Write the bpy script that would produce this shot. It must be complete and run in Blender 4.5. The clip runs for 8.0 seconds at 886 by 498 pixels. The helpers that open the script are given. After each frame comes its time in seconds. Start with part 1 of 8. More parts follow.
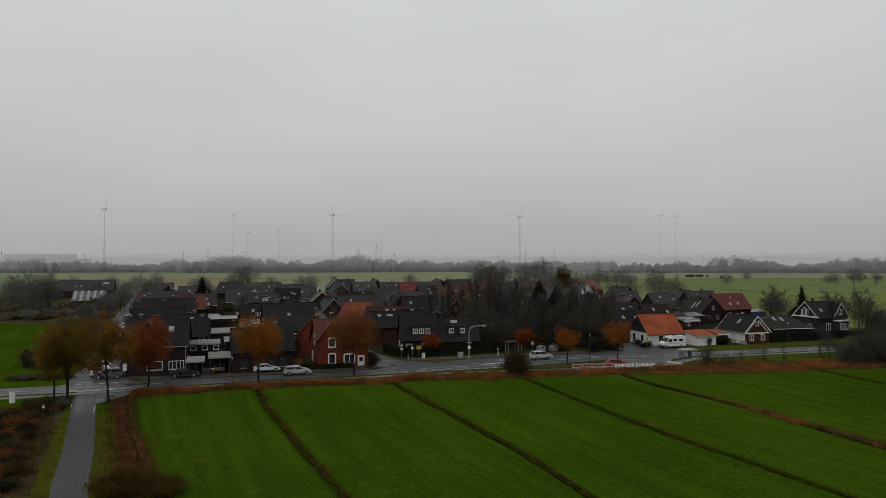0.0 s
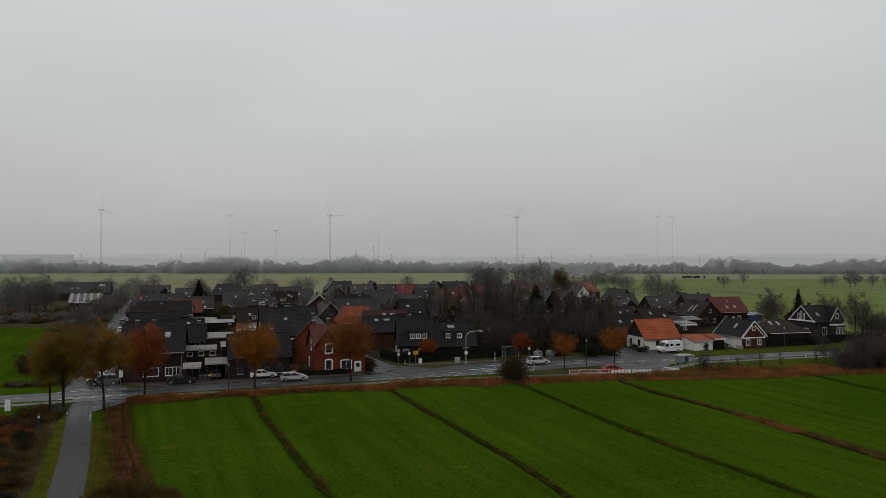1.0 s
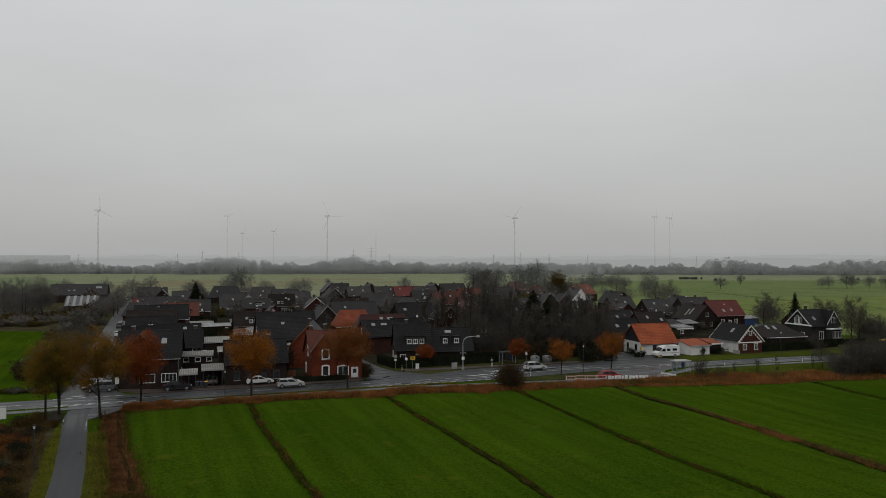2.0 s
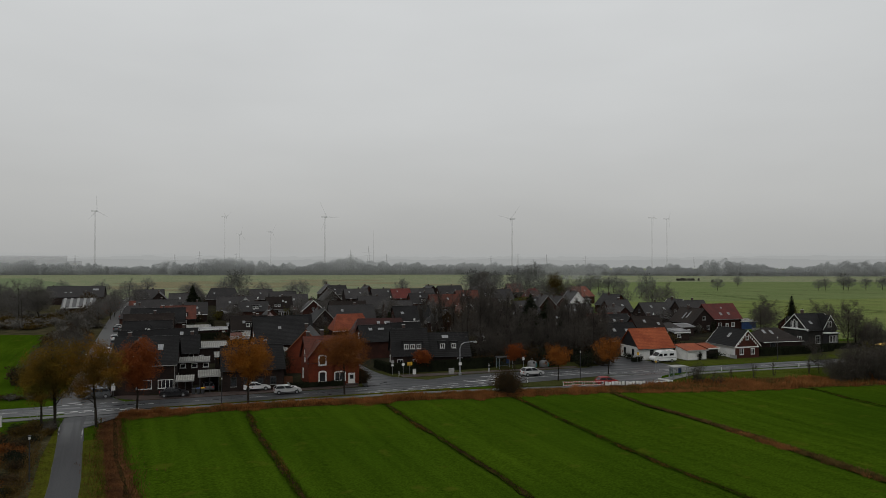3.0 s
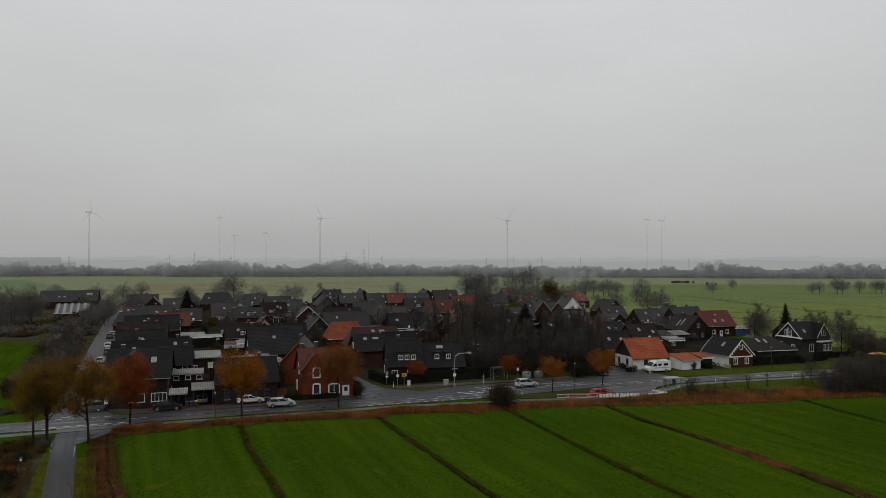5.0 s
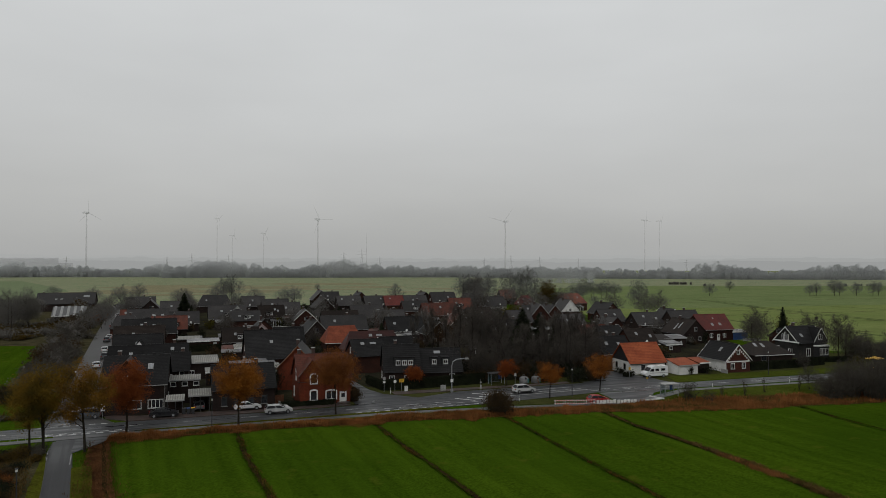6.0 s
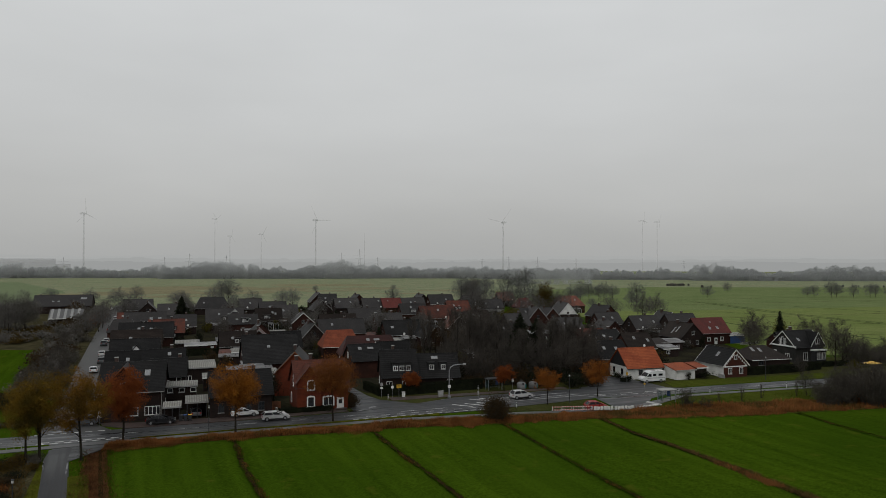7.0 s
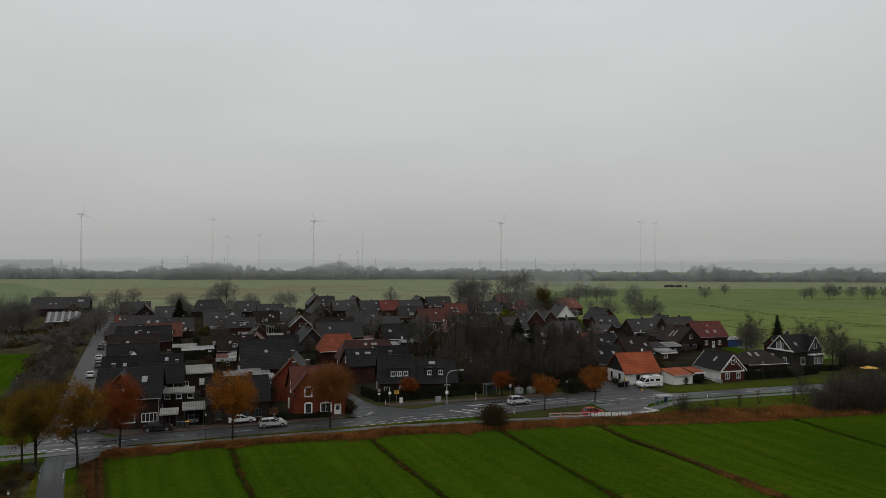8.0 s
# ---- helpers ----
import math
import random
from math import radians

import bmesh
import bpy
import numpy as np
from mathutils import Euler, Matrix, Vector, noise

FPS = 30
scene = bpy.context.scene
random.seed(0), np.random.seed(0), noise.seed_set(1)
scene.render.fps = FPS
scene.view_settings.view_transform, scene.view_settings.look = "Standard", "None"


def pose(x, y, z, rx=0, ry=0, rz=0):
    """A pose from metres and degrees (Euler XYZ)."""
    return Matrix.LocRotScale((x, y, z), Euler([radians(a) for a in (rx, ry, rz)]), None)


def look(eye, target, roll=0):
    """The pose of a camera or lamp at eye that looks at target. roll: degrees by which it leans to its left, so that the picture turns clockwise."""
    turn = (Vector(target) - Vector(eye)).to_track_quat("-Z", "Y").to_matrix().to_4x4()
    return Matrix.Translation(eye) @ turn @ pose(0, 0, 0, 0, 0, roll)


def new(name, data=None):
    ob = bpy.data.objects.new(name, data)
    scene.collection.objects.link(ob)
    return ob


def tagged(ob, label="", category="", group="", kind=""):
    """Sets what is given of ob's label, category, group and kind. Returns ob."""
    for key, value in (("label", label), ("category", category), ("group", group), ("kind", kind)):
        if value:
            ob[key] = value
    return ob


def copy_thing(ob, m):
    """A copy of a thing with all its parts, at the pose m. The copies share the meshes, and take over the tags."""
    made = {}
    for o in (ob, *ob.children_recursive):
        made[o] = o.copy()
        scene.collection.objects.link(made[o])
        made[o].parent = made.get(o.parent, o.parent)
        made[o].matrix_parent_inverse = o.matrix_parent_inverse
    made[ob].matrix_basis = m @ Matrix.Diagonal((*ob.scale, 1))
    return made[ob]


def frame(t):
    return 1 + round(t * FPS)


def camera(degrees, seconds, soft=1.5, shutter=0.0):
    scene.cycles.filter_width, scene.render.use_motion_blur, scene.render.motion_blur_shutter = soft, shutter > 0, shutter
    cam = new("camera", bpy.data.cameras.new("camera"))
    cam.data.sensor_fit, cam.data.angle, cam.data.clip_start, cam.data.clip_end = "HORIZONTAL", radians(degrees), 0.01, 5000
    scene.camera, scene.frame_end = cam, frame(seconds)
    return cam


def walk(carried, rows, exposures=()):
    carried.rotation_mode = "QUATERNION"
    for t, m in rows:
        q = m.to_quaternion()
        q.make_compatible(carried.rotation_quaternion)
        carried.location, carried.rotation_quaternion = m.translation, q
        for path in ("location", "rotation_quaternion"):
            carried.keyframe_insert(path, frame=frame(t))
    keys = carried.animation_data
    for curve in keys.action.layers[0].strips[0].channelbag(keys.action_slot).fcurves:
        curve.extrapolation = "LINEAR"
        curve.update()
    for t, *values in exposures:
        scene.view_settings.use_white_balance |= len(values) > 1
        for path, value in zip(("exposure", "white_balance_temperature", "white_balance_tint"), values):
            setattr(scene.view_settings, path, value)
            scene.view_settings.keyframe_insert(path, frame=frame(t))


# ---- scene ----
cam = camera(65.027, 8.0, soft=0.82)
walk(cam, [
    (0.0, pose(0.000, 0.000, 20.000, 90.8630, 0.0995, -0.0000)),
    (1.0, pose(0.094, 0.029, 21.039, 90.8767, 0.0761, -0.2142)),
    (2.0, pose(0.188, 0.058, 22.085, 90.8923, 0.0528, -0.4206)),
    (3.0, pose(0.282, 0.087, 23.140, 90.9097, 0.0294, -0.6194)),
    (4.0, pose(0.375, 0.116, 24.203, 90.9290, 0.0061, -0.8105)),
    (5.0, pose(0.469, 0.146, 25.274, 90.9502, -0.0173, -0.9938)),
    (6.0, pose(0.563, 0.175, 26.353, 90.9732, -0.0406, -1.1695)),
    (7.0, pose(0.657, 0.204, 27.441, 90.9982, -0.0640, -1.3374)),
    (8.0, pose(0.751, 0.233, 28.536, 91.0250, -0.0873, -1.4976)),
])

# ---------------------------------------------------------------- sky and light
ROAD = 19.0                      # direction of the main road, degrees from x
RA = radians(ROAD)
RDIR, RNOR = Vector((math.cos(RA), math.sin(RA), 0)), Vector((-math.sin(RA), math.cos(RA), 0))


def overcast_world():
    world = bpy.data.worlds.new("overcast_sky")
    scene.world = world
    world.use_nodes = True
    nt = world.node_tree
    nt.nodes.clear()
    out = nt.nodes.new("ShaderNodeOutputWorld")
    bg = nt.nodes.new("ShaderNodeBackground")
    sky = nt.nodes.new("ShaderNodeTexSky")
    sky.sky_type, sky.sun_disc = "NISHITA", False
    sky.sun_elevation, sky.sun_rotation = radians(38), radians(200)
    sky.dust_density, sky.air_density = 6.0, 1.0
    thin = nt.nodes.new("ShaderNodeHueSaturation")
    thin.inputs["Saturation"].default_value = 0.25
    thin.inputs["Value"].default_value = 0.1
    co = nt.nodes.new("ShaderNodeTexCoord")
    sep = nt.nodes.new("ShaderNodeSeparateXYZ")
    ramp = nt.nodes.new("ShaderNodeValToRGB")
    cr = ramp.color_ramp
    cr.elements[0].position, cr.elements[0].color = 0.0, (0.415, 0.420, 0.415, 1)
    cr.elements[1].position, cr.elements[1].color = 1.0, (0.66, 0.68, 0.69, 1)
    for p, c in ((0.03, (0.438, 0.442, 0.434)), (0.09, (0.50, 0.505, 0.497)), (0.2, (0.575, 0.586, 0.586)), (0.34, (0.63, 0.645, 0.65))):
        e = cr.elements.new(p)
        e.color = (*c, 1)
    cloud = nt.nodes.new("ShaderNodeTexNoise")
    cloud.inputs["Scale"].default_value = 2.2
    cloud.inputs["Detail"].default_value = 4
    squash = nt.nodes.new("ShaderNodeMapping")
    squash.inputs["Scale"].default_value = (1, 1, 3.5)
    span = nt.nodes.new("ShaderNodeMapRange")
    span.inputs["From Min"].default_value, span.inputs["From Max"].default_value = 0.3, 0.7
    span.inputs["To Min"].default_value, span.inputs["To Max"].default_value = 0.955, 1.045
    mul = nt.nodes.new("ShaderNodeMix")
    mul.data_type, mul.blend_type = "RGBA", "MULTIPLY"
    mul.inputs["Factor"].default_value = 1
    mix = nt.nodes.new("ShaderNodeMix")
    mix.data_type = "RGBA"
    mix.inputs["Factor"].default_value = 0.06
    nt.links.new(co.outputs["Generated"], sep.inputs[0])
    nt.links.new(sep.outputs["Z"], ramp.inputs[0])
    nt.links.new(co.outputs["Generated"], squash.inputs[0])
    nt.links.new(squash.outputs[0], cloud.inputs["Vector"])
    nt.links.new(cloud.outputs["Fac"], span.inputs[0])
    nt.links.new(ramp.outputs[0], mul.inputs["A"])
    nt.links.new(span.outputs[0], mul.inputs["B"])
    nt.links.new(sky.outputs[0], thin.inputs["Color"])
    nt.links.new(mul.outputs["Result"], mix.inputs["A"])
    nt.links.new(thin.outputs[0], mix.inputs["B"])
    nt.links.new(mix.outputs["Result"], bg.inputs["Color"])
    bg.inputs["Strength"].default_value = 1.0
    nt.links.new(bg.outputs[0], out.inputs["Surface"])


overcast_world()
sun = new("sun", bpy.data.lights.new("sun", "SUN"))
sun.data.energy, sun.data.angle, sun.data.color = 0.5, radians(30), (1.0, 0.97, 0.93)
sun.matrix_world = look((0, 0, 200), (40, 110, 60))

# ---------------------------------------------------------------- materials
MATS = {}


def mat(name, color, rough=0.8, vary=0.35, scale=1.0, second=None, fine=None, bump=0.0, metal=0.0, spec=0.5,
        stripes=None, alpha=1.0, each=0.0, coords="world", soft=0.5, thin=0.0):
    """Two scales of noise between two tones, grain and relief; stripes=(metres, axis, depth) for courses of tiles or boards."""
    if name in MATS:
        return MATS[name]
    m = bpy.data.materials.new(name)
    m.use_nodes = True
    nt = m.node_tree
    b = nt.nodes["Principled BSDF"]
    b.inputs["Roughness"].default_value = rough
    b.inputs["Metallic"].default_value = metal
    b.inputs["Alpha"].default_value = alpha
    b.inputs["Specular IOR Level"].default_value = spec
    if coords == "world":
        pos = nt.nodes.new("ShaderNodeNewGeometry").outputs["Position"]
    else:
        pos = nt.nodes.new("ShaderNodeTexCoord").outputs["Object"]
    n1 = nt.nodes.new("ShaderNodeTexNoise")
    n1.inputs["Scale"].default_value = scale
    n1.inputs["Detail"].default_value = 5
    n2 = nt.nodes.new("ShaderNodeTexNoise")
    n2.inputs["Scale"].default_value = fine if fine else scale * 9
    n2.inputs["Detail"].default_value = 3
    nt.links.new(pos, n1.inputs["Vector"])
    nt.links.new(pos, n2.inputs["Vector"])
    c1 = Vector(color)
    c2 = Vector(second) if second else c1 * (1 - vary)
    r = nt.nodes.new("ShaderNodeValToRGB")
    r.color_ramp.elements[0].position, r.color_ramp.elements[1].position = 0.5 - soft * 0.36, 0.5 + soft * 0.36
    r.color_ramp.elements[0].color, r.color_ramp.elements[1].color = (*c2, 1), (*c1, 1)
    nt.links.new(n1.outputs["Fac"], r.inputs[0])
    g = nt.nodes.new("ShaderNodeMapRange")
    g.inputs["From Min"].default_value, g.inputs["From Max"].default_value = 0.25, 0.75
    g.inputs["To Min"].default_value, g.inputs["To Max"].default_value = 1 - vary * 0.8, 1 + vary * 0.6
    nt.links.new(n2.outputs["Fac"], g.inputs[0])
    mul = nt.nodes.new("ShaderNodeMix")
    mul.data_type, mul.blend_type = "RGBA", "MULTIPLY"
    mul.inputs["Factor"].default_value = 1
    nt.links.new(r.outputs[0], mul.inputs["A"])
    nt.links.new(g.outputs[0], mul.inputs["B"])
    last = mul.outputs["Result"]
    if each:
        info = nt.nodes.new("ShaderNodeObjectInfo")
        e = nt.nodes.new("ShaderNodeMapRange")
        e.inputs["To Min"].default_value, e.inputs["To Max"].default_value = 1 - each, 1 + each
        nt.links.new(info.outputs["Random"], e.inputs[0])
        m3 = nt.nodes.new("ShaderNodeMix")
        m3.data_type, m3.blend_type = "RGBA", "MULTIPLY"
        m3.inputs["Factor"].default_value = 1
        nt.links.new(last, m3.inputs["A"])
        nt.links.new(e.outputs[0], m3.inputs["B"])
        last = m3.outputs["Result"]
    height = n2.outputs["Fac"]
    if stripes:
        w = nt.nodes.new("ShaderNodeTexWave")
        w.bands_direction = stripes[1]
        w.inputs["Scale"].default_value = 0.314 / stripes[0]
        w.inputs["Distortion"].default_value = 0.4
        nt.links.new(nt.nodes.new("ShaderNodeTexCoord").outputs["Object"], w.inputs["Vector"])
        s = nt.nodes.new("ShaderNodeMapRange")
        s.inputs["To Min"].default_value, s.inputs["To Max"].default_value = 1 - stripes[2], 1.0
        nt.links.new(w.outputs["Fac"], s.inputs[0])
        m4 = nt.nodes.new("ShaderNodeMix")
        m4.data_type, m4.blend_type = "RGBA", "MULTIPLY"
        m4.inputs["Factor"].default_value = 1
        nt.links.new(last, m4.inputs["A"])
        nt.links.new(s.outputs[0], m4.inputs["B"])
        last = m4.outputs["Result"]
    nt.links.new(last, b.inputs["Base Color"])
    if bump:
        bp = nt.nodes.new("ShaderNodeBump")
        bp.inputs["Strength"].default_value = min(1, bump * 8)
        bp.inputs["Distance"].default_value = bump
        nt.links.new(height, bp.inputs["Height"])
        nt.links.new(bp.outputs[0], b.inputs["Normal"])
    rr = nt.nodes.new("ShaderNodeMapRange")
    rr.inputs["To Min"].default_value, rr.inputs["To Max"].default_value = max(0.02, rough - 0.12), min(1, rough + 0.12)
    nt.links.new(n1.outputs["Fac"], rr.inputs[0])
    nt.links.new(rr.outputs[0], b.inputs["Roughness"])
    if thin:                      # leaves, blades and twigs let light through
        tl = nt.nodes.new("ShaderNodeBsdfTranslucent")
        nt.links.new(last, tl.inputs["Color"])
        two = nt.nodes.new("ShaderNodeMixShader")
        two.inputs[0].default_value = thin
        nt.links.new(b.outputs[0], two.inputs[1])
        nt.links.new(tl.outputs[0], two.inputs[2])
        nt.links.new(two.outputs[0], nt.nodes["Material Output"].inputs["Surface"])
    MATS[name] = m
    return m


def wet_road(name, dry, damp, heading, gloss=0.36, sheen=0.24):
    """Asphalt under rain: dark and light wheel tracks along the road, drying patches and standing wet that mirrors the sky."""
    m = bpy.data.materials.new(name)
    m.use_nodes = True
    nt = m.node_tree
    b = nt.nodes["Principled BSDF"]
    b.inputs["Specular IOR Level"].default_value = gloss
    pos = nt.nodes.new("ShaderNodeNewGeometry").outputs["Position"]
    turn = nt.nodes.new("ShaderNodeMapping")
    turn.inputs["Rotation"].default_value = (0, 0, -radians(heading))
    long = nt.nodes.new("ShaderNodeMapping")
    long.inputs["Scale"].default_value = (0.035, 1.0, 1.0)
    nt.links.new(pos, turn.inputs[0])
    nt.links.new(turn.outputs[0], long.inputs[0])

    def tex(vec, scale, detail):
        n = nt.nodes.new("ShaderNodeTexNoise")
        n.inputs["Scale"].default_value, n.inputs["Detail"].default_value = scale, detail
        nt.links.new(vec, n.inputs["Vector"])
        return n.outputs["Fac"]

    def span(f, a, b_, lo, hi):
        r = nt.nodes.new("ShaderNodeMapRange")
        r.inputs["From Min"].default_value, r.inputs["From Max"].default_value = a, b_
        r.inputs["To Min"].default_value, r.inputs["To Max"].default_value = lo, hi
        nt.links.new(f, r.inputs[0])
        return r.outputs[0]

    def join(op, x, y):
        k = nt.nodes.new("ShaderNodeMath")
        k.operation = op
        nt.links.new(x, k.inputs[0])
        nt.links.new(y, k.inputs[1])
        return k.outputs[0]
    tracks, patch, grit = tex(long.outputs[0], 0.9, 5), tex(pos, 0.13, 5), tex(pos, 6.0, 3)
    wet = join("MULTIPLY", span(tracks, 0.4, 0.62, 0, 1), span(patch, 0.3, 0.62, 0.25, 1))
    mix = nt.nodes.new("ShaderNodeMix")
    mix.data_type = "RGBA"
    mix.inputs["A"].default_value, mix.inputs["B"].default_value = (*dry, 1), (*damp, 1)
    nt.links.new(wet, mix.inputs["Factor"])
    mul = nt.nodes.new("ShaderNodeMix")
    mul.data_type, mul.blend_type = "RGBA", "MULTIPLY"
    mul.inputs["Factor"].default_value = 1
    nt.links.new(mix.outputs["Result"], mul.inputs["A"])
    nt.links.new(span(grit, 0.3, 0.7, 0.75, 1.25), mul.inputs["B"])
    nt.links.new(mul.outputs["Result"], b.inputs["Base Color"])
    nt.links.new(span(wet, 0, 1, 0.62, sheen), b.inputs["Roughness"])
    bp = nt.nodes.new("ShaderNodeBump")
    bp.inputs["Strength"].default_value, bp.inputs["Distance"].default_value = 0.12, 0.006
    nt.links.new(grit, bp.inputs["Height"])
    nt.links.new(bp.outputs[0], b.inputs["Normal"])
    MATS[name] = m
    return m


# ground and roads
def meadow(name, a, b, c, along_deg=113.0, patchy=0.62):
    """Grass with streaks along the strips, mottling and fine tufts."""
    m = bpy.data.materials.new(name)
    m.use_nodes = True
    nt = m.node_tree
    bs = nt.nodes["Principled BSDF"]
    bs.inputs["Roughness"].default_value, bs.inputs["Specular IOR Level"].default_value = 1.0, 0.0
    pos = nt.nodes.new("ShaderNodeNewGeometry").outputs["Position"]
    turn = nt.nodes.new("ShaderNodeMapping")
    turn.inputs["Rotation"].default_value = (0, 0, -radians(along_deg))
    stretch = nt.nodes.new("ShaderNodeMapping")
    stretch.inputs["Scale"].default_value = (0.06, 1.0, 1.0)
    nt.links.new(pos, turn.inputs[0])
    nt.links.new(turn.outputs[0], stretch.inputs[0])

    def tex(vec, scale, detail, lo, hi):
        n = nt.nodes.new("ShaderNodeTexNoise")
        n.inputs["Scale"].default_value, n.inputs["Detail"].default_value = scale, detail
        nt.links.new(vec, n.inputs["Vector"])
        r = nt.nodes.new("ShaderNodeMapRange")
        r.inputs["From Min"].default_value, r.inputs["From Max"].default_value = lo, hi
        nt.links.new(n.outputs["Fac"], r.inputs[0])
        return r.outputs[0], n

    def blend(f, x, y):
        k = nt.nodes.new("ShaderNodeMix")
        k.data_type = "RGBA"
        nt.links.new(f, k.inputs["Factor"])
        for sock, val in (("A", x), ("B", y)):
            if isinstance(val, tuple):
                k.inputs[sock].default_value = (*val, 1)
            else:
                nt.links.new(val, k.inputs[sock])
        return k.outputs["Result"]
    broad, _ = tex(pos, 0.035, 4, 0.35, 0.65)
    streak, _ = tex(stretch.outputs[0], 0.55, 4, 0.35, 0.7)
    tuft, tn = tex(pos, 1.6, 5, 0.3, 0.75)
    spot, _ = tex(pos, 0.22, 6, patchy, patchy + 0.18)
    col = blend(broad, a, b)
    dark = blend(streak, col, tuple(v * 0.62 for v in a))
    col = blend(tuft, dark, col)
    grain, _ = tex(pos, 5.0, 3, 0.36, 0.62)
    faint = nt.nodes.new("ShaderNodeMix")
    faint.data_type, faint.blend_type = "RGBA", "MULTIPLY"
    faint.inputs["Factor"].default_value = 1.0
    tone = nt.nodes.new("ShaderNodeMapRange")
    tone.inputs["To Min"].default_value, tone.inputs["To Max"].default_value = 0.72, 1.16
    nt.links.new(grain, tone.inputs[0])
    nt.links.new(col, faint.inputs["A"])
    nt.links.new(tone.outputs[0], faint.inputs["B"])
    col = faint.outputs["Result"]
    col = blend(spot, col, c)
    nt.links.new(col, bs.inputs["Base Color"])
    bp = nt.nodes.new("ShaderNodeBump")
    bp.inputs["Strength"].default_value, bp.inputs["Distance"].default_value = 0.6, 0.12
    nt.links.new(tn.outputs["Fac"], bp.inputs["Height"])
    nt.links.new(bp.outputs[0], bs.inputs["Normal"])
    MATS[name] = m
    return m


M_GRASS = meadow("meadow_grass", (0.029, 0.058, 0.0035), (0.043, 0.077, 0.0045), (0.066, 0.074, 0.008))
M_SLOPE = meadow("rough_slope_grass", (0.046, 0.060, 0.009), (0.062, 0.074, 0.012), (0.085, 0.072, 0.018))
M_LAWN = meadow("dull_lawn", (0.042, 0.046, 0.016), (0.054, 0.057, 0.018), (0.064, 0.054, 0.024))
# far pastures: haze is mixed into the grass colour, paler with distance
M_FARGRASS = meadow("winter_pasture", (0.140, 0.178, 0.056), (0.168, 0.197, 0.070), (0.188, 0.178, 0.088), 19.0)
M_PALEGRASS = meadow("haze_paled_meadow", (0.168, 0.205, 0.118), (0.222, 0.240, 0.150), (0.250, 0.222, 0.142), 19.0, 0.5)
M_MIDGRASS = meadow("haze_greyed_pasture", (0.130, 0.170, 0.068), (0.158, 0.190, 0.082), (0.162, 0.162, 0.085), 19.0)
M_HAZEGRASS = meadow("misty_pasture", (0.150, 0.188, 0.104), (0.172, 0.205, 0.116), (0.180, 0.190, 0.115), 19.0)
M_FURROW = meadow("dark_wheel_rut_grass", (0.066, 0.088, 0.032), (0.078, 0.100, 0.038), (0.08, 0.08, 0.04), 19.0)
M_ROUGHGRASS = meadow("tawny_rough_grass", (0.195, 0.178, 0.108), (0.225, 0.205, 0.125), (0.165, 0.18, 0.095), 19.0)
M_TANGRASS = mat("yellow_brown_dry_grass", (0.150, 0.084, 0.022), 0.95, 0.5, 0.8, (0.074, 0.042, 0.012), 4.0, spec=0.0, thin=0.4)
M_ASPHALT = wet_road("wet_asphalt", (0.042, 0.043, 0.045), (0.022, 0.023, 0.025), 19.0, 0.27)
M_LANE = wet_road("damp_lane_asphalt", (0.041, 0.041, 0.043), (0.022, 0.022, 0.024), 115.0, 0.2, 0.4)
M_STREET = mat("damp_street_asphalt", (0.062, 0.060, 0.058), 0.62, 0.35, 0.2, (0.038, 0.037, 0.037), 5.0, 0.004, spec=0.25)
M_PATH = mat("damp_path_paving", (0.08, 0.08, 0.078), 0.5, 0.35, 0.4, (0.048, 0.048, 0.046), 6.0, 0.004, spec=0.35)
M_PAVE = mat("red_clinker_paving", (0.075, 0.05, 0.042), 0.5, 0.45, 0.5, (0.04, 0.032, 0.03), 7.0, 0.004, spec=0.3)
M_KERB = mat("kerb_concrete", (0.3, 0.3, 0.29), 0.7, 0.3, 1.0)
M_PAINT = mat("road_paint", (0.62, 0.62, 0.6), 0.5, 0.35, 1.5)
M_VERGE = mat("verge_grass", (0.070, 0.078, 0.008), 1.0, 0.6, 0.35, (0.042, 0.042, 0.008), 3.5, 0.05, spec=0.0)
M_SOIL = mat("wet_ditch_soil", (0.042, 0.027, 0.010), 1.0, 0.5, 0.8, (0.013, 0.010, 0.0045), 4.0, 0.06, spec=0.0)
M_SCRUB = mat("scrub_soil", (0.070, 0.060, 0.032), 1.0, 0.55, 0.25, (0.026, 0.026, 0.014), 2.0, 0.08, spec=0.0)
M_REED = mat("dead_reed", (0.31, 0.130, 0.044), 1.0, 0.55, 0.3, (0.15, 0.066, 0.024), 5.0, spec=0.0, thin=0.4)
M_STRAW = mat("straw_grass", (0.150, 0.098, 0.034), 1.0, 0.5, 0.6, (0.070, 0.048, 0.016), 5.0, spec=0.0, thin=0.4)
M_GRASSBLADE = mat("meadow_grass_blades", (0.046, 0.074, 0.004), 1.0, 0.5, 0.5, (0.034, 0.056, 0.003), 4.0, spec=0.0, thin=0.4)
M_SHRUB_TWIG = mat("dark_shrub_twigs", (0.084, 0.073, 0.058), 1.0, 0.4, 0.4, (0.050, 0.044, 0.036), 3.0, spec=0.0, thin=0.45)
M_BRICK_RED = mat("old_red_brown_brick", (0.072, 0.025, 0.017), 0.95, 0.4, 0.7, (0.045, 0.018, 0.013), 9.0, 0.01, stripes=(0.25, "Z", 0.2), spec=0.1)
M_DEADGRASS = mat("dead_ditch_grass", (0.150, 0.066, 0.028), 1.0, 0.6, 0.6, (0.066, 0.033, 0.016), 4.0, spec=0.0, thin=0.4)
M_WATER = mat("puddle_water", (0.02, 0.02, 0.022), 0.04, 0.1, 0.5)
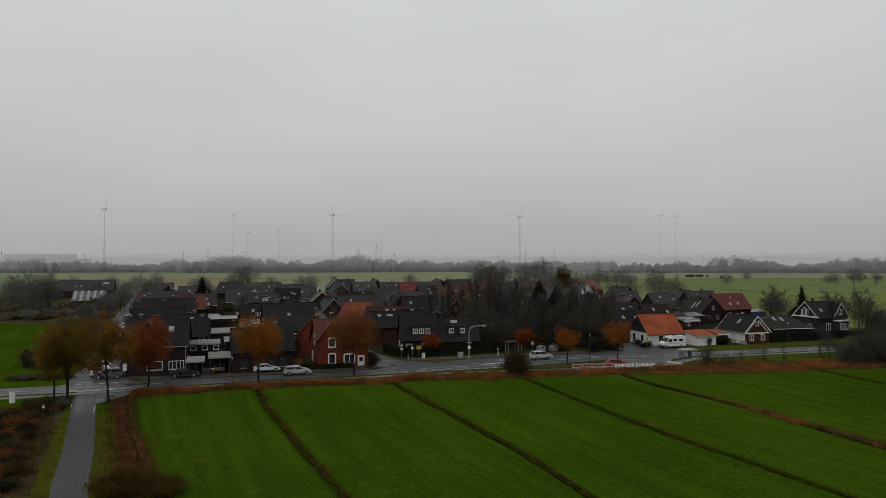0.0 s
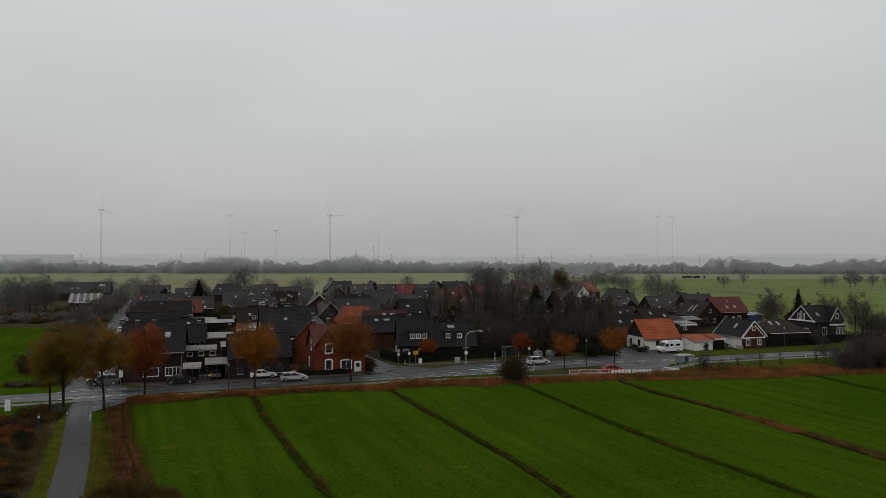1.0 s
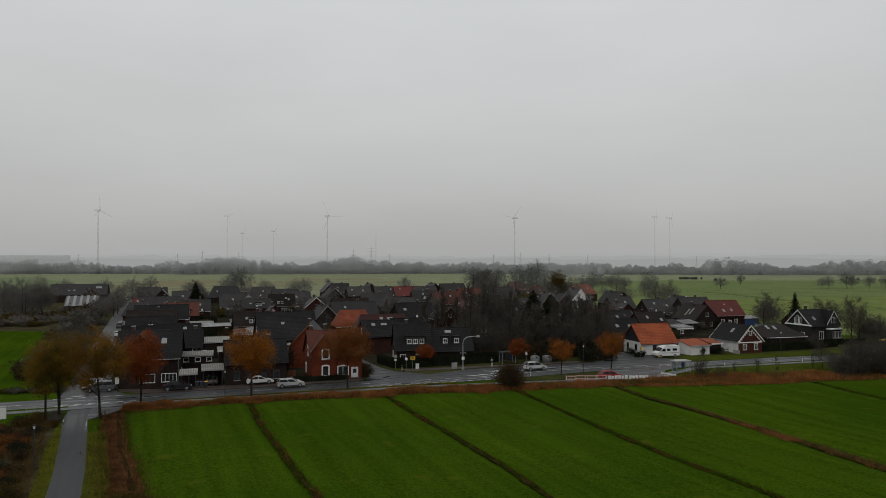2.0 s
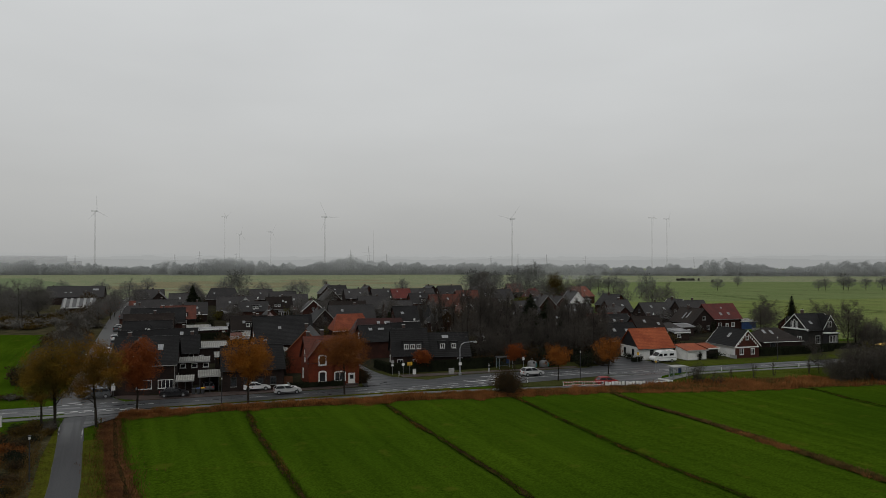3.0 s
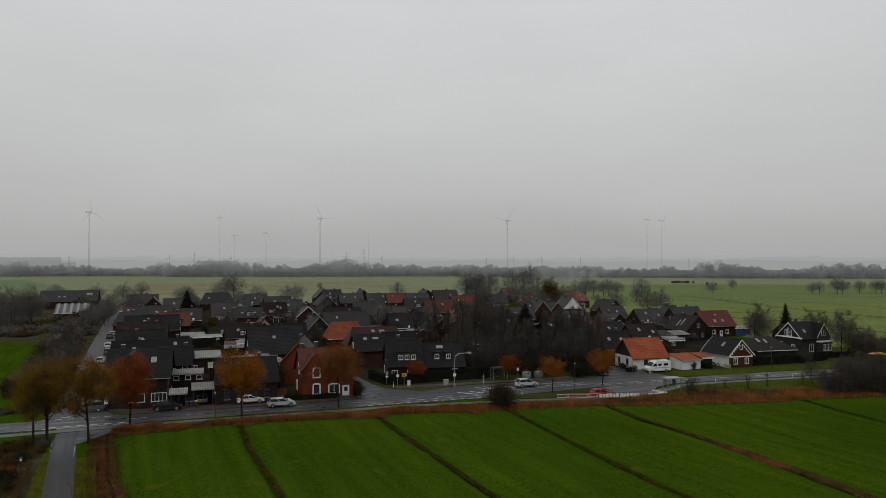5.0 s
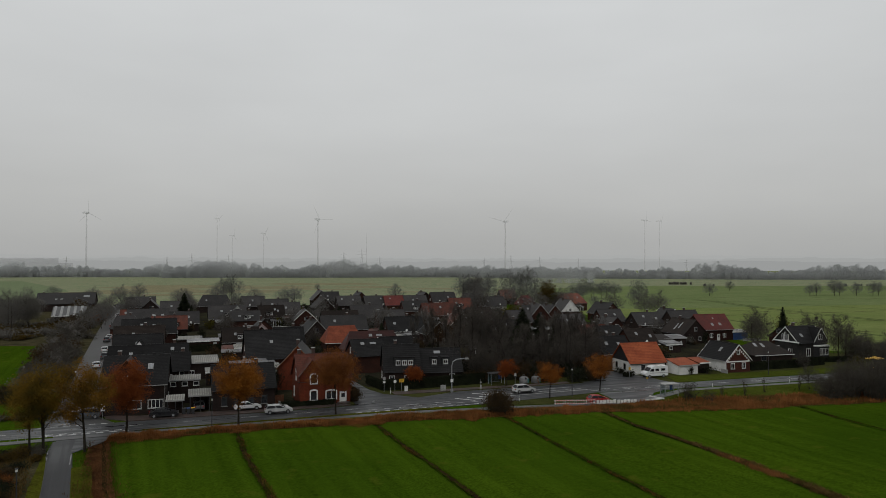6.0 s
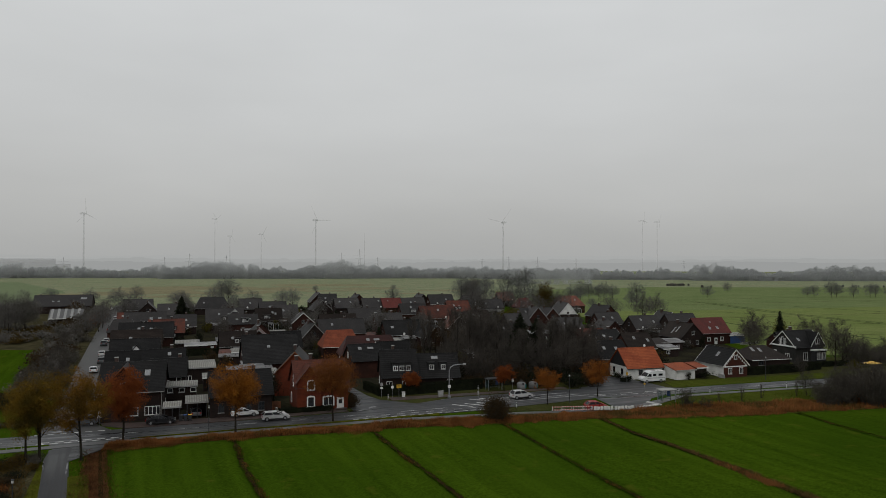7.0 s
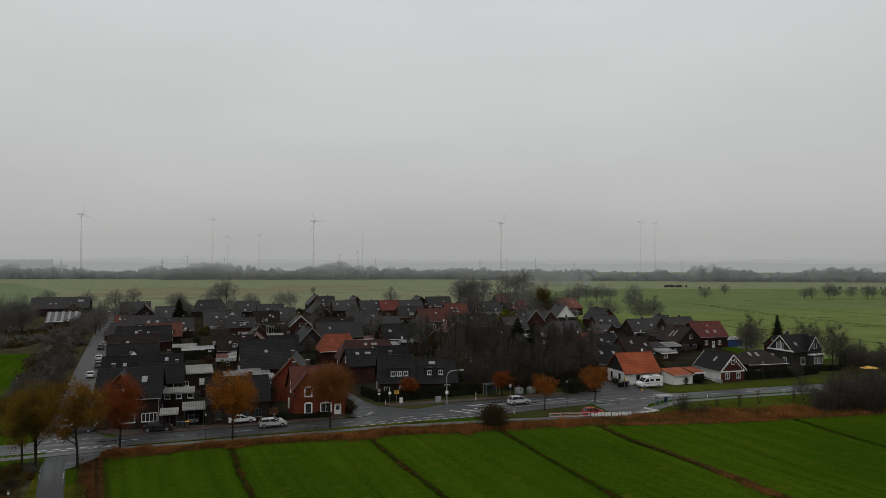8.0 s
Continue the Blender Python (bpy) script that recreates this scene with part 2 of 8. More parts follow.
M_STRIPED = mat("grey_barn_sheet", (0.125, 0.125, 0.125), 0.6, 0.3, 0.4, (0.09, 0.09, 0.09), 2.0, stripes=(0.3, "X", 0.3), spec=0.2)
M_CLEARSHEET = mat("pale_clear_barn_sheet", (0.27, 0.27, 0.265), 0.6, 0.3, 0.4, (0.21, 0.21, 0.205), 2.0, spec=0.2)
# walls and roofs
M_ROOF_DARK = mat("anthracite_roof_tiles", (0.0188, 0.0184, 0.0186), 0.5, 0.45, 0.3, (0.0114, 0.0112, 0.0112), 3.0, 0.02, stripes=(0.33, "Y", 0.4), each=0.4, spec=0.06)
# dark tiles again, lightened to carry the haze on far roofs
M_ROOF_GREY = mat("haze_paled_roof_tiles", (0.044, 0.041, 0.040), 0.6, 0.45, 0.3, (0.028, 0.026, 0.026), 3.0, 0.02, stripes=(0.33, "Y", 0.3), each=0.35, spec=0.16)
M_ROOF_BROWN = mat("dark_brown_roof_tiles", (0.026, 0.020, 0.017), 0.5, 0.4, 0.35, (0.018, 0.014, 0.012), 3.0, 0.02, stripes=(0.33, "Y", 0.4), each=0.3, spec=0.05)
M_ROOF_RED = mat("red_roof_tiles", (0.125, 0.026, 0.021), 0.55, 0.4, 0.4, (0.085, 0.018, 0.014), 3.0, 0.02, stripes=(0.33, "Y", 0.3), each=0.2, spec=0.17)
M_ROOF_ORANGE = mat("orange_roof_tiles", (0.28, 0.072, 0.028), 0.7, 0.35, 0.4, (0.19, 0.040, 0.015), 3.0, 0.02, stripes=(0.33, "Y", 0.25), each=0.12, spec=0.15)
M_ROOF_TERRACOTTA = mat("terracotta_roof_tiles", (0.205, 0.055, 0.026), 0.7, 0.35, 0.4, (0.135, 0.032, 0.015), 3.0, 0.02, stripes=(0.33, "Y", 0.25), each=0.12, spec=0.15)
M_ROOF_BRICKRED = mat("dull_brick_red_roof_tiles", (0.20, 0.070, 0.046), 0.6, 0.35, 0.4, (0.13, 0.046, 0.032), 3.0, 0.02, stripes=(0.33, "Y", 0.25), each=0.12, spec=0.16)
M_ROOF_RUST = mat("old_red_roof_tiles", (0.12, 0.034, 0.020), 0.55, 0.4, 0.5, (0.055, 0.020, 0.014), 3.0, 0.02, stripes=(0.33, "Y", 0.3), each=0.2, spec=0.16)
M_ROOF_WINE = mat("wine_red_roof_tiles", (0.055, 0.016, 0.013), 0.55, 0.35, 0.4, (0.032, 0.012, 0.010), 3.0, 0.02, stripes=(0.33, "Y", 0.3), each=0.2, spec=0.16)
M_BRICK = mat("red_brick", (0.15, 0.034, 0.016), 0.95, 0.4, 0.7, (0.10, 0.026, 0.014), 9.0, 0.01, stripes=(0.25, "Z", 0.2), spec=0.1)
M_BRICK_DARK = mat("dark_brown_brick", (0.030, 0.020, 0.017), 0.95, 0.45, 0.7, (0.018, 0.0135, 0.012), 9.0, 0.01, stripes=(0.25, "Z", 0.2), each=0.25, spec=0.1)
M_BRICK_MID = mat("brown_red_brick", (0.050, 0.021, 0.015), 0.95, 0.45, 0.7, (0.028, 0.014, 0.011), 9.0, 0.01, stripes=(0.25, "Z", 0.2), each=0.4, spec=0.1)
M_WHITE = mat("white_render", (0.66, 0.66, 0.64), 0.8, 0.16, 0.6, (0.52, 0.52, 0.5), 4.0, 0.006)
M_WHITE_TRIM = mat("white_paint_trim", (0.72, 0.72, 0.70), 0.55, 0.12, 0.8)
M_GREY_TRIM = mat("grey_weathered_trim", (0.3, 0.3, 0.29), 0.6, 0.25, 0.8)
M_BLACK_BOARD = mat("black_boarding", (0.02, 0.02, 0.022), 0.6, 0.4, 0.8, stripes=(0.2, "Y", 0.4))
M_SLATE = mat("dark_grey_rendered_wall", (0.034, 0.033, 0.031), 0.9, 0.4, 0.6, (0.022, 0.0215, 0.020), 7.0, 0.008, spec=0.1)
M_FLATROOF = mat("pale_flat_roof_felt", (0.21, 0.21, 0.21), 0.7, 0.4, 0.4, (0.1, 0.1, 0.1), 3.0, each=0.5, spec=0.2)
M_CORRUGATED = mat("pale_corrugated_sheet", (0.27, 0.265, 0.24), 0.6, 0.35, 0.6, (0.17, 0.165, 0.145), 3.0, stripes=(0.4, "X", 0.45), each=0.2, spec=0.2)
M_CHIMNEY = mat("chimney_brick", (0.06, 0.035, 0.028), 0.85, 0.4, 1.0)
M_DOOR_WHITE = mat("white_door_paint", (0.6, 0.6, 0.58), 0.5, 0.12, 1.0)
M_WOOD = mat("orange_fence_wood", (0.22, 0.075, 0.025), 0.7, 0.35, 1.0, stripes=(0.2, "X", 0.4))
M_BLUE = mat("blue_tarpaulin", (0.012, 0.05, 0.17), 0.5, 0.25, 0.8)
# metal, glass, plastics
M_GLASS = mat("window_glass", (0.02, 0.022, 0.025), 0.06, 0.2, 0.5, spec=0.8)
M_CARGLASS = mat("tinted_car_glass", (0.010, 0.011, 0.013), 0.22, 0.2, 0.5, spec=0.22)
M_SKYGLASS = mat("roof_window_glass", (0.22, 0.23, 0.24), 0.08, 0.2, 0.5, spec=1.0)
M_STEEL = mat("galvanised_steel", (0.3, 0.31, 0.32), 0.45, 0.2, 2.0, metal=0.6)
M_DARKSTEEL = mat("dark_painted_steel", (0.025, 0.026, 0.028), 0.5, 0.3, 2.0)
# low alpha washes these out into the sky, imitating mist
M_TURBINE = mat("misted_turbine_white", (0.5, 0.51, 0.515), 0.7, 0.06, 0.05, spec=0.2, alpha=0.24)
M_TURBINE_FAR = mat("misted_turbine_faint", (0.52, 0.53, 0.535), 0.7, 0.06, 0.05, spec=0.2, alpha=0.13)
M_PYLON = mat("misted_pylon_steel", (0.42, 0.43, 0.43), 0.7, 0.1, 0.1, spec=0.2, alpha=0.17)
M_HALL = mat("misted_hall_cladding", (0.40, 0.41, 0.42), 0.8, 0.1, 0.05, spec=0.1, alpha=0.22)
M_RUBBER = mat("tyre_rubber", (0.015, 0.015, 0.016), 0.8, 0.3, 3.0)
M_RIM = mat("alloy_rim", (0.35, 0.36, 0.37), 0.4, 0.2, 3.0, metal=0.7)
M_LAMP = mat("headlight_glass", (0.6, 0.6, 0.58), 0.15, 0.15, 3.0)
M_TAIL = mat("tail_light_red", (0.28, 0.012, 0.01), 0.25, 0.2, 3.0)
M_YELLOW = mat("yellow_sign_paint", (0.62, 0.36, 0.02), 0.5, 0.2, 2.0)
M_SIGNRED = mat("red_warning_paint", (0.5, 0.03, 0.025), 0.5, 0.2, 2.0)
M_TEAL = mat("teal_plastic", (0.03, 0.16, 0.16), 0.5, 0.25, 2.0)
M_BINGREY = mat("dark_bin_plastic", (0.03, 0.032, 0.036), 0.5, 0.25, 2.0)
# plants
M_BARK = mat("wet_bark", (0.034, 0.029, 0.023), 1.0, 0.4, 1.2, (0.018, 0.015, 0.012), 8.0, 0.02, spec=0.0)
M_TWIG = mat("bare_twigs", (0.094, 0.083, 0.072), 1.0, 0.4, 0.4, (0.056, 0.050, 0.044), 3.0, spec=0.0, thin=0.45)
# the same twigs, haze put into the colour, lighter with distance
M_TWIG_MID = mat("haze_lightened_twigs", (0.138, 0.130, 0.119), 1.0, 0.35, 0.4, (0.096, 0.090, 0.083), 3.0, spec=0.0, thin=0.45)
M_TWIG_GREY = mat("haze_paled_twigs", (0.16, 0.16, 0.152), 1.0, 0.3, 0.4, (0.115, 0.115, 0.11), 3.0, spec=0.0, thin=0.45)
M_LEAF_ORANGE = mat("orange_oak_leaves", (0.31, 0.115, 0.016), 0.9, 0.4, 0.9, (0.15, 0.056, 0.010), 6.0, spec=0.03, thin=0.35)
M_LEAF_BRONZE = mat("bronze_leaves", (0.28, 0.098, 0.020), 0.9, 0.4, 0.9, (0.16, 0.058, 0.013), 6.0, spec=0.03, thin=0.35)
M_LEAF_TAN = mat("tan_brown_leaves", (0.10, 0.066, 0.018), 0.9, 0.5, 0.6, (0.042, 0.030, 0.010), 5.0, spec=0.0, thin=0.35)
M_LEAF_RUST = mat("rust_leaves", (0.25, 0.068, 0.019), 0.9, 0.4, 0.9, (0.145, 0.042, 0.013), 6.0, spec=0.03, thin=0.35)
M_LEAF_OLIVE = mat("olive_ochre_leaves", (0.245, 0.118, 0.017), 0.9, 0.5, 0.45, (0.072, 0.050, 0.012), 6.0, spec=0.03, thin=0.35)
M_LEAF_DARK = mat("dark_evergreen_leaves", (0.022, 0.026, 0.014), 0.9, 0.5, 0.7, (0.012, 0.014, 0.009), 6.0, spec=0.03, thin=0.35)
M_LEAF_RUSSET = mat("russet_brown_leaves", (0.21, 0.076, 0.021), 0.9, 0.4, 0.9, (0.115, 0.046, 0.014), 6.0, spec=0.03, thin=0.35)
M_LEAF_UMBER = mat("dull_umber_leaves", (0.215, 0.124, 0.017), 0.9, 0.5, 0.45, (0.060, 0.050, 0.012), 6.0, spec=0.03, thin=0.35)
# lightened for haze over the hedgerow, used on nearer bushes too
M_LEAF_DULL = mat("dull_grey_brown_leaves", (0.116, 0.106, 0.088), 0.9, 0.5, 0.5, (0.067, 0.063, 0.055), 5.0, spec=0.03, thin=0.35)
# haze over far trees and scrub, put into a paler leaf colour
M_LEAF_PALE = mat("haze_paled_leaves", (0.175, 0.165, 0.148), 0.9, 0.4, 0.4, (0.115, 0.108, 0.097), 5.0, spec=0.0, thin=0.4)
M_LEAF_BROWN = mat("withered_brown_leaves", (0.072, 0.046, 0.022), 0.9, 0.5, 0.6, (0.030, 0.023, 0.013), 5.0, spec=0.03, thin=0.35)
M_LEAF_YELLOWGREEN = mat("yellow_green_leaves", (0.10, 0.088, 0.013), 0.9, 0.5, 0.7, (0.045, 0.040, 0.009), 6.0, spec=0.03, thin=0.35)
# far woods: the haze is lightened into this base colour
M_WOODS = mat("haze_paled_bare_woods", (0.50, 0.51, 0.508), 1.0, 0.12, 0.012, (0.42, 0.43, 0.428), 0.06, spec=0.0, thin=0.5)


M_CLEAR = mat("clear_shelter_glass", (0.05, 0.12, 0.13), 0.08, 0.15, 1.0, spec=0.3, alpha=0.14)

M_AMBER = bpy.data.materials.new("amber_lamp")
M_AMBER.use_nodes = True
amber = M_AMBER.node_tree.nodes["Principled BSDF"]
amber.inputs["Base Color"].default_value = (0.8, 0.5, 0.15, 1)
amber.inputs["Emission Color"].default_value, amber.inputs["Emission Strength"].default_value = (1.0, 0.72, 0.4, 1), 0.4

# ---------------------------------------------------------------- building helpers


class Geo:
    """Gathers points and faces for one mesh; m places what is added."""

    def __init__(self):
        self.v, self.f, self.m = [], [], Matrix()

    def pts(self, points):
        n = len(self.v)
        self.v += [tuple(self.m @ Vector(p)) for p in points]
        return n

    def add(self, points, faces):
        n = self.pts(points)
        self.f += [tuple(n + i for i in f) for f in faces]
        return self

    def box(self, x0, x1, y0, y1, z0, z1):
        return self.add([(x0, y0, z0), (x1, y0, z0), (x1, y1, z0), (x0, y1, z0), (x0, y0, z1), (x1, y0, z1), (x1, y1, z1), (x0, y1, z1)],
                        [(3, 2, 1, 0), (4, 5, 6, 7), (0, 1, 5, 4), (1, 2, 6, 5), (2, 3, 7, 6), (3, 0, 4, 7)])

    def prism(self, outline, axis, a, b):
        """An outline of (p, q) drawn out along an axis from a to b."""
        def put(p, q, s):
            return {"x": (s, p, q), "y": (p, s, q), "z": (p, q, s)}[axis]
        n = len(outline)
        pts = [put(p, q, a) for p, q in outline] + [put(p, q, b) for p, q in outline]
        faces = [tuple(range(n - 1, -1, -1)), tuple(range(n, 2 * n))] + [(i, (i + 1) % n, n + (i + 1) % n, n + i) for i in range(n)]
        return self.add(pts, faces)

    def loft(self, rings, closed=True):
        n = len(rings[0])
        faces = []
        for k in range(len(rings) - 1):
            for i in range(n):
                faces.append((k * n + i, k * n + (i + 1) % n, (k + 1) * n + (i + 1) % n, (k + 1) * n + i))
        if closed:
            faces += [tuple(range(n - 1, -1, -1)), tuple((len(rings) - 1) * n + i for i in range(n))]
        return self.add([p for r in rings for p in r], faces)

    def tube(self, line, radii, sides=6):
        rings = []
        line = [Vector(p) for p in line]
        for i, p in enumerate(line):
            d = (line[min(i + 1, len(line) - 1)] - line[max(i - 1, 0)]).normalized()
            a = d.cross(Vector((0.31, 0.17, 0.93)) if abs(d.z) < 0.9 else Vector((1, 0.1, 0))).normalized()
            b = d.cross(a)
            r = radii[i] if isinstance(radii, (list, tuple)) else radii
            rings.append([p + (a * math.cos(2 * math.pi * k / sides) + b * math.sin(2 * math.pi * k / sides)) * r for k in range(sides)])
        return self.loft(rings)

    def mesh(self, name, smooth=False):
        me = bpy.data.meshes.new(name)
        me.from_pydata(self.v, [], self.f)
        bm = bmesh.new()
        bm.from_mesh(me)
        bmesh.ops.recalc_face_normals(bm, faces=bm.faces)
        bm.to_mesh(me)
        bm.free()
        if smooth:
            me.polygons.foreach_set("use_smooth", [True] * len(me.polygons))
        return me


def part(name, geo, material, parent=None, label="", smooth=False, m=None):
    """One mesh object of its own, under a thing or a part."""
    me = geo.mesh(name, smooth) if isinstance(geo, Geo) else geo
    if not me.materials:
        me.materials.append(material)
    ob = new(name, me)
    ob.parent = parent
    if m is not None:
        ob.matrix_basis = m
    if label:
        ob["label"] = label
    return ob


def empty(name, x, y, angle=0.0, z=0.0):
    ob = new(name)
    ob.matrix_basis = pose(x, y, z, 0, 0, angle)
    return ob


def raw(name, verts, faces, material, smooth=False):
    """A large mesh out of arrays, for what nobody could count."""
    me = bpy.data.meshes.new(name)
    me.from_pydata(verts, [], faces)
    if smooth:
        me.polygons.foreach_set("use_smooth", [True] * len(me.polygons))
    me.materials.append(material)
    return new(name, me)


def structure(ob, label, category):
    return tagged(ob, label, category, kind="structure")


# ---------------------------------------------------------------- ground, ditches, roads
LANE = [(18, -46), (0, -8), (-16, 26), (-25.5, 46), (-31.6, 58.9), (-33.9, 63.5), (-38.3, 73.2), (-42.6, 82.0), (-46.2, 89.3), (-50.2, 97.2), (-52.6, 103.2)]
DITCHES = [[(-29.0, 108.6), (-27.6, 104.6), (-24.4, 95.8), (-20.6, 87), (-15.4, 74.9), (-11.4, 65.9), (-8.3, 58.9), (5, 27)],
           [(-8.2, 114.2), (-7.0, 110.8), (-3.3, 101), (0, 93.3), (4.5, 82), (7.1, 75.5), (9.5, 68.5), (12.4, 59.3), (25, 27)],
           [(13.5, 119.2), (14.4, 116.4), (18.3, 103), (22.9, 88.8), (26.5, 78.4), (29.6, 71.3), (32.2, 64.5), (34.3, 59.2), (46, 27)],
           [(31.4, 122.0), (32.1, 118.8), (34.0, 111.4), (37.2, 104.8), (41.2, 93.6), (44.2, 85), (46.4, 77.4), (58, 34)],
           [(68.2, 126), (69.8, 116.5), (71.8, 109.2), (92, 50)]]
BROWN = [(-47.6, 103.4), (-45.2, 98), (-37.6, 81.8), (-32.8, 73.2), (-28.8, 65.3), (-21.8, 52), (-8, 25)]


def along(line, step):
    """Points every step metres along a line, each with its sideways direction."""
    out = []
    for (ax, ay), (bx, by) in zip(line, line[1:]):
        n = max(1, round(math.hypot(bx - ax, by - ay) / step))
        for k in range(n):
            out.append((ax + (bx - ax) * k / n, ay + (by - ay) * k / n))
    out.append(line[-1])
    res = []
    for i, p in enumerate(out):
        a, b = out[max(i - 2, 0)], out[min(i + 2, len(out) - 1)]
        d = Vector((b[0] - a[0], b[1] - a[1])).normalized()
        res.append((Vector(p), Vector((-d.y, d.x))))
    return res


def near_line(line, x, y):
    p = np.stack([x, y], -1)
    best = np.full(x.shape, 1e9)
    for a, b in zip(line, line[1:]):
        a, b = np.array(a, float), np.array(b, float)
        t = np.clip(((p - a) @ (b - a)) / ((b - a) @ (b - a)), 0, 1)
        best = np.minimum(best, np.hypot(*np.moveaxis(p - a - t[..., None] * (b - a), -1, 0)))
    return best


def ground():
    xs = np.unique(np.concatenate([[-4400, -3000, -2000, -1400, -1000, -700, -500, -350, -240, -160, -110, -80], np.arange(-62, 112, 0.7),
                                   [120, 140, 170, 220, 300, 400, 550, 800, 1100, 1600, 2400, 4400]]))
    ys = np.unique(np.concatenate([[-1500, -600, -200, -60, 0, 15], np.arange(22, 132, 0.7), [140, 160, 190, 230, 280, 340, 420, 520, 650, 800, 1000, 1300, 1700, 2300, 3200, 4400]]))
    gx, gy = np.meshgrid(xs, ys)
    z = np.zeros_like(gx)
    inside = (gx > -62) & (gx < 112) & (gy > 22) & (gy < 132)
    for d in DITCHES:
        z -= 0.28 * np.exp(-(near_line(d, gx, gy) / 0.75) ** 2) * inside
    z -= 0.25 * np.exp(-(near_line(BROWN, gx, gy) / 1.6) ** 2) * inside
    z += inside * 0.05 * np.sin(gx * 0.21 + gy * 0.13) * np.sin(gy * 0.17 - gx * 0.05) - 0.05 * inside
    nx, ny = len(xs), len(ys)
    faces = [(j * nx + i, j * nx + i + 1, (j + 1) * nx + i + 1, (j + 1) * nx + i) for j in range(ny - 1) for i in range(nx - 1)]
    ob = raw("ground", np.stack([gx, gy, z], -1).reshape(-1, 3).tolist(), faces, M_GRASS, True)
    structure(ob, "wet green meadow ground reaching to the horizon", "ground")


ground()


def ribbon(name, line, half, z, material, label, category="ditch", step=1.2, profile=((-1, 0.0), (-0.4, -1.0), (0.4, -1.0), (1, 0.0)), depth=0.0, wobble=0.0, seed=1, uneven=0.0):
    rng = random.Random(seed)
    pts = along(line, step)
    n = len(profile)
    verts, faces = [], []
    for i, (p, s) in enumerate(pts):
        wide = half * (1 + uneven * noise.noise(Vector((p.x * 0.35, p.y * 0.35, seed))) + uneven * 0.5 * noise.noise(Vector((p.x * 1.3, p.y * 1.3, seed))))
        for k, (u, d) in enumerate(profile):
            q = p + s * (u * wide + rng.uniform(-wobble, wobble))
            verts.append((q.x, q.y, z + d * depth))
        if i:
            faces += [((i - 1) * n + k, (i - 1) * n + k + 1, i * n + k + 1, i * n + k) for k in range(n - 1)]
    return structure(raw(name, verts, faces, material), label, category)


for k, d in enumerate(DITCHES):
    ribbon("ditch", d, (0.32, 0.32, 0.22, 0.5, 0.17)[k], -0.05, M_SOIL, "narrow drainage ditch with dark wet soil between meadows", depth=0.04, wobble=0.03, seed=k, step=0.5, uneven=0.9)
ribbon("ditch", BROWN, 1.5, -0.03, M_DEADGRASS, "overgrown ditch full of brown dead grass beside the lane", depth=0.1, wobble=0.03, seed=9, step=0.5, uneven=0.22)
# shading at the ditch's right side, laid in as a dark strip
ribbon("ditch", [(x + 0.55, y + 0.28) for x, y in BROWN], 0.24, -0.08, M_SOIL, "dark strip for the shade along the overgrown ditch", depth=0.01, wobble=0.03, seed=19, step=0.5, uneven=0.9)


def slab(name, outline, z0, z1, material, label, category, kind="structure"):
    g = Geo().prism(outline, "z", z0, z1)
    ob = part(name, g, material)
    return tagged(ob, label, category, kind=kind)


def edged(name, low, up, z0, z1, material, label, category):
    """A road surface between two edges."""
    return slab(name, list(low) + list(reversed(up)), z0, z1, material, label, category)


LOW = [(-420, -19.5), (-60, 104.3), (-47, 108.8), (-31, 114.3), (-4, 123.6), (11, 128.5), (22, 133.6), (35, 139.6), (53, 143.4), (67, 147.7), (89, 153.6), (160, 172), (480, 252)]
UP = [(-420, -12.5), (-60, 111.3), (-49, 115.2), (-41.6, 117.4), (-24, 123.0), (-10.7, 128.2), (-2.6, 133.8), (6.3, 140.6), (18, 144.6), (31, 149), (45, 152.8), (55.6, 150.0), (70, 154.8), (93, 161), (160, 178.5), (480, 259)]
edged("road", LOW, UP, -0.3, 0.02, M_ASPHALT, "wet grey asphalt main road with white markings", "road")
side = [(-60.5, 111.5), (-68, 131), (-75.5, 150), (-89, 181), (-121, 258), (-172, 383), (-190, 430)]
side_r = [(-50.5, 114.6), (-57, 121), (-68.5, 150), (-82.5, 183), (-114.4, 258), (-166, 383), (-184, 430)]
edged("road", side, side_r, -0.3, 0.016, M_STREET, "straight grey village side street lined with parked cars", "road")
edged("road", [(-12.5, 127.6), (-14.5, 134), (-16.6, 141), (-20, 150), (-30, 175)], [(-1, 134.6), (-8.5, 138.4), (-11.6, 143), (-15, 151), (-25, 176)], -0.3, 0.016, M_ASPHALT,
      "short wet asphalt side road beside the brick house", "road")
edged("pavement", [(34, 150), (33, 156), (35, 166)], [(53, 150.9), (50, 158.5), (44, 166)], -0.3, 0.012, M_ASPHALT, "wet asphalt forecourt before the white cottage", "pavement")
ribbon("road", LANE, 1.6, 0.018, M_LANE, "narrow damp asphalt farm lane with grass verges", "road", profile=((-1, -0.06), (-0.9, 0), (0.9, 0), (1, -0.06)), depth=1.0, wobble=0.0)
slab("road", [(-56, 106.2), (-52.3, 101), (-51.2, 97), (-48.2, 97), (-47, 101.5), (-45, 109.8)], -0.3, 0.012, M_ASPHALT, "flared mouth of the lane at the main road", "road")
# cycle path with its own kerb edge, on the meadow side
edged("pavement", [(-420, -24.5), (-60, 100.8), (-46, 106.4), (-30.6, 111.6), (-4.2, 119.9), (16, 124.2), (30, 126.2), (41, 128.4)],
      [(-420, -22.2), (-60, 102.7), (-46, 108.2), (-30.6, 113.4), (-4.2, 122.0), (16, 126.3), (30, 128.4), (40, 130.9)], -0.3, 0.07, M_PATH,
      "damp paved cycle path beside the main road", "pavement")
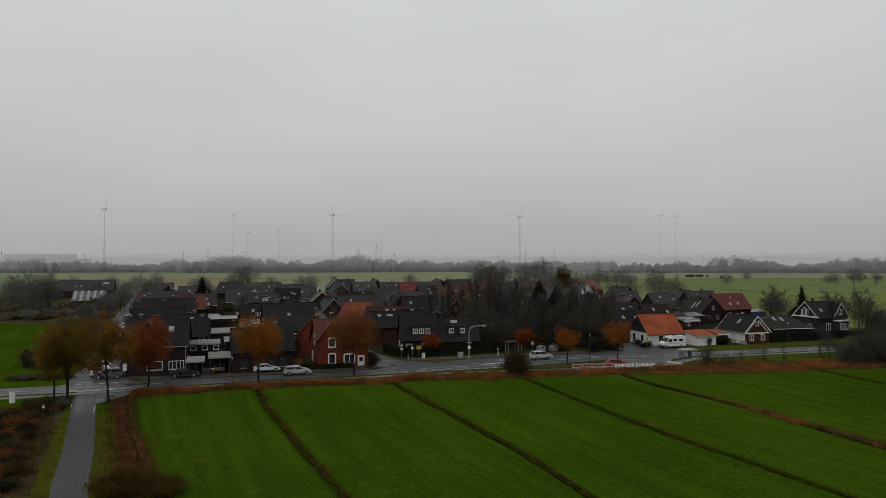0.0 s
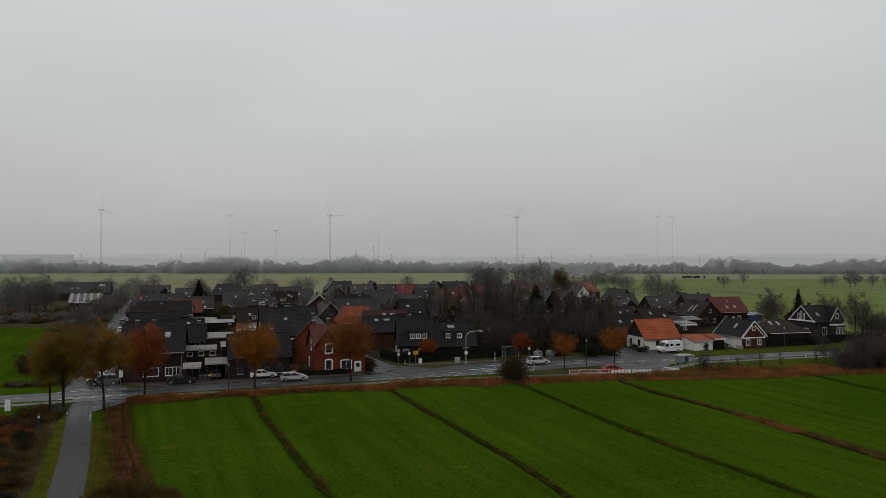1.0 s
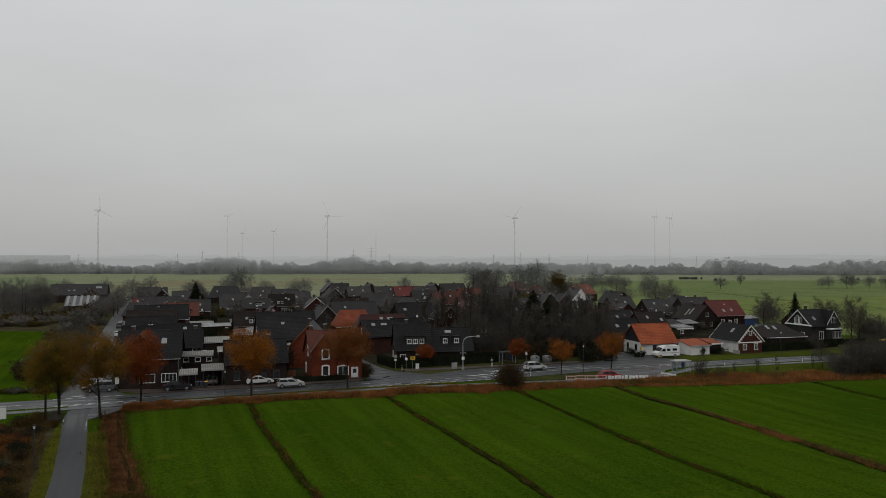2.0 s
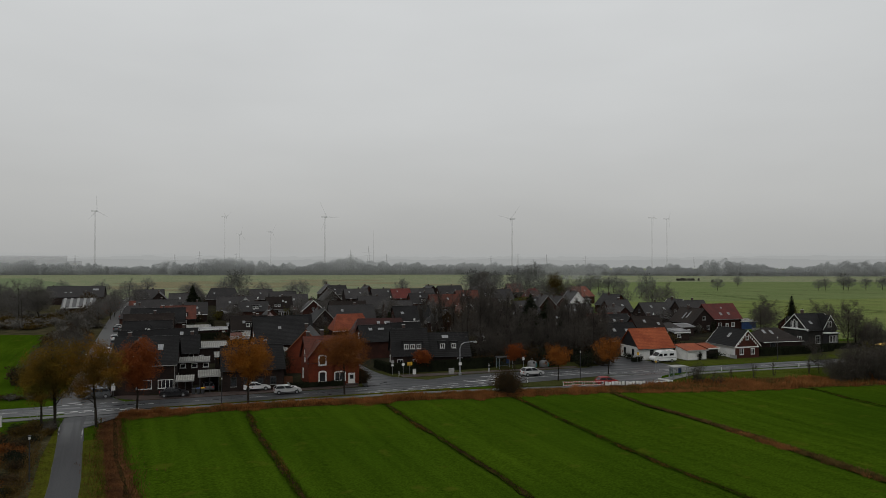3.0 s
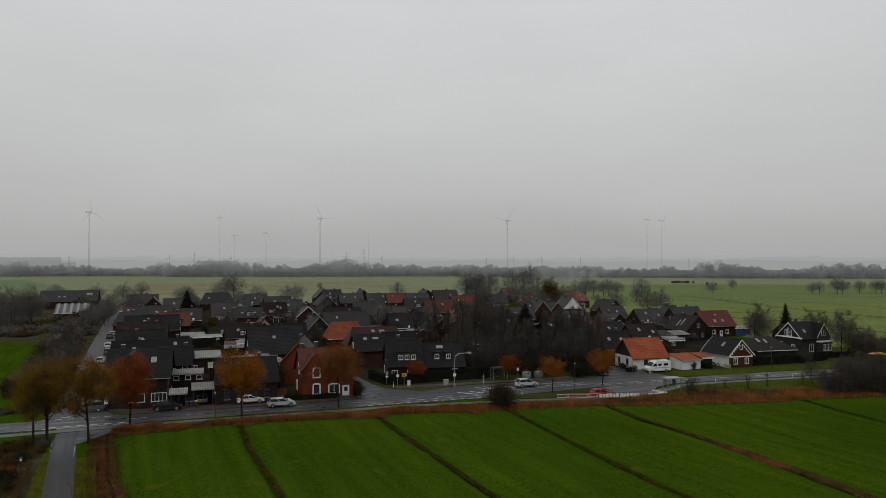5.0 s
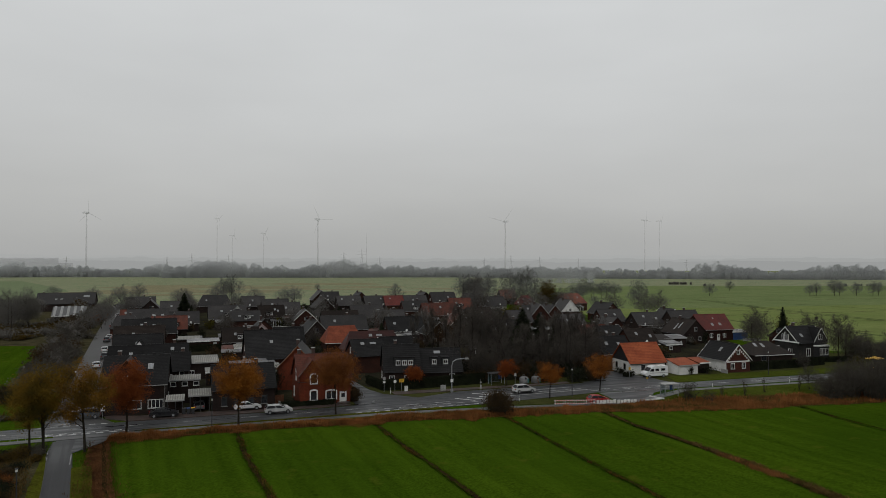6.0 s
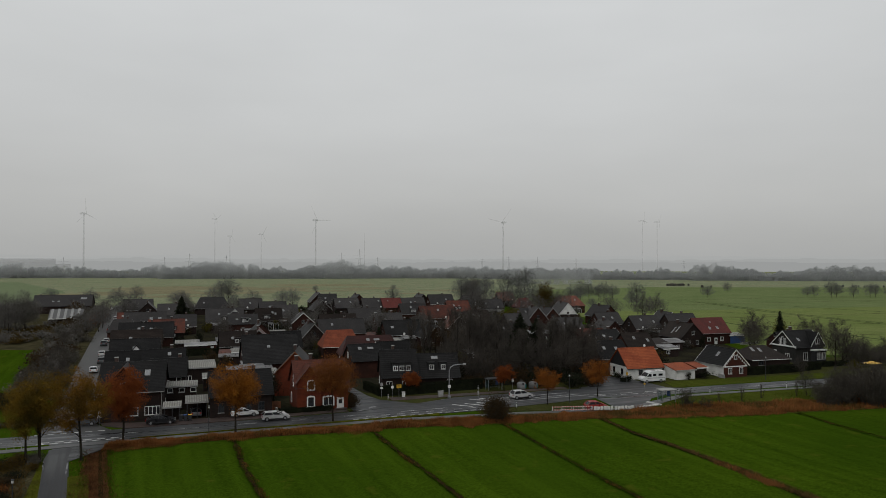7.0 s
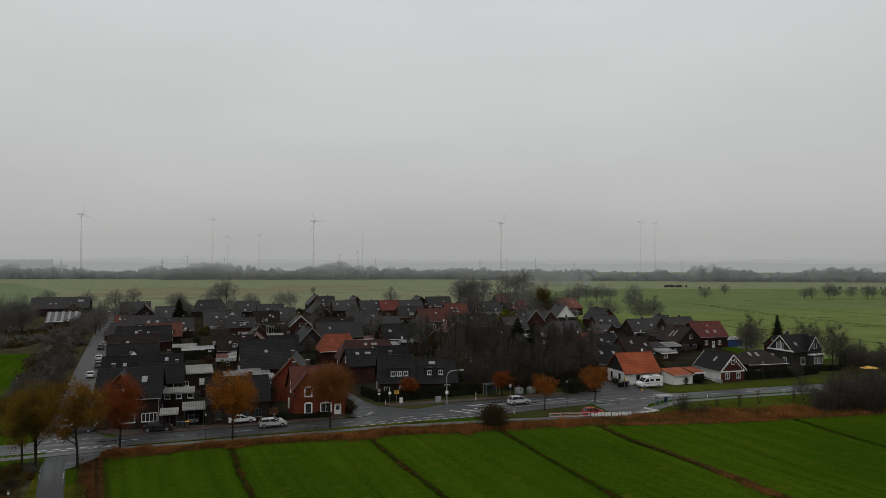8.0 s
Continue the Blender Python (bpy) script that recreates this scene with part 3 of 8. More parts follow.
edged("pavement", [(41, 128.4), (44.5, 132.5), (53, 140.4), (67, 144.8), (89, 150.8), (160, 169.5), (480, 249.5)], [(40, 130.9), (43, 134.4), (52, 142), (67, 146.4), (89, 152.5), (160, 171), (480, 251)],
      -0.3, 0.07, M_PATH, "damp paved cycle path beside the main road", "pavement")
# footway on the village side
edged("pavement", [(-53, 117.2), (-48.6, 115.6), (-41.6, 117.6), (-24, 123.6), (-13.5, 127.8)], [(-54.6, 119.6), (-48.6, 119.4), (-41.6, 121.6), (-24, 126), (-15.2, 129.6)], -0.3, 0.09, M_PAVE, "dark red clinker footway before the houses", "pavement")
edged("pavement", [(-6, 137.4), (6, 141.3), (18, 145.3), (31, 149.6)], [(-7, 140.3), (5.5, 143.6), (17.5, 147.2), (30.5, 151.4)], -0.3, 0.09, M_PAVE, "dark clinker footway before the hedge", "pavement")
# verge between road and cycle path, grass triangle at the bus stop, far verges
edged("verge", [(-44, 109.2), (-30.6, 113.8), (-4, 122.3), (3, 124.6)], [(-44, 109.7), (-31, 114.2), (-4, 123.4), (3, 125.8)], -0.2, 0.11, M_VERGE, "strip of short wet verge grass between road and path", "verge")
edged("verge", [(12, 126.6), (30, 129), (35, 130.6)], [(13, 129), (23, 133.4), (33.5, 138.2)], -0.2, 0.10, M_LAWN, "short grass verge with young trees", "verge")
edged("verge", [(44, 133.4), (47, 138.6), (53, 140.4), (89, 150.6)], [(45, 121.6), (50, 122.4), (60, 123.5), (94, 131)], -0.2, 0.05, M_SLOPE, "bright rough grass slope beside the path", "verge")
edged("verge", [(-14.2, 128.2), (-15.4, 133), (-21, 130.4)], [(-13, 128.6), (-14.6, 133.6), (-19, 134)], -0.2, 0.08, M_LAWN, "small corner lawn at the brick house", "verge")
edged("verge", [(54.5, 150.6), (70, 155.4), (93, 161.6), (160, 179)], [(54.5, 157.5), (70, 161.8), (93, 168), (160, 186)], -0.2, 0.06, M_SLOPE, "lawn strip before the roadside houses", "verge")
ribbon("verge", [(p[0] - 2.6, p[1] - 1.25) for p in LANE[3:10]], 1.5, 0.002, M_VERGE, "yellow-green grass verge of the lane", "verge", wobble=0.18, profile=((-1, 0), (0, 0.008), (1, 0)), depth=1.0)
ribbon("verge", [(p[0] + 2.35, p[1] + 1.1) for p in LANE[3:9]], 1.2, 0.002, M_VERGE, "yellow-green grass verge of the lane", "verge", wobble=0.18, profile=((-1, 0), (0, 0.008), (1, 0)), depth=1.0)
slab("scrub_ground", [(-57.5, 98.6), (-53.5, 99), (-50, 92), (-45.8, 82), (-41, 72), (-36, 61), (-28, 44), (-60, 40), (-70, 55), (-58, 74), (-54, 82), (-56, 90)], -0.2, 0.012, M_SCRUB,
     "wild patch of brambles, dead grass and dark soil", "ground")
slab("scrub_ground", [(-70, 139), (-78, 139), (-86, 150), (-97, 175), (-110, 216), (-190, 222), (-260, 340), (-240, 385), (-200, 420), (-171, 383), (-120, 258), (-88, 181), (-74, 150)], -0.2, 0.010, M_SCRUB,
     "dark rough ground under hedgerow bushes along the street", "ground")
slab("garden_ground", [(-50, 116), (-24, 125), (-17, 136), (-20, 150), (-30, 175), (6, 186), (30, 160), (60, 170), (96, 178), (100, 240), (70, 300), (20, 390), (-70, 420), (-168, 392), (-116, 258), (-84.5, 183), (-70, 150), (-58, 121)],
     -0.2, 0.008, mat("village_garden_soil", (0.032, 0.030, 0.017), 1.0, 0.55, 0.14, (0.016, 0.015, 0.012), 1.2, 0.05, spec=0.0), "dark gardens, yards and paths between the houses", "ground")
slab("garden_ground", [(-12, 146), (-15, 151), (-25, 176), (-29, 179), (6, 187), (32, 160), (10, 150.5), (-8.4, 143.6)], -0.2, 0.016, MATS["village_garden_soil"], "dark gardens, yards and paths between the houses", "ground")
# far meadows beyond the village, haze painted into their paler grass, cut by field ditches
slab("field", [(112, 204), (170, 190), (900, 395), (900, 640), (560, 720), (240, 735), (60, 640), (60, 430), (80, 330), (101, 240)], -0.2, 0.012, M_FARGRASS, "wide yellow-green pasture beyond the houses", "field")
slab("field", [(-3000, 300), (-260, 372), (-196, 404), (-60, 416), (60, 432), (60, 640), (240, 735), (560, 722), (900, 645), (1300, 560), (3000, 700), (3600, 4300), (-3600, 4300)], -0.2, 0.010, M_PALEGRASS, "far meadow before the woods, paled for haze", "field")
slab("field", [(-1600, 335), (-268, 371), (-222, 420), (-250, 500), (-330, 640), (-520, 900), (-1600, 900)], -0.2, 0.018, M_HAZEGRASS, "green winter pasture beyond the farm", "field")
slab("field", [(80, 395), (120, 380), (900, 560), (900, 640), (560, 720), (240, 735), (60, 640), (60, 430)], -0.2, 0.020, M_MIDGRASS, "pasture strip further out, greyed for haze", "field")
for line in ([(180, 470), (183.6, 449.7), (186.2, 372.7), (193.6, 330.4), (204, 290)], [(183, 470), (188, 449), (191, 372), (198.5, 331), (209, 291)], [(160.6, 373), (169, 364), (186, 352)],
             [(225, 420), (230.9, 409.9), (250.6, 372.3), (266, 345)], [(278.9, 500), (310.7, 461.5), (340, 430)], [(157, 262), (158.7, 252.8), (161, 239), (164, 225)], [(132, 336), (133.1, 325.7), (136.3, 297.3), (138, 285)]):
    ribbon("wheel_rut", line, 1.0, 0.045, M_FURROW, "dark wheel rut across the winter pasture", "track", profile=((-1, -0.02), (0, 0.006), (1, -0.02)), depth=0.6, step=4, wobble=0.35)
ribbon("track", [(330, 795), (480, 770), (620, 715), (900, 640)], 2.2, 0.05, M_ROUGHGRASS, "pale farm track across the far pasture", "track", profile=((-1, -0.04), (0, 0.02), (1, -0.04)), depth=1.0, step=8, wobble=0.3)
for a, b in (((130, 330), (760, 520)), ((140, 290), (700, 430)), ((110, 420), (640, 585)), ((160, 480), (620, 640)), ((135, 250), (520, 345)), ((-140, 470), (40, 500)), ((-260, 520), (-40, 560)), ((-60, 620), (300, 690))):
    ribbon("ditch", [a, b], 0.5, 0.035, M_SCRUB, "thin dark field ditch across the far pasture", profile=((-1, 0), (0, 0.02), (1, 0)), depth=1.0, step=6, wobble=0.4)
edged("verge", [(-46, 105.9), (-30.6, 111.0), (-4.2, 119.2), (16, 123.4), (30, 125.4), (41, 127.6)], [(-46, 106.6), (-30.6, 111.8), (-4.2, 120.1), (16, 124.4), (30, 126.4), (41, 128.6)], -0.2, 0.08, M_VERGE, "narrow green verge between path and reeds", "verge")
edged("verge", [(-8.2, 138.6), (6, 143.4), (18, 147), (31, 151.2), (36, 152)], [(-11, 144), (4, 149), (16, 153), (30, 158), (36, 160)], -0.2, 0.014, M_LAWN, "dull lawn and leaf litter before the hedge", "verge")
slab("verge", [(90, 160.5), (160, 178), (480, 259), (480, 285), (160, 205), (100, 195), (56, 178), (54, 158)], -0.2, 0.007, M_LAWN, "dull front gardens beside the road", "verge")


def puddle(x, y, angle, a, b, seed):
    rng = random.Random(seed)
    ring = [(a * math.cos(2 * math.pi * k / 18) * rng.uniform(0.7, 1.1), b * math.sin(2 * math.pi * k / 18) * rng.uniform(0.7, 1.1)) for k in range(18)]
    ob = part("puddle", Geo().prism(ring, "z", 0.0, 0.006), M_WATER, m=pose(x, y, 0.02, 0, 0, angle))
    structure(ob, "shallow rain puddle on the asphalt", "puddle")


for k, (px, py, pa, la, lb) in enumerate(((-50.9, 95.4, 115, 2.0, 0.09), (-50.0, 93.8, 115, 1.2, 0.06), (-47.1, 94.2, 115, 2.2, 0.1), (-46.2, 92.2, 115, 1.2, 0.07), (-52.0, 104.8, 19, 2.6, 0.25), (-58, 113.6, 30, 1.6, 0.5), (-12, 128.4, 35, 1.8, 0.5), (-9.5, 131.5, 60, 1.4, 0.4), (38, 152.6, 15, 2.2, 0.6), (-36, 116.2, 19, 5, 0.14), (-20, 121.9, 19, 4, 0.12), (-44, 113.2, 19, 4, 0.1), (0, 128.2, 21, 5, 0.1), (18, 138.4, 22, 6, 0.1), (60, 149.6, 17, 7, 0.08), (76, 154.0, 16, 7, 0.08), (-30, 119.6, 19, 6, 0.08), (-70, 106.6, 19, 7, 0.12), (-9, 124.9, 20, 5, 0.08))):
    puddle(px, py, pa, la, lb, k)
slab("verge", [(-8, 132), (6, 138), (18, 143), (31, 147), (45, 151), (56, 148), (60, 168), (30, 168), (-12, 152), (-22, 152), (-16, 132)], -0.2, 0.004, M_LAWN, "dull lawn and leaf litter beside the road", "verge")
slab("road", [(34.5, 139), (36, 131.2), (40.6, 130.6), (43.4, 133.6), (45.6, 138.8), (48.6, 141.6), (53, 143.8)], -0.3, 0.014, M_ASPHALT, "wet asphalt bus bay beside the main road", "road")


def rough_patch(x, y, a, b, seed):
    """A ragged patch of uncut winter grass, drawn out along the field."""
    ring = []
    for k in range(40):
        t = 2 * math.pi * k / 40
        r = 0.75 + 0.45 * noise.noise(Vector((math.cos(t) * 1.6, math.sin(t) * 1.6, seed))) + 0.3 * noise.noise(Vector((math.cos(t) * 5, math.sin(t) * 5, seed + 4)))
        ring.append((a * r * math.cos(t), b * r * math.sin(t)))
    ob = part("field", Geo().prism(ring, "z", -0.2, 0.024 + 0.001 * (seed % 5)), M_ROUGHGRASS, m=pose(x, y, 0, 0, 0, 8))
    structure(ob, "tawny patch of rough grass on the far meadow", "field")


for k, (fx, fy, fa, fb) in enumerate(((-235, 610, 60, 34), (-165, 600, 45, 24), (-250, 700, 70, 40), (-150, 690, 50, 28), (-90, 640, 30, 12), (-200, 540, 34, 12), (-55, 700, 44, 18), (20, 660, 36, 12), (-120, 790, 80, 26), (-290, 570, 26, 12), (-20, 590, 26, 8), (40, 560, 22, 8))):
    rough_patch(fx, fy, fa * 1.2, fb * 1.7, k)

# ---------------------------------------------------------------- houses


def ring_frame(w, h, t, y0, y1, arch):
    """A closed frame round an opening, with a raised arch on top where wanted."""
    if arch:
        n = 6
        out = [(-w / 2 - 0.14, -0.1)] + [(-(w / 2 + 0.14) * math.cos(math.pi * k / n), h + 0.30 * math.sin(math.pi * k / n)) for k in range(n + 1)] + [(w / 2 + 0.14, -0.1)]
        inn = [(-w / 2 + t, t)] + [(-(w / 2 - t) * math.cos(math.pi * k / n), h - t + 0.12 * math.sin(math.pi * k / n)) for k in range(n + 1)] + [(w / 2 - t, t)]
    else:
        out = [(-w / 2, 0), (-w / 2, h), (w / 2, h), (w / 2, 0)]
        inn = [(-w / 2 + t, t), (-w / 2 + t, h - t), (w / 2 - t, h - t), (w / 2 - t, t)]
    n = len(out)
    pts = [(x, y0, z) for x, z in out] + [(x, y0, z) for x, z in inn] + [(x, y1, z) for x, z in out] + [(x, y1, z) for x, z in inn]
    faces = []
    for i in range(n):
        j = (i + 1) % n
        faces += [(i, j, n + j, n + i), (2 * n + i, 3 * n + i, 3 * n + j, 2 * n + j), (i, 2 * n + i, 2 * n + j, j), (n + i, n + j, 3 * n + j, 3 * n + i)]
    return Geo().add(pts, faces)


WINDOWS = {}


def window(parent, m, w=1.1, h=1.3, cols=2, arch=False, trim=None):
    key = (w, h, cols, arch, trim)
    t = 0.09
    if key not in WINDOWS:
        sill = Geo().box(-w / 2 - 0.08, w / 2 + 0.08, -0.14, 0.02, -0.19 if arch else -0.09, -0.105 if arch else -0.005)
        pane = Geo().box(-w / 2 + t, w / 2 - t, -0.012, 0.02, t, h - t + (0.02 if arch else 0))
        bar = Geo().box(-0.035, 0.035, -0.05, -0.013, t, h - t)
        WINDOWS[key] = ring_frame(w, h, t, -0.07, 0.04, arch).mesh("window"), sill.mesh("window_sill"), pane.mesh("pane"), bar.mesh("glazing_bar")
    fr, si, pa, ba = WINDOWS[key]
    ob = part("window", fr, trim or M_WHITE_TRIM, parent, m=m)
    part("window_sill", si, M_KERB, ob)
    part("pane", pa, M_GLASS, ob)
    for k in range(1, cols):
        part("glazing_bar", ba, trim or M_WHITE_TRIM, ob, m=pose(-w / 2 + w * k / cols, 0, 0))
    return ob


def face_pose(face, L, W, u, z):
    """Where a thing sits on a wall face: front, back, left or right."""
    if face == "f":
        return pose(u, -W / 2, z)
    if face == "b":
        return pose(-u, W / 2, z, 0, 0, 180)
    if face == "l":
        return pose(-L / 2, -u, z, 0, 0, -90)
    return pose(L / 2, u, z, 0, 0, 90)


def roof_half(L, W, eave, ridge, side, over, thick, hip=0.0, end=0.35):
    """One slope as a thick slab."""
    s = -1 if side == "f" else 1
    k = (ridge - eave) / (W / 2)
    ye, ze = s * (W / 2 + over), eave - over * k
    xl = L / 2 + end
    lo = [(-xl, ye, ze), (xl, ye, ze)]
    hi = [(xl - hip, 0, ridge), (-xl + hip, 0, ridge)]
    up = Vector((0, 0, thick))
    low = [Vector(p) for p in lo + hi]
    return Geo().add(low + [p + up for p in low], [(0, 1, 2, 3), (7, 6, 5, 4), (0, 4, 5, 1), (1, 5, 6, 2), (2, 6, 7, 3), (3, 7, 4, 0)])


def house(x, y, angle, L, W, eave, ridge, roof, wall, label, windows=(), doors=(), skylights=(), dormers=(), chimneys=(), trim=None, hip=0.0, gable_wall=None,
          name="house", over=0.4, verge=None, group="village houses"):
    """A house with a pitched roof; local x runs along the ridge, the front faces -y. windows: (face, u, z, w, h, cols[, arch])."""
    h = tagged(empty(name, x, y, angle), label, "house", group)
    k = (ridge - eave) / (W / 2)
    g = Geo()
    if hip or gable_wall:
        g.box(-L / 2, L / 2, -W / 2, W / 2, 0, eave)
    else:
        g.prism([(-W / 2, 0), (W / 2, 0), (W / 2, eave), (0, ridge - 0.02), (-W / 2, eave)], "x", -L / 2, L / 2)
    part("wall", g, wall, h)
    if gable_wall:
        for s in (-1, 1):
            a = s * L / 2
            part("gable", Geo().prism([(-W / 2, eave), (W / 2, eave), (0, ridge - 0.02)], "x", a, a - s * 0.25), gable_wall, h)
    for s in "fb":
        part("roof_slope", roof_half(L, W, eave, ridge, s, over, 0.16, hip), roof, h)
    if hip:
        for s in (-1, 1):
            a, b = s * (L / 2 + 0.35), s * (L / 2 + 0.35 - hip)
            z = eave - over * k
            base = [Vector((a, -W / 2 - over, z)), Vector((a, W / 2 + over, z)), Vector((b, 0, ridge))]
            up = Vector((0, 0, 0.16))
            part("roof_hip", Geo().add(base + [p + up for p in base], [(0, 1, 2), (5, 4, 3), (0, 3, 4, 1), (1, 4, 5, 2), (2, 5, 3, 0)]), roof, h)
    else:
        part("ridge_cap", Geo().prism([(-0.16, ridge + 0.08), (0.16, ridge + 0.08), (0.07, ridge + 0.24), (-0.07, ridge + 0.24)], "x", -L / 2 - 0.36, L / 2 + 0.36), roof, h)
        if verge:
            for s in (-1, 1):
                for t in (-1, 1):
                    a = s * (L / 2 + 0.36)
                    yy, zz = t * (W / 2 + over), eave - over * k
                    part("bargeboard", Geo().prism([(yy, zz - 0.06), (yy, zz + 0.18), (0, ridge + 0.18), (0, ridge - 0.06)], "x", a, a + s * 0.06), verge, h)
    zz = eave - over * k
    for s in (-1, 1):
        yy = s * (W / 2 + over)
        part("gutter", Geo().box(-L / 2 - 0.3, L / 2 + 0.3, min(yy, yy + s * 0.1), max(yy, yy + s * 0.1), zz + 0.02, zz + 0.13), M_WHITE_TRIM if int(abs(x) * 7 + y) % 7 == 0 else M_DARKSTEEL if int(abs(x) * 5 + y) % 3 else M_GREY_TRIM, h)
    for w in windows:
        face, u, z, ww, hh, cols = w[:6]
        window(h, face_pose(face, L, W, u, z), ww, hh, cols, len(w) > 6 and w[6], trim)
    for face, u, ww, hh, mt in doors:
        d = part("door", Geo().box(-ww / 2, ww / 2, -0.06, 0.02, 0.02, hh), mt, h, m=face_pose(face, L, W, u, 0))
        part("pane", Geo().box(-ww / 4, ww / 4, -0.075, -0.055, hh * 0.5, hh * 0.85), M_GLASS, d)
    tilt = math.degrees(math.atan(k))
    for s, u, q, ww, hh in skylights:
        sg = -1 if s == "f" else 1
        yy = sg * q * W / 2
        m = pose(u, yy, ridge - q * (ridge - eave) + 0.17, 0, 0, 0 if s == "f" else 180) @ pose(0, 0, 0, tilt)
        r = part("roof_window", Geo().box(-ww / 2, ww / 2, -hh / 2, hh / 2, 0, 0.08), M_GREY_TRIM, h, m=m)
        part("pane", Geo().box(-ww / 2 + 0.08, ww / 2 - 0.08, -hh / 2 + 0.08, hh / 2 - 0.08, 0.06, 0.1), M_SKYGLASS, r)
    for u, ww, n, z0, z1, mt in dormers:
        # flat-roofed dormer on the front slope
        y0 = -W / 2 + 0.7
        d = part("dormer", Geo().box(u - ww / 2, u + ww / 2, y0, 0, z0, z1), mt, h)
        part("dormer_roof", Geo().box(u - ww / 2 - 0.2, u + ww / 2 + 0.2, y0 - 0.25, 0.2, z1, z1 + 0.16), roof, d)
        for i in range(n):
            window(d, pose(u - ww / 2 + ww * (i + 0.5) / n, y0, z0 + 0.45), min(0.95, ww / n - 0.25), min(1.0, z1 - z0 - 0.55), 2)
    for u, q, top in chimneys:
        c = part("chimney", Geo().box(u - 0.3, u + 0.3, q - 0.3, q + 0.3, ridge - abs(q) * k - 0.3, top), M_CHIMNEY, h)
        part("chimney_cap", Geo().box(u - 0.36, u + 0.36, q - 0.36, q + 0.36, top, top + 0.1), M_GREY_TRIM, c)
    return h


def shed(x, y, angle, L, W, low, high, roof, wall, label, windows=(), name="shed", category="shed", open_front=False):
    """A lean-to or flat-roofed building, higher at the back."""
    h = tagged(empty(name, x, y, angle), label, category, "sheds and annexes")
    if open_front:
        for u in (-L / 2, 0, L / 2 - 0.15):
            part("post", Geo().box(u, u + 0.15, -W / 2, -W / 2 + 0.15, 0, low), M_DARKSTEEL, h)
        part("wall", Geo().box(-L / 2, L / 2, W / 2 - 0.2, W / 2, 0, high), wall, h)
    else:
        part("wall", Geo().prism([(-W / 2, 0), (W / 2, 0), (W / 2, high), (-W / 2, low)], "x", -L / 2, L / 2), wall, h)
    part("roof", Geo().prism([(-W / 2 - 0.3, low - 0.02), (W / 2 + 0.2, high + 0.02), (W / 2 + 0.2, high + 0.16), (-W / 2 - 0.3, low + 0.12)], "x", -L / 2 - 0.25, L / 2 + 0.25), roof, h)
    part("fascia", Geo().box(-L / 2 - 0.27, L / 2 + 0.27, -W / 2 - 0.36, -W / 2 - 0.3, low - 0.12, low + 0.16), M_WHITE_TRIM if int(abs(x) * 3 + y) % 3 == 0 else M_GREY_TRIM, h)
    for w in windows:
        face, u, z, ww, hh, cols = w[:6]
        window(h, face_pose(face, L, W, u, z), ww, hh, cols)
    return h


# ---------------------------------------------------------------- the village, front row first
R = ROAD
GAB = ROAD + 90                  # ridge runs away from the road, gable (left face) to the road


def cross_gable(h, u, w, W, out, eave, ridge, roof, wall, windows=(), trim=False):
    """A gabled wing that breaks forward from the front slope."""
    y0 = -W / 2 - out
    part("wing", Geo().prism([(u - w / 2, 0), (u + w / 2, 0), (u + w / 2, eave), (u, ridge - 0.02), (u - w / 2, eave)], "y", y0, 0.0), wall, h)
    k = (ridge - eave) / (w / 2)
    for s in (-1, 1):
        a, z = u + s * (w / 2 + 0.3), eave - 0.3 * k
        part("wing_roof", Geo().prism([(a, z), (a, z + 0.16), (u, ridge + 0.16), (u, ridge)], "y", y0 - 0.3, 0.0), roof, h)
        if trim:
            part("bargeboard", Geo().prism([(a, z - 0.04), (a, z + 0.18), (u, ridge + 0.18), (u, ridge - 0.06)], "y", y0 - 0.36, y0 - 0.3), M_WHITE_TRIM, h, "white bargeboard")
    for du, z, ww, hh, cols, arch in windows:
        window(h, pose(u + du, y0, z), ww, hh, cols, arch)


# corner house with two wide white windows
ch = house(-51.7, 126.45, 17, 10.2, 12.6, 5.1, 9.2, M_ROOF_DARK, M_BRICK_DARK, "dark brick corner house with long anthracite roof, wide white windows",
           [("f", 0.0, 0.95, 2.5, 1.5, 3), ("f", 3.5, 0.95, 2.5, 1.5, 4), ("r", 1.0, 1.0, 1.2, 1.3, 2)],
           skylights=[("f", 2.4, 0.42, 0.9, 1.5)], chimneys=[(-3, 0.6, 10.1)])
cross_gable(ch, -1.1, 7.6, 12.6, 0.06, 5.0, 9.3, M_ROOF_DARK, M_BRICK_DARK, [(0.0, 5.4, 1.1, 1.3, 2, False)])
for sg in (-1, 1):
    part("bargeboard", Geo().prism([(-1.1 + sg * 4.1, 4.64), (-1.1 + sg * 4.1, 4.84), (-1.1, 9.5), (-1.1, 9.28)], "y", -6.76, -6.66), M_WOOD, ch, "orange-brown bargeboard")
part("downpipe", Geo().tube([(4.98, -6.45, 0), (4.98, -6.45, 5.0)], 0.05, 6), M_GREY_TRIM, ch)
# rear wing of the corner house with small windows under its eaves
house(-50.4, 139.6, 17, 6.4, 8.0, 5.2, 8.0, M_ROOF_DARK, M_BRICK_DARK, "dark rear wing of the corner house with three small windows", [("f", -2.0, 4.1, 0.9, 0.8, 1), ("f", 0.0, 3.9, 0.6, 0.5, 1), ("f", 2.0, 4.1, 0.9, 0.8, 1)], chimneys=[(2.0, 0.4, 8.8)])
shed(-43.2, 121.6, 17, 2.5, 1.6, 2.35, 2.9, M_CORRUGATED, M_BRICK_DARK, "pale corrugated canopy over a porch at the dark brick house", open_front=True, category="canopy", name="porch_canopy")
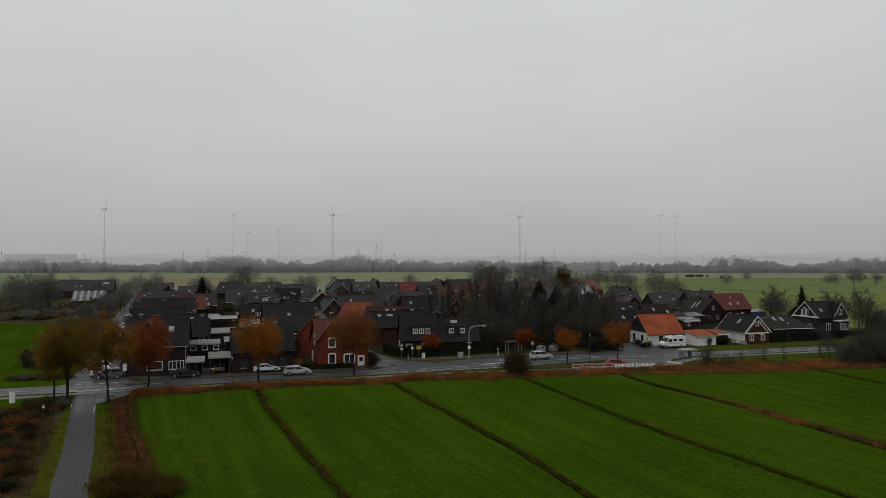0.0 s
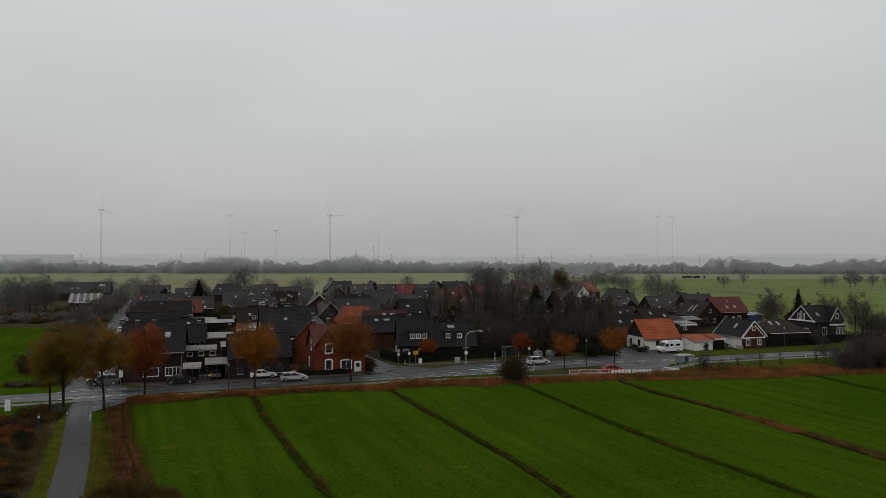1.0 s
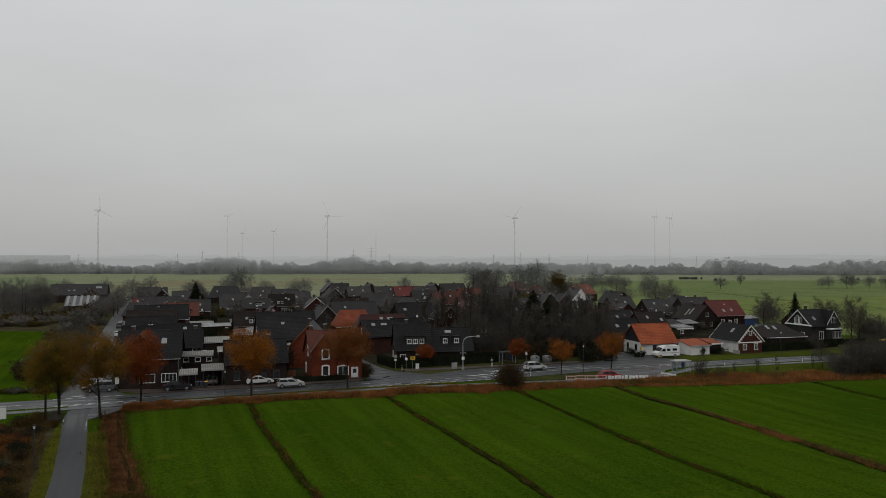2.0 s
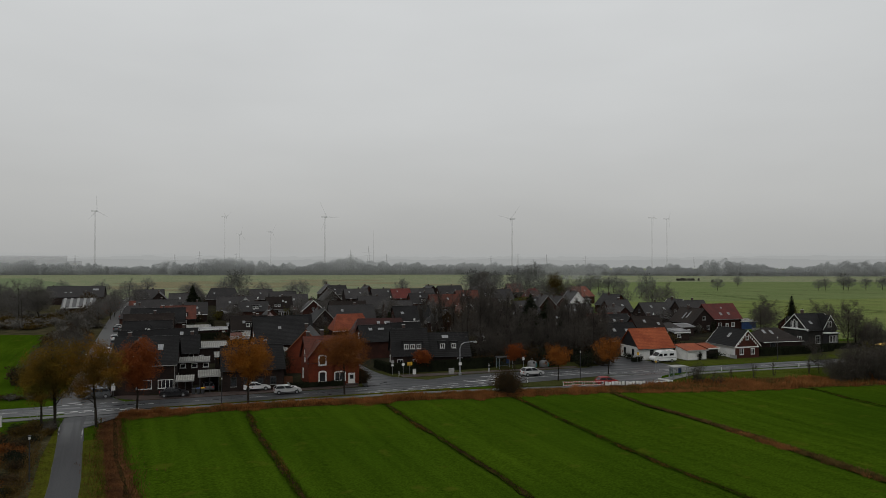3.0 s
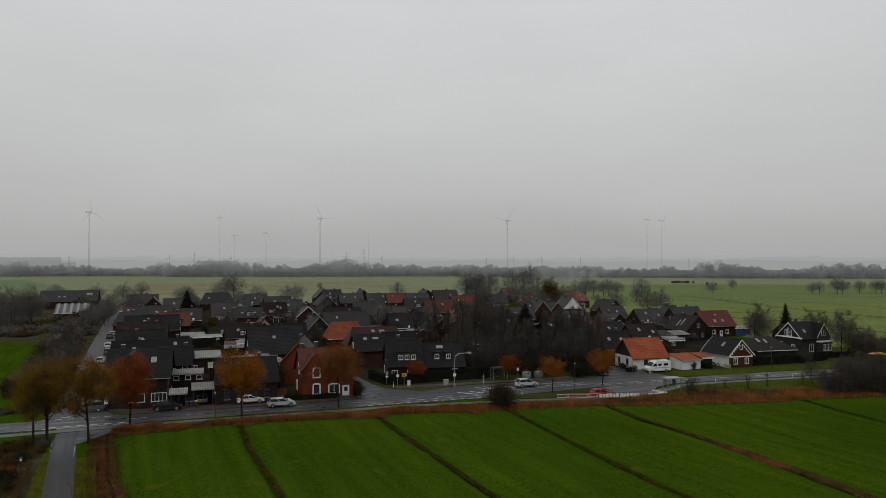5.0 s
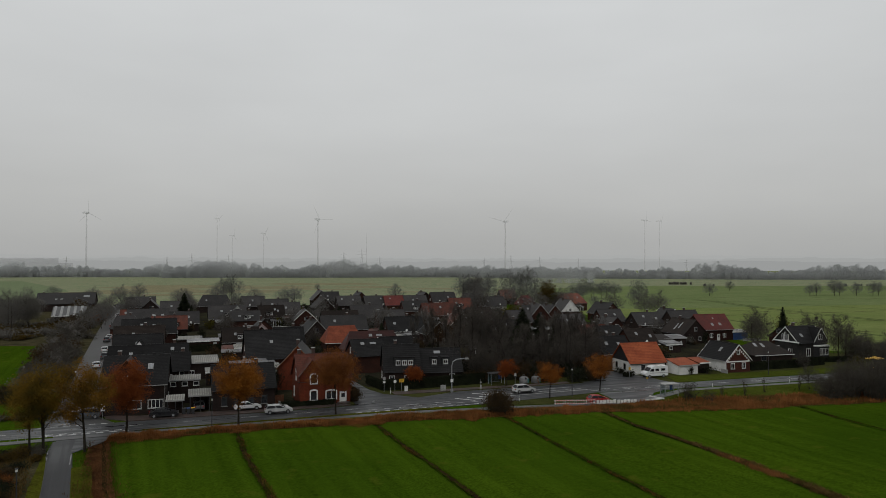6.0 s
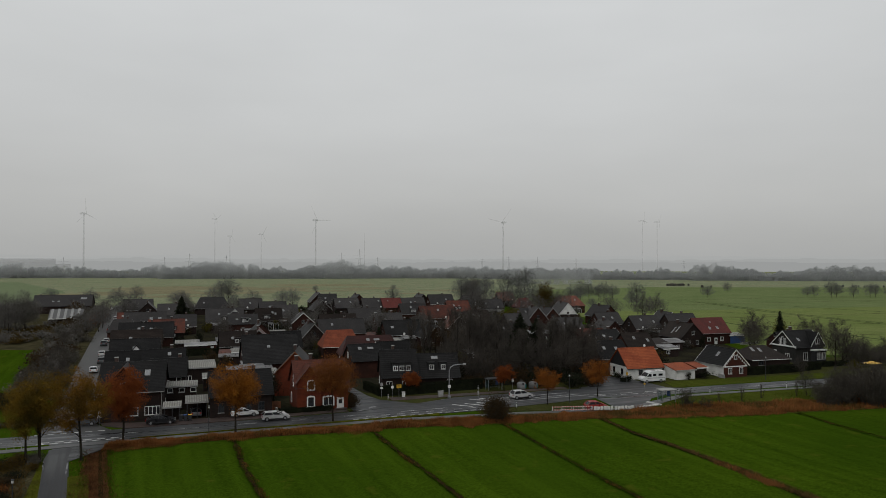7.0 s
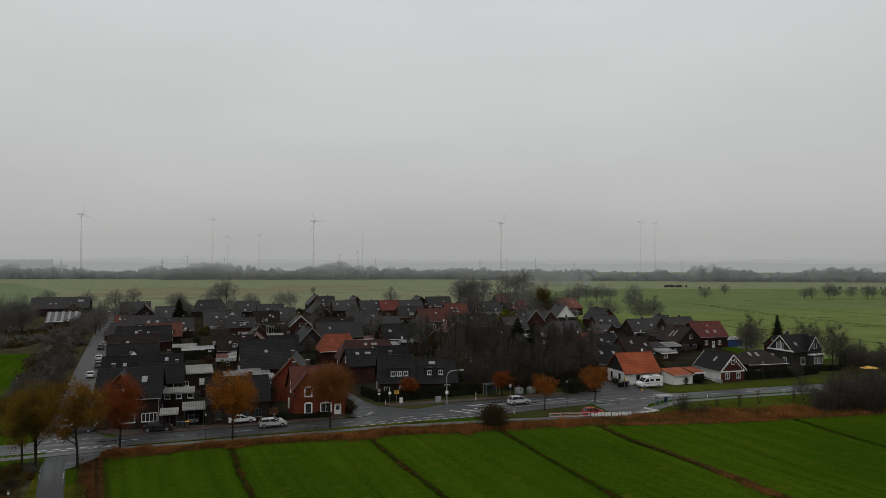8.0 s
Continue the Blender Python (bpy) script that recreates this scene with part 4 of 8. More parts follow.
shed(-40.0, 124.6, 19, 3.3, 3.8, 2.8, 3.2, M_CORRUGATED, M_BRICK_DARK, "open carport with a pale corrugated roof", open_front=True, name="carport", category="carport")
shed(-44.9, 131.3, 17, 5.0, 2.8, 4.3, 4.7, M_CORRUGATED, M_BRICK_DARK, "flat-roofed annex with a white fascia and a row of windows", [("f", -2, 3.2, 1.0, 0.8, 1), ("f", 0, 3.2, 1.0, 0.8, 1), ("f", 2, 3.2, 1.0, 0.8, 1)], name="annex", category="annex")
# dark brick house behind the orange tree
house(-33.4, 128.2, R, 10.5, 8.6, 3.9, 7.4, M_ROOF_DARK, M_BRICK_DARK, "dark brown brick house half hidden by an orange tree",
      [("f", -3.4, 0.9, 1.0, 1.6, 1), ("f", -1.2, 0.9, 1.0, 1.6, 1), ("f", 3.4, 0.9, 1.1, 1.5, 2), ("l", 1.2, 3.9, 0.9, 1.1, 1)], [("f", 1.2, 1.0, 2.1, M_BLACK_BOARD)], chimneys=[(2.4, 0.3, 8.3)], verge=None, trim=M_DARKSTEEL)
shed(-37.8, 140.5, R, 7.5, 6.0, 2.9, 3.3, M_FLATROOF, M_BRICK_DARK, "flat-roofed garage with grey roofing felt", name="garage", category="garage")
shed(-30.0, 146.0, R, 6.0, 5.0, 2.6, 3.4, M_CORRUGATED, M_BRICK_DARK, "conservatory annex with pale roof sheets", [("f", 0, 0.9, 2.4, 1.2, 3)], name="annex", category="annex")
# red brick house
bh = house(-19.9, 133.0, R, 9.4, 9.0, 4.6, 8.6, M_ROOF_RUST, M_BRICK, "two-storey red brick house with white arched windows, red roof",
           [("f", 1.1, 0.9, 1.9, 1.5, 2, True), ("l", 0.6, 4.2, 0.8, 1.9, 1, True), ("l", -1.8, 0.9, 1.0, 1.5, 1, True)],
           [("f", 3.3, 1.3, 2.2, M_DOOR_WHITE)], chimneys=[(-1.4, 0.5, 9.8), (-4.0, 0.8, 9.5)])
cross_gable(bh, -2.5, 4.3, 9.0, 0.5, 5.5, 8.2, M_ROOF_RUST, M_BRICK, [(0.3, 0.95, 1.2, 1.7, 1, True), (0.3, 4.0, 1.2, 1.55, 1, True)])
part("step", Geo().box(2.2, 4.4, -5.7, -4.5, 0, 0.3), M_PAVE, bh)
house(-26.6, 147.6, 95, 9.0, 8.2, 4.4, 8.8, M_ROOF_DARK, M_BRICK, "red brick rear house with a plain steep gable and dark roof", [("l", 1.4, 1.0, 1.0, 1.4, 1)], chimneys=[(1.0, 0.5, 9.6)], verge=M_WOOD)
# pair of dark houses behind the hedge
house(-5.6, 150.8, 9, 7.4, 8.4, 3.4, 8.2, M_ROOF_DARK, M_BRICK_DARK, "dark semi-detached house with a flat dormer and three white windows",
      [("f", 1.2, 0.9, 1.5, 1.4, 2), ("f", -2.2, 0.9, 1.2, 1.4, 2), ("l", 0.5, 4.0, 0.9, 1.5, 1), ("l", -2, 1.0, 1.1, 1.4, 1)], dormers=[(0.5, 4.0, 3, 3.9, 5.9, M_BLACK_BOARD)], chimneys=[(-1, 0.6, 9.1)])
house(2.8, 153.8, 9, 8.6, 8.2, 2.8, 7.0, M_ROOF_DARK, M_BRICK_DARK, "dark semi-detached house with small white dormer windows",
      [("f", 2.2, 0.8, 1.2, 1.3, 2)], dormers=[(-1.6, 1.3, 1, 3.7, 5.5, M_BLACK_BOARD), (0.9, 1.3, 1, 3.7, 5.5, M_BLACK_BOARD)], skylights=[("f", -0.6, 0.2, 1.4, 0.7)])
house(-14.6, 168.0, 22, 7.4, 8.0, 4.2, 7.4, M_ROOF_DARK, M_BRICK_MID, "brick house with a dark roof and a small gable window", [("l", 0, 4.4, 0.8, 1.4, 1), ("l", -1.8, 1.0, 0.9, 1.4, 1)],
      skylights=[("f", -1.2, 0.3, 0.8, 0.8), ("f", 1.4, 0.3, 1.4, 0.6)])
house(-7.6, 172.0, 22, 8.4, 8.4, 4.0, 7.6, M_ROOF_DARK, M_BRICK_MID, "brick house with an anthracite roof", [("l", 0, 1.0, 1.0, 1.3, 1), ("f", 1.5, 1.0, 1.1, 1.4, 2)], verge=M_WHITE_TRIM)
# low tall-roofed house and the roofs behind the red house
house(-38.6, 175.0, R, 13.0, 13.6, 3.0, 9.0, M_ROOF_DARK, M_BRICK_MID, "house with a very large dark tiled roof", [("f", -2.5, 1.0, 1.3, 1.2, 2), ("f", 3.5, 1.0, 1.3, 1.2, 2), ("l", 0, 4.2, 1.0, 1.6, 1)],
      skylights=[("f", -0.5, 0.45, 0.7, 0.8), ("f", 4.8, 0.86, 0.5, 1.8), ("f", 5.6, 0.86, 0.5, 1.8)], chimneys=[(-5.5, 0.8, 9.8)])
house(-24.4, 200.5, 18, 10.5, 8.5, 3.6, 7.6, M_ROOF_TERRACOTTA, M_BRICK_MID, "house with a bright orange hipped tiled roof", hip=1.9)
house(-14.8, 187.5, 15, 15.6, 9.0, 3.0, 7.4, M_ROOF_WINE, M_BRICK_MID, "long low house with a dark wine-red hipped roof", [("l", 0, 1.0, 1.1, 1.3, 2)], hip=2.2, skylights=[("f", -0.5, 0.25, 0.8, 0.8), ("f", 1.8, 0.25, 1.5, 0.6)])
# white cottage with orange roof
house(50.6, 165.6, 15, 9.2, 8.0, 2.9, 6.7, M_ROOF_ORANGE, M_WHITE, "white rendered cottage with an orange tiled roof and black gable",
           [("f", -1.2, 1.0, 1.0, 1.2, 1), ("l", 1.6, 0.9, 0.9, 1.4, 1), ("l", -2.0, 0.9, 0.9, 1.4, 1)], [("f", -0.1, 1.0, 2.0, M_DOOR_WHITE)], gable_wall=M_BLACK_BOARD, trim=M_BLACK_BOARD, over=0.5)
shed(60.2, 163.1, 20, 5.4, 4.4, 2.1, 3.1, M_ROOF_ORANGE, M_WHITE, "white garage with a shallow orange tiled roof", name="garage", category="garage")
shed(65.0, 165.3, 20, 2.8, 4.0, 2.3, 3.0, M_ROOF_ORANGE, M_BRICK_DARK, "dark brick lean-to with an orange tiled roof beside the garage", open_front=False, name="carport", category="carport")
# white house with decorated brick gable
wk = house(72.6, 168.6, 107, 9.4, 6.8, 3.0, 6.4, M_ROOF_DARK, M_WHITE, "white house with a decorated brick gable and dark roof", [("b", -2.6, 0.9, 0.9, 1.2, 1)], skylights=[("b", -0.6, 0.45, 0.7, 1.3)], verge=M_WHITE_TRIM)
part("brick_front", Geo().prism([(-3.38, 0), (3.38, 0), (3.38, 3.0), (0, 6.3), (-3.38, 3.0)], "x", -4.76, -4.7), M_BRICK_RED, wk, "dark red brick gable front")
for yy in (-1.6, 1.6):
    window(wk, pose(-4.76, yy, 0.8, 0, 0, -90), 1.1, 1.4, 2)
window(wk, pose(-4.76, 0, 4.2, 0, 0, -90), 0.8, 0.9, 1)
part("band", Geo().box(-4.83, -4.76, -3.38, 3.38, 2.4, 2.65), M_WHITE_TRIM, wk, "white painted band")
for i in range(6):                # stepped white blocks under the verge
    for s in (-1, 1):
        yb = s * (3.0 - i * 0.5)
        zb = 3.0 + (3.38 - abs(yb)) * 0.976 - 0.75
        part("block", Geo().box(-4.83, -4.76, yb - 0.13, yb + 0.13, zb, zb + 0.42), M_WHITE_TRIM, wk)
house(88.0, 182.0, 14, 11.6, 9.6, 2.4, 5.2, M_ROOF_BROWN, M_BRICK_DARK, "dark hip-roofed bungalow behind a hedge", [("f", -3, 0.9, 1.6, 1.2, 2)], trim=M_DARKSTEEL, hip=4.0, skylights=[("f", -3.0, 0.3, 0.7, 1.5), ("f", -0.9, 0.35, 0.7, 1.5)])
# black and white villa
vi = house(103.6, 191.4, 18, 9.8, 8.2, 4.4, 8.2, M_ROOF_DARK, M_SLATE, "dark villa with white bargeboards, bay window and gables",
           [("l", 1.4, 0.8, 1.3, 1.6, 2), ("l", 0.6, 4.6, 0.6, 1.7, 1), ("l", -0.3, 4.6, 0.6, 2.2, 1), ("l", -1.2, 4.6, 0.6, 1.7, 1), ("f", -1.4, 0.6, 1.5, 2.1, 2)], [("l", -3.0, 1.3, 2.9, M_DOOR_WHITE)], verge=M_WHITE_TRIM, chimneys=[(-2, 0.5, 9.3)],
           skylights=[("f", -2.2, 0.6, 0.7, 1.1)])
cross_gable(vi, 2.6, 4.4, 8.2, 0.2, 4.8, 8.0, M_ROOF_DARK, M_BLACK_BOARD, [(0, 4.9, 1.3, 1.5, 2, False)], True)
part("bay", Geo().prism([(0.4, -4.3), (0.9, -5.5), (4.3, -5.5), (4.8, -4.3)], "z", 0, 3.2), M_BLACK_BOARD, vi)
part("bay_roof", Geo().prism([(0.1, -4.3), (0.7, -5.8), (4.5, -5.8), (5.1, -4.3)], "z", 3.2, 3.5), M_WHITE_TRIM, vi, "white bay cornice")
for uu in (1.6, 2.6, 3.6):
    window(vi, pose(uu, -5.5, 0.9), 0.95, 1.8, 2)
part("band", Geo().box(-5.3, -4.9, -4.4, 4.4, 4.2, 4.5), M_WHITE_TRIM, vi, "white eaves board")
house(95.4, 234.0, 14, 11.6, 9.5, 3.8, 8.2, M_ROOF_RED, M_BRICK_MID, "brick house with a steep dark red roof", [("f", 2.5, 1.0, 1.2, 1.4, 2), ("f", -2.5, 1.0, 1.2, 1.4, 2)], [("f", 0.2, 1.1, 2.1, M_DOOR_WHITE)], skylights=[("f", -1.2, 0.72, 0.8, 1.2), ("f", 1.8, 0.7, 0.8, 1.1), ("f", 0.3, 0.3, 0.5, 0.5)])
shed(104.4, 233.5, 14, 6.0, 4.0, 2.6, 3.0, M_FLATROOF, M_BLUE, "shed hung with a bright blue tarpaulin", name="shed")

# ---------------------------------------------------------------- roofs further back
DARKS = "dark-roofed brick village house"
SW = [("f", -2.2, 0.9, 1.1, 1.3, 2), ("f", 2.2, 0.9, 1.1, 1.3, 2), ("l", 0.0, 4.2, 1.0, 1.2, 2)]
GW = [("l", -1.6, 0.9, 1.1, 1.3, 2), ("l", 1.6, 0.9, 1.1, 1.3, 2), ("l", 0.0, 4.0, 1.1, 1.2, 2), ("b", 1.5, 0.9, 1.1, 1.3, 2)]
SK1, SK2 = [("f", -1.5, 0.5, 0.8, 1.0)], [("f", -2.2, 0.45, 0.8, 1.0), ("f", 1.4, 0.5, 0.8, 1.0)]


ROOFLIGHT = random.Random(31)
PLANTER, PLANTED = random.Random(91), []


def back(x, y, L, W, eave, ridge, roof=None, wall=None, turn=R, label=DARKS, win=SW, sky=(), chim=((1.5, 0.4),), hip=0.0, verge=None, gable=None):
    if not sky and turn == R:     # a roof window or two
        sky = [("f", ROOFLIGHT.uniform(-0.35, 0.35) * L, ROOFLIGHT.uniform(0.3, 0.6), 0.7, 1.0) for _ in range(ROOFLIGHT.choice((1, 1, 2)))]
    dx, dy = math.cos(radians(turn)), math.sin(radians(turn))
    for _ in range(4 if turn == R else 3):  # shrubs and small trees against the walls that face the gardens
        u, v = PLANTER.uniform(-0.55, 0.55) * L, -W / 2 - PLANTER.uniform(0.8, 2.6)
        if turn != R:
            u, v = -L / 2 - PLANTER.uniform(0.8, 2.6), PLANTER.uniform(-0.55, 0.55) * W
        PLANTED.append((x + dx * u - dy * v, y + dy * u + dx * v, PLANTER.uniform(1.8, 4.2), PLANTER.uniform(1.4, 3.6)))
    # past 235 m the tile colour is swapped for the haze-lightened one
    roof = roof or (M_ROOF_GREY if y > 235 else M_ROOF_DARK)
    pick = PLANTER.random()
    flat = ()
    if turn == R and not hip and pick < 0.3 and L > 9:
        flat = [(PLANTER.uniform(-0.2, 0.2) * L, PLANTER.uniform(2.2, 3.6), 2, eave + 0.3, eave + 2.0, M_BLACK_BOARD)]
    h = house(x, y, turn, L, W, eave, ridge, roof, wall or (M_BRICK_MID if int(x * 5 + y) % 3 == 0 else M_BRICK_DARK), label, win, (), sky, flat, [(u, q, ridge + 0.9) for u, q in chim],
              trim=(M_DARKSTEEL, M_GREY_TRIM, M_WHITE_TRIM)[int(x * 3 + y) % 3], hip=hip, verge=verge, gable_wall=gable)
    if pick > 0.55:               # a dish on a bracket at the verge
        part("satellite_dish", Geo().loft([[(0.42 * r * math.cos(2 * math.pi * k / 10), d, 0.42 * r * math.sin(2 * math.pi * k / 10)) for k in range(10)] for r, d in ((1, -0.12), (0.7, -0.03), (0.2, 0.02))]), M_WHITE_TRIM, h,
             "white satellite dish", m=pose(PLANTER.uniform(-0.4, 0.4) * L, -W / 2 - 0.5, eave + PLANTER.uniform(0.2, 0.8), 0, 0, PLANTER.uniform(-25, 25)))
    if pick < 0.2 or 0.6 < pick < 0.7:  # glazed lean-to against the garden wall
        u = PLANTER.uniform(-0.25, 0.25) * L
        c = part("conservatory", Geo().prism([(-W / 2 - 2.6, 0), (-W / 2, 0), (-W / 2, 2.7), (-W / 2 - 2.6, 2.2)], "x", u - 1.9, u + 1.9), M_GLASS, h, "glazed lean-to with white bars")
        part("conservatory_roof", Geo().prism([(-W / 2 - 2.8, 2.2), (-W / 2, 2.74), (-W / 2, 2.84), (-W / 2 - 2.8, 2.3)], "x", u - 2.05, u + 2.05), M_FLATROOF, c, "pale sheet roof")
        for k in range(5):
            part("glazing_bar", Geo().box(u - 1.9 + 0.95 * k - 0.05, u - 1.9 + 0.95 * k + 0.05, -W / 2 - 2.66, -W / 2 - 2.59, 0, 2.2), M_WHITE_TRIM, c)
    return h


wg = back(-72.8, 178.0, 11, 9.5, 3.6, 7.6, wall=M_BRICK_DARK, label="dark house with a white triangular gable", chim=())
cross_gable(wg, 0.4, 3.6, 9.5, 0.1, 4.2, 6.6, M_ROOF_DARK, M_BRICK_DARK, [(-0.2, 0.9, 1.0, 1.5, 1, False)])
part("gable_panel", Geo().prism([(-1.3, 4.3), (2.1, 4.3), (0.4, 6.4)], "y", -4.95, -4.86), M_WHITE_TRIM, wg, "white boarded gable triangle")
back(-58.0, 157.5, 8.5, 8.6, 4.6, 7.6, wall=M_BRICK_DARK, win=[("f", -2.4, 3.0, 1.1, 1.0, 2), ("f", 2.0, 3.0, 1.1, 1.0, 2), ("f", 0, 2.9, 0.5, 0.7, 1)])
back(-82.0, 201, 13, 9.5, 3.2, 7.6, sky=SK1, roof=M_ROOF_BROWN)
back(-66.8, 159.0, 8.5, 8.6, 3.6, 7.0, wall=M_BRICK_DARK, chim=())
back(-90.0, 228.0, 16, 10, 3.2, 7.4, sky=SK2)
back(-104.0, 262.0, 14, 10, 3.4, 8.2, sky=[("f", 2.0, 0.5, 1.0, 1.2), ("f", 5.0, 0.5, 1.0, 1.2)])
back(-88.0, 240.0, 11, 9, 3.4, 7.4, roof=M_ROOF_RUST, sky=SK1)
back(-140.0, 343.0, 13, 10, 4, 8.6, sky=[("f", 5.2, 0.5, 0.8, 1.2)])
back(-110.0, 362.0, 17, 11, 3.5, 8.6, hip=3)
back(-80.0, 280.0, 14, 10, 3.6, 8.4, sky=SK2)
back(-67.5, 259.0, 10.5, 9, 4.6, 7.6, sky=[("f", -2, 0.55, 0.9, 0.6), ("f", 2.5, 0.55, 0.9, 0.6), ("f", 0.2, 0.85, 0.7, 0.8)])
back(-77.5, 284.0, 9, 9, 3.6, 8.2, turn=GAB + 2, win=GW, verge=M_GREY_TRIM, wall=M_BRICK_DARK, gable=M_WHITE, label="house with a pale gable and dark roof")
back(-54.5, 205.0, 10, 9, 3.2, 6.8, roof=M_ROOF_BROWN, sky=SK1)
back(-50.0, 212.0, 8, 7.5, 3.2, 6.8, turn=GAB - 6, win=GW, roof=M_ROOF_RUST, wall=M_BRICK_MID, verge=M_GREY_TRIM, label="small brick house with a white-edged red gable")
back(-60.5, 305.0, 9, 9, 3.6, 8.2, sky=SK1)
back(-47.0, 268.0, 9.5, 8, 4.2, 7.8, turn=GAB - 4, win=GW, verge=M_WHITE_TRIM, label="brick house with white bargeboards on its gable")
back(-63.0, 408.0, 11, 10, 4, 9.2, turn=GAB, win=GW, verge=M_GREY_TRIM, label="tall dark house with white-edged gable")
back(-56.0, 398.0, 10, 9, 4, 8.6, sky=SK1)
back(-41.0, 360.0, 12, 9.5, 3.8, 8.2)
back(-39.0, 396.0, 10, 9.5, 3.8, 8.6, turn=GAB + 4, win=GW, wall=M_BRICK_MID)
back(-28.0, 360.0, 10, 9.5, 3.8, 8.2)
back(-18.0, 361.0, 10, 9.5, 3.8, 8.2, roof=M_ROOF_RED, wall=M_BRICK_MID, sky=[("f", 3.4, 0.8, 0.9, 0.9), ("f", -2, 0.3, 0.6, 0.6)], label="brick house with a bright red roof")
back(-7.0, 364.0, 12, 9.5, 3.8, 8.2, sky=SK1)
back(-3.0, 398.0, 12, 9.5, 4, 8.6, turn=GAB, win=GW)
back(8.0, 392.0, 14, 9.5, 3.8, 8.6)
back(-28.5, 236.0, 15, 9.5, 3.6, 7.8)
back(-32.0, 255.0, 13, 9.5, 3.6, 8.0, roof=M_ROOF_BROWN, sky=SK1)
back(-25.0, 285.0, 13, 9.5, 3.6, 8.2, sky=[("f", 4.5, 0.5, 1.2, 1.2)])
back(-8.0, 231.0, 12, 9, 3.6, 7.8, sky=[("f", -3.5, 0.5, 0.9, 0.9)], wall=M_BRICK_MID)
back(2.5, 222.0, 9, 8, 3.6, 7.2, turn=GAB, win=GW, verge=M_GREY_TRIM)
back(4.0, 295.0, 13.5, 9, 3.8, 8.4, roof=M_ROOF_RUST, label="brick house with an old red tiled roof")
back(15.0, 334.0, 11, 9, 3.8, 8.4, roof=M_ROOF_RUST, label="brick house with an old red tiled roof")
back(-6.0, 318.0, 12, 9, 3.8, 8.0)
back(11.0, 252.0, 9, 8, 3.8, 7.6, turn=GAB - 3, win=GW, verge=M_WHITE_TRIM, roof=M_ROOF_RUST)
back(33.0, 352.0, 11, 9, 4, 8.2, wall=M_GREY_TRIM, label="grey rendered house with a dark roof")
back(25.0, 385.0, 11, 9, 4, 8.4, sky=SK2)
back(48.0, 424.0, 10, 8, 4, 8.6, roof=M_ROOF_BRICKRED)
back(51.0, 362.0, 8.5, 8.5, 4, 8.2, roof=M_ROOF_RED, sky=SK2, wall=M_BRICK_MID, label="small house with a bright red hipped roof", hip=2.0)
back(40.0, 292.0, 10, 9, 3.6, 7.6, hip=2)
back(45.5, 290.0, 9, 8, 3.8, 8.4, turn=GAB - 6, win=GW, verge=M_GREY_TRIM, wall=M_BRICK_MID)
back(52.0, 297.0, 9, 8, 3.6, 7.6, turn=GAB + 4, win=GW, verge=M_GREY_TRIM, wall=M_BRICK_MID)
back(61.9, 312.0, 12, 8.4, 4.0, 9.0, turn=GAB - 8, win=GW, verge=M_WHITE_TRIM, wall=M_BRICK_DARK, gable=M_WHITE, label="house with a white boarded gable and dark roof")
back(76.0, 372.0, 15, 11, 4, 8.8, roof=M_ROOF_BRICKRED, wall=M_BRICK_MID, label="house with a broad dull red hipped roof", hip=2.5)
back(78.0, 306.0, 11, 9.5, 3.6, 8.0, turn=GAB + 8, win=GW, wall=M_BRICK_MID)
back(70.0, 268.0, 10, 8.5, 3.6, 7.6, sky=SK2)
back(49.5, 209.0, 9, 8, 3.2, 7.0, roof=M_ROOF_RUST, label="brick house with an old orange-red tiled roof")
back(54.0, 208.0, 8, 8, 3.4, 6.8, sky=SK1, verge=M_GREY_TRIM)
back(47.8, 181.5, 8.6, 8.4, 2.8, 6.6, sky=SK2)
back(59.2, 195.5, 8.6, 8.0, 3.4, 7.2, roof=M_ROOF_BROWN, wall=M_BRICK_MID)
shed(70.3, 200.5, R, 5.2, 3.6, 2.3, 2.8, M_FLATROOF, M_BRICK_DARK, "flat-roofed garden annex with pale roofing sheets", [("f", -1, 0.9, 1.2, 1.0, 2)], name="annex", category="annex")
shed(77.2, 217.0, R - 4, 6.4, 4.0, 2.4, 3.0, M_FLATROOF, M_BRICK_DARK, "flat-roofed garage with pale roofing sheets", name="garage", category="garage")
shed(70.0, 209.5, R + 2, 7.0, 5.0, 2.4, 3.8, M_ROOF_BROWN, M_BRICK_DARK, "low dark-roofed garden shed", name="shed", category="shed")
shed(87.5, 241.0, R, 6.0, 4.0, 2.5, 3.0, M_FLATROOF, M_BRICK_MID, "flat-roofed annex with pale roofing sheets", name="annex", category="annex")
back(79.0, 252.0, 11, 8.5, 3.6, 7.6)
back(90.5, 261.0, 9, 8.5, 3.8, 8.4, turn=GAB - 4, win=GW, verge=M_WHITE_TRIM, wall=M_BRICK_MID)
back(92.0, 250.5, 12, 9, 3.8, 8.4)
back(84.0, 226.0, 11, 9, 3.2, 7.4, turn=GAB, win=GW, roof=M_ROOF_BROWN, sky=[("b", -1.0, 0.5, 0.5, 2.6), ("b", 0.6, 0.6, 0.5, 2.6)])
back(112.0, 214.0, 8, 7, 3, 5.5)
back(-92.0, 266.0, 10, 9, 3.0, 7.0, sky=SK2)
back(-114.0, 317.0, 12, 9, 3.6, 8.0, sky=SK1)
back(-118.6, 282.0, 8, 7, 3.0, 6.6, roof=M_ROOF_RUST)
back(-104.6, 244.0, 9, 8.5, 3.4, 7.2, hip=2.0)
back(-64.0, 286.0, 10, 9, 3.6, 8.0, roof=M_ROOF_BROWN)
back(-53.4, 227.5, 9, 8, 3.4, 7.4, turn=GAB, win=GW)
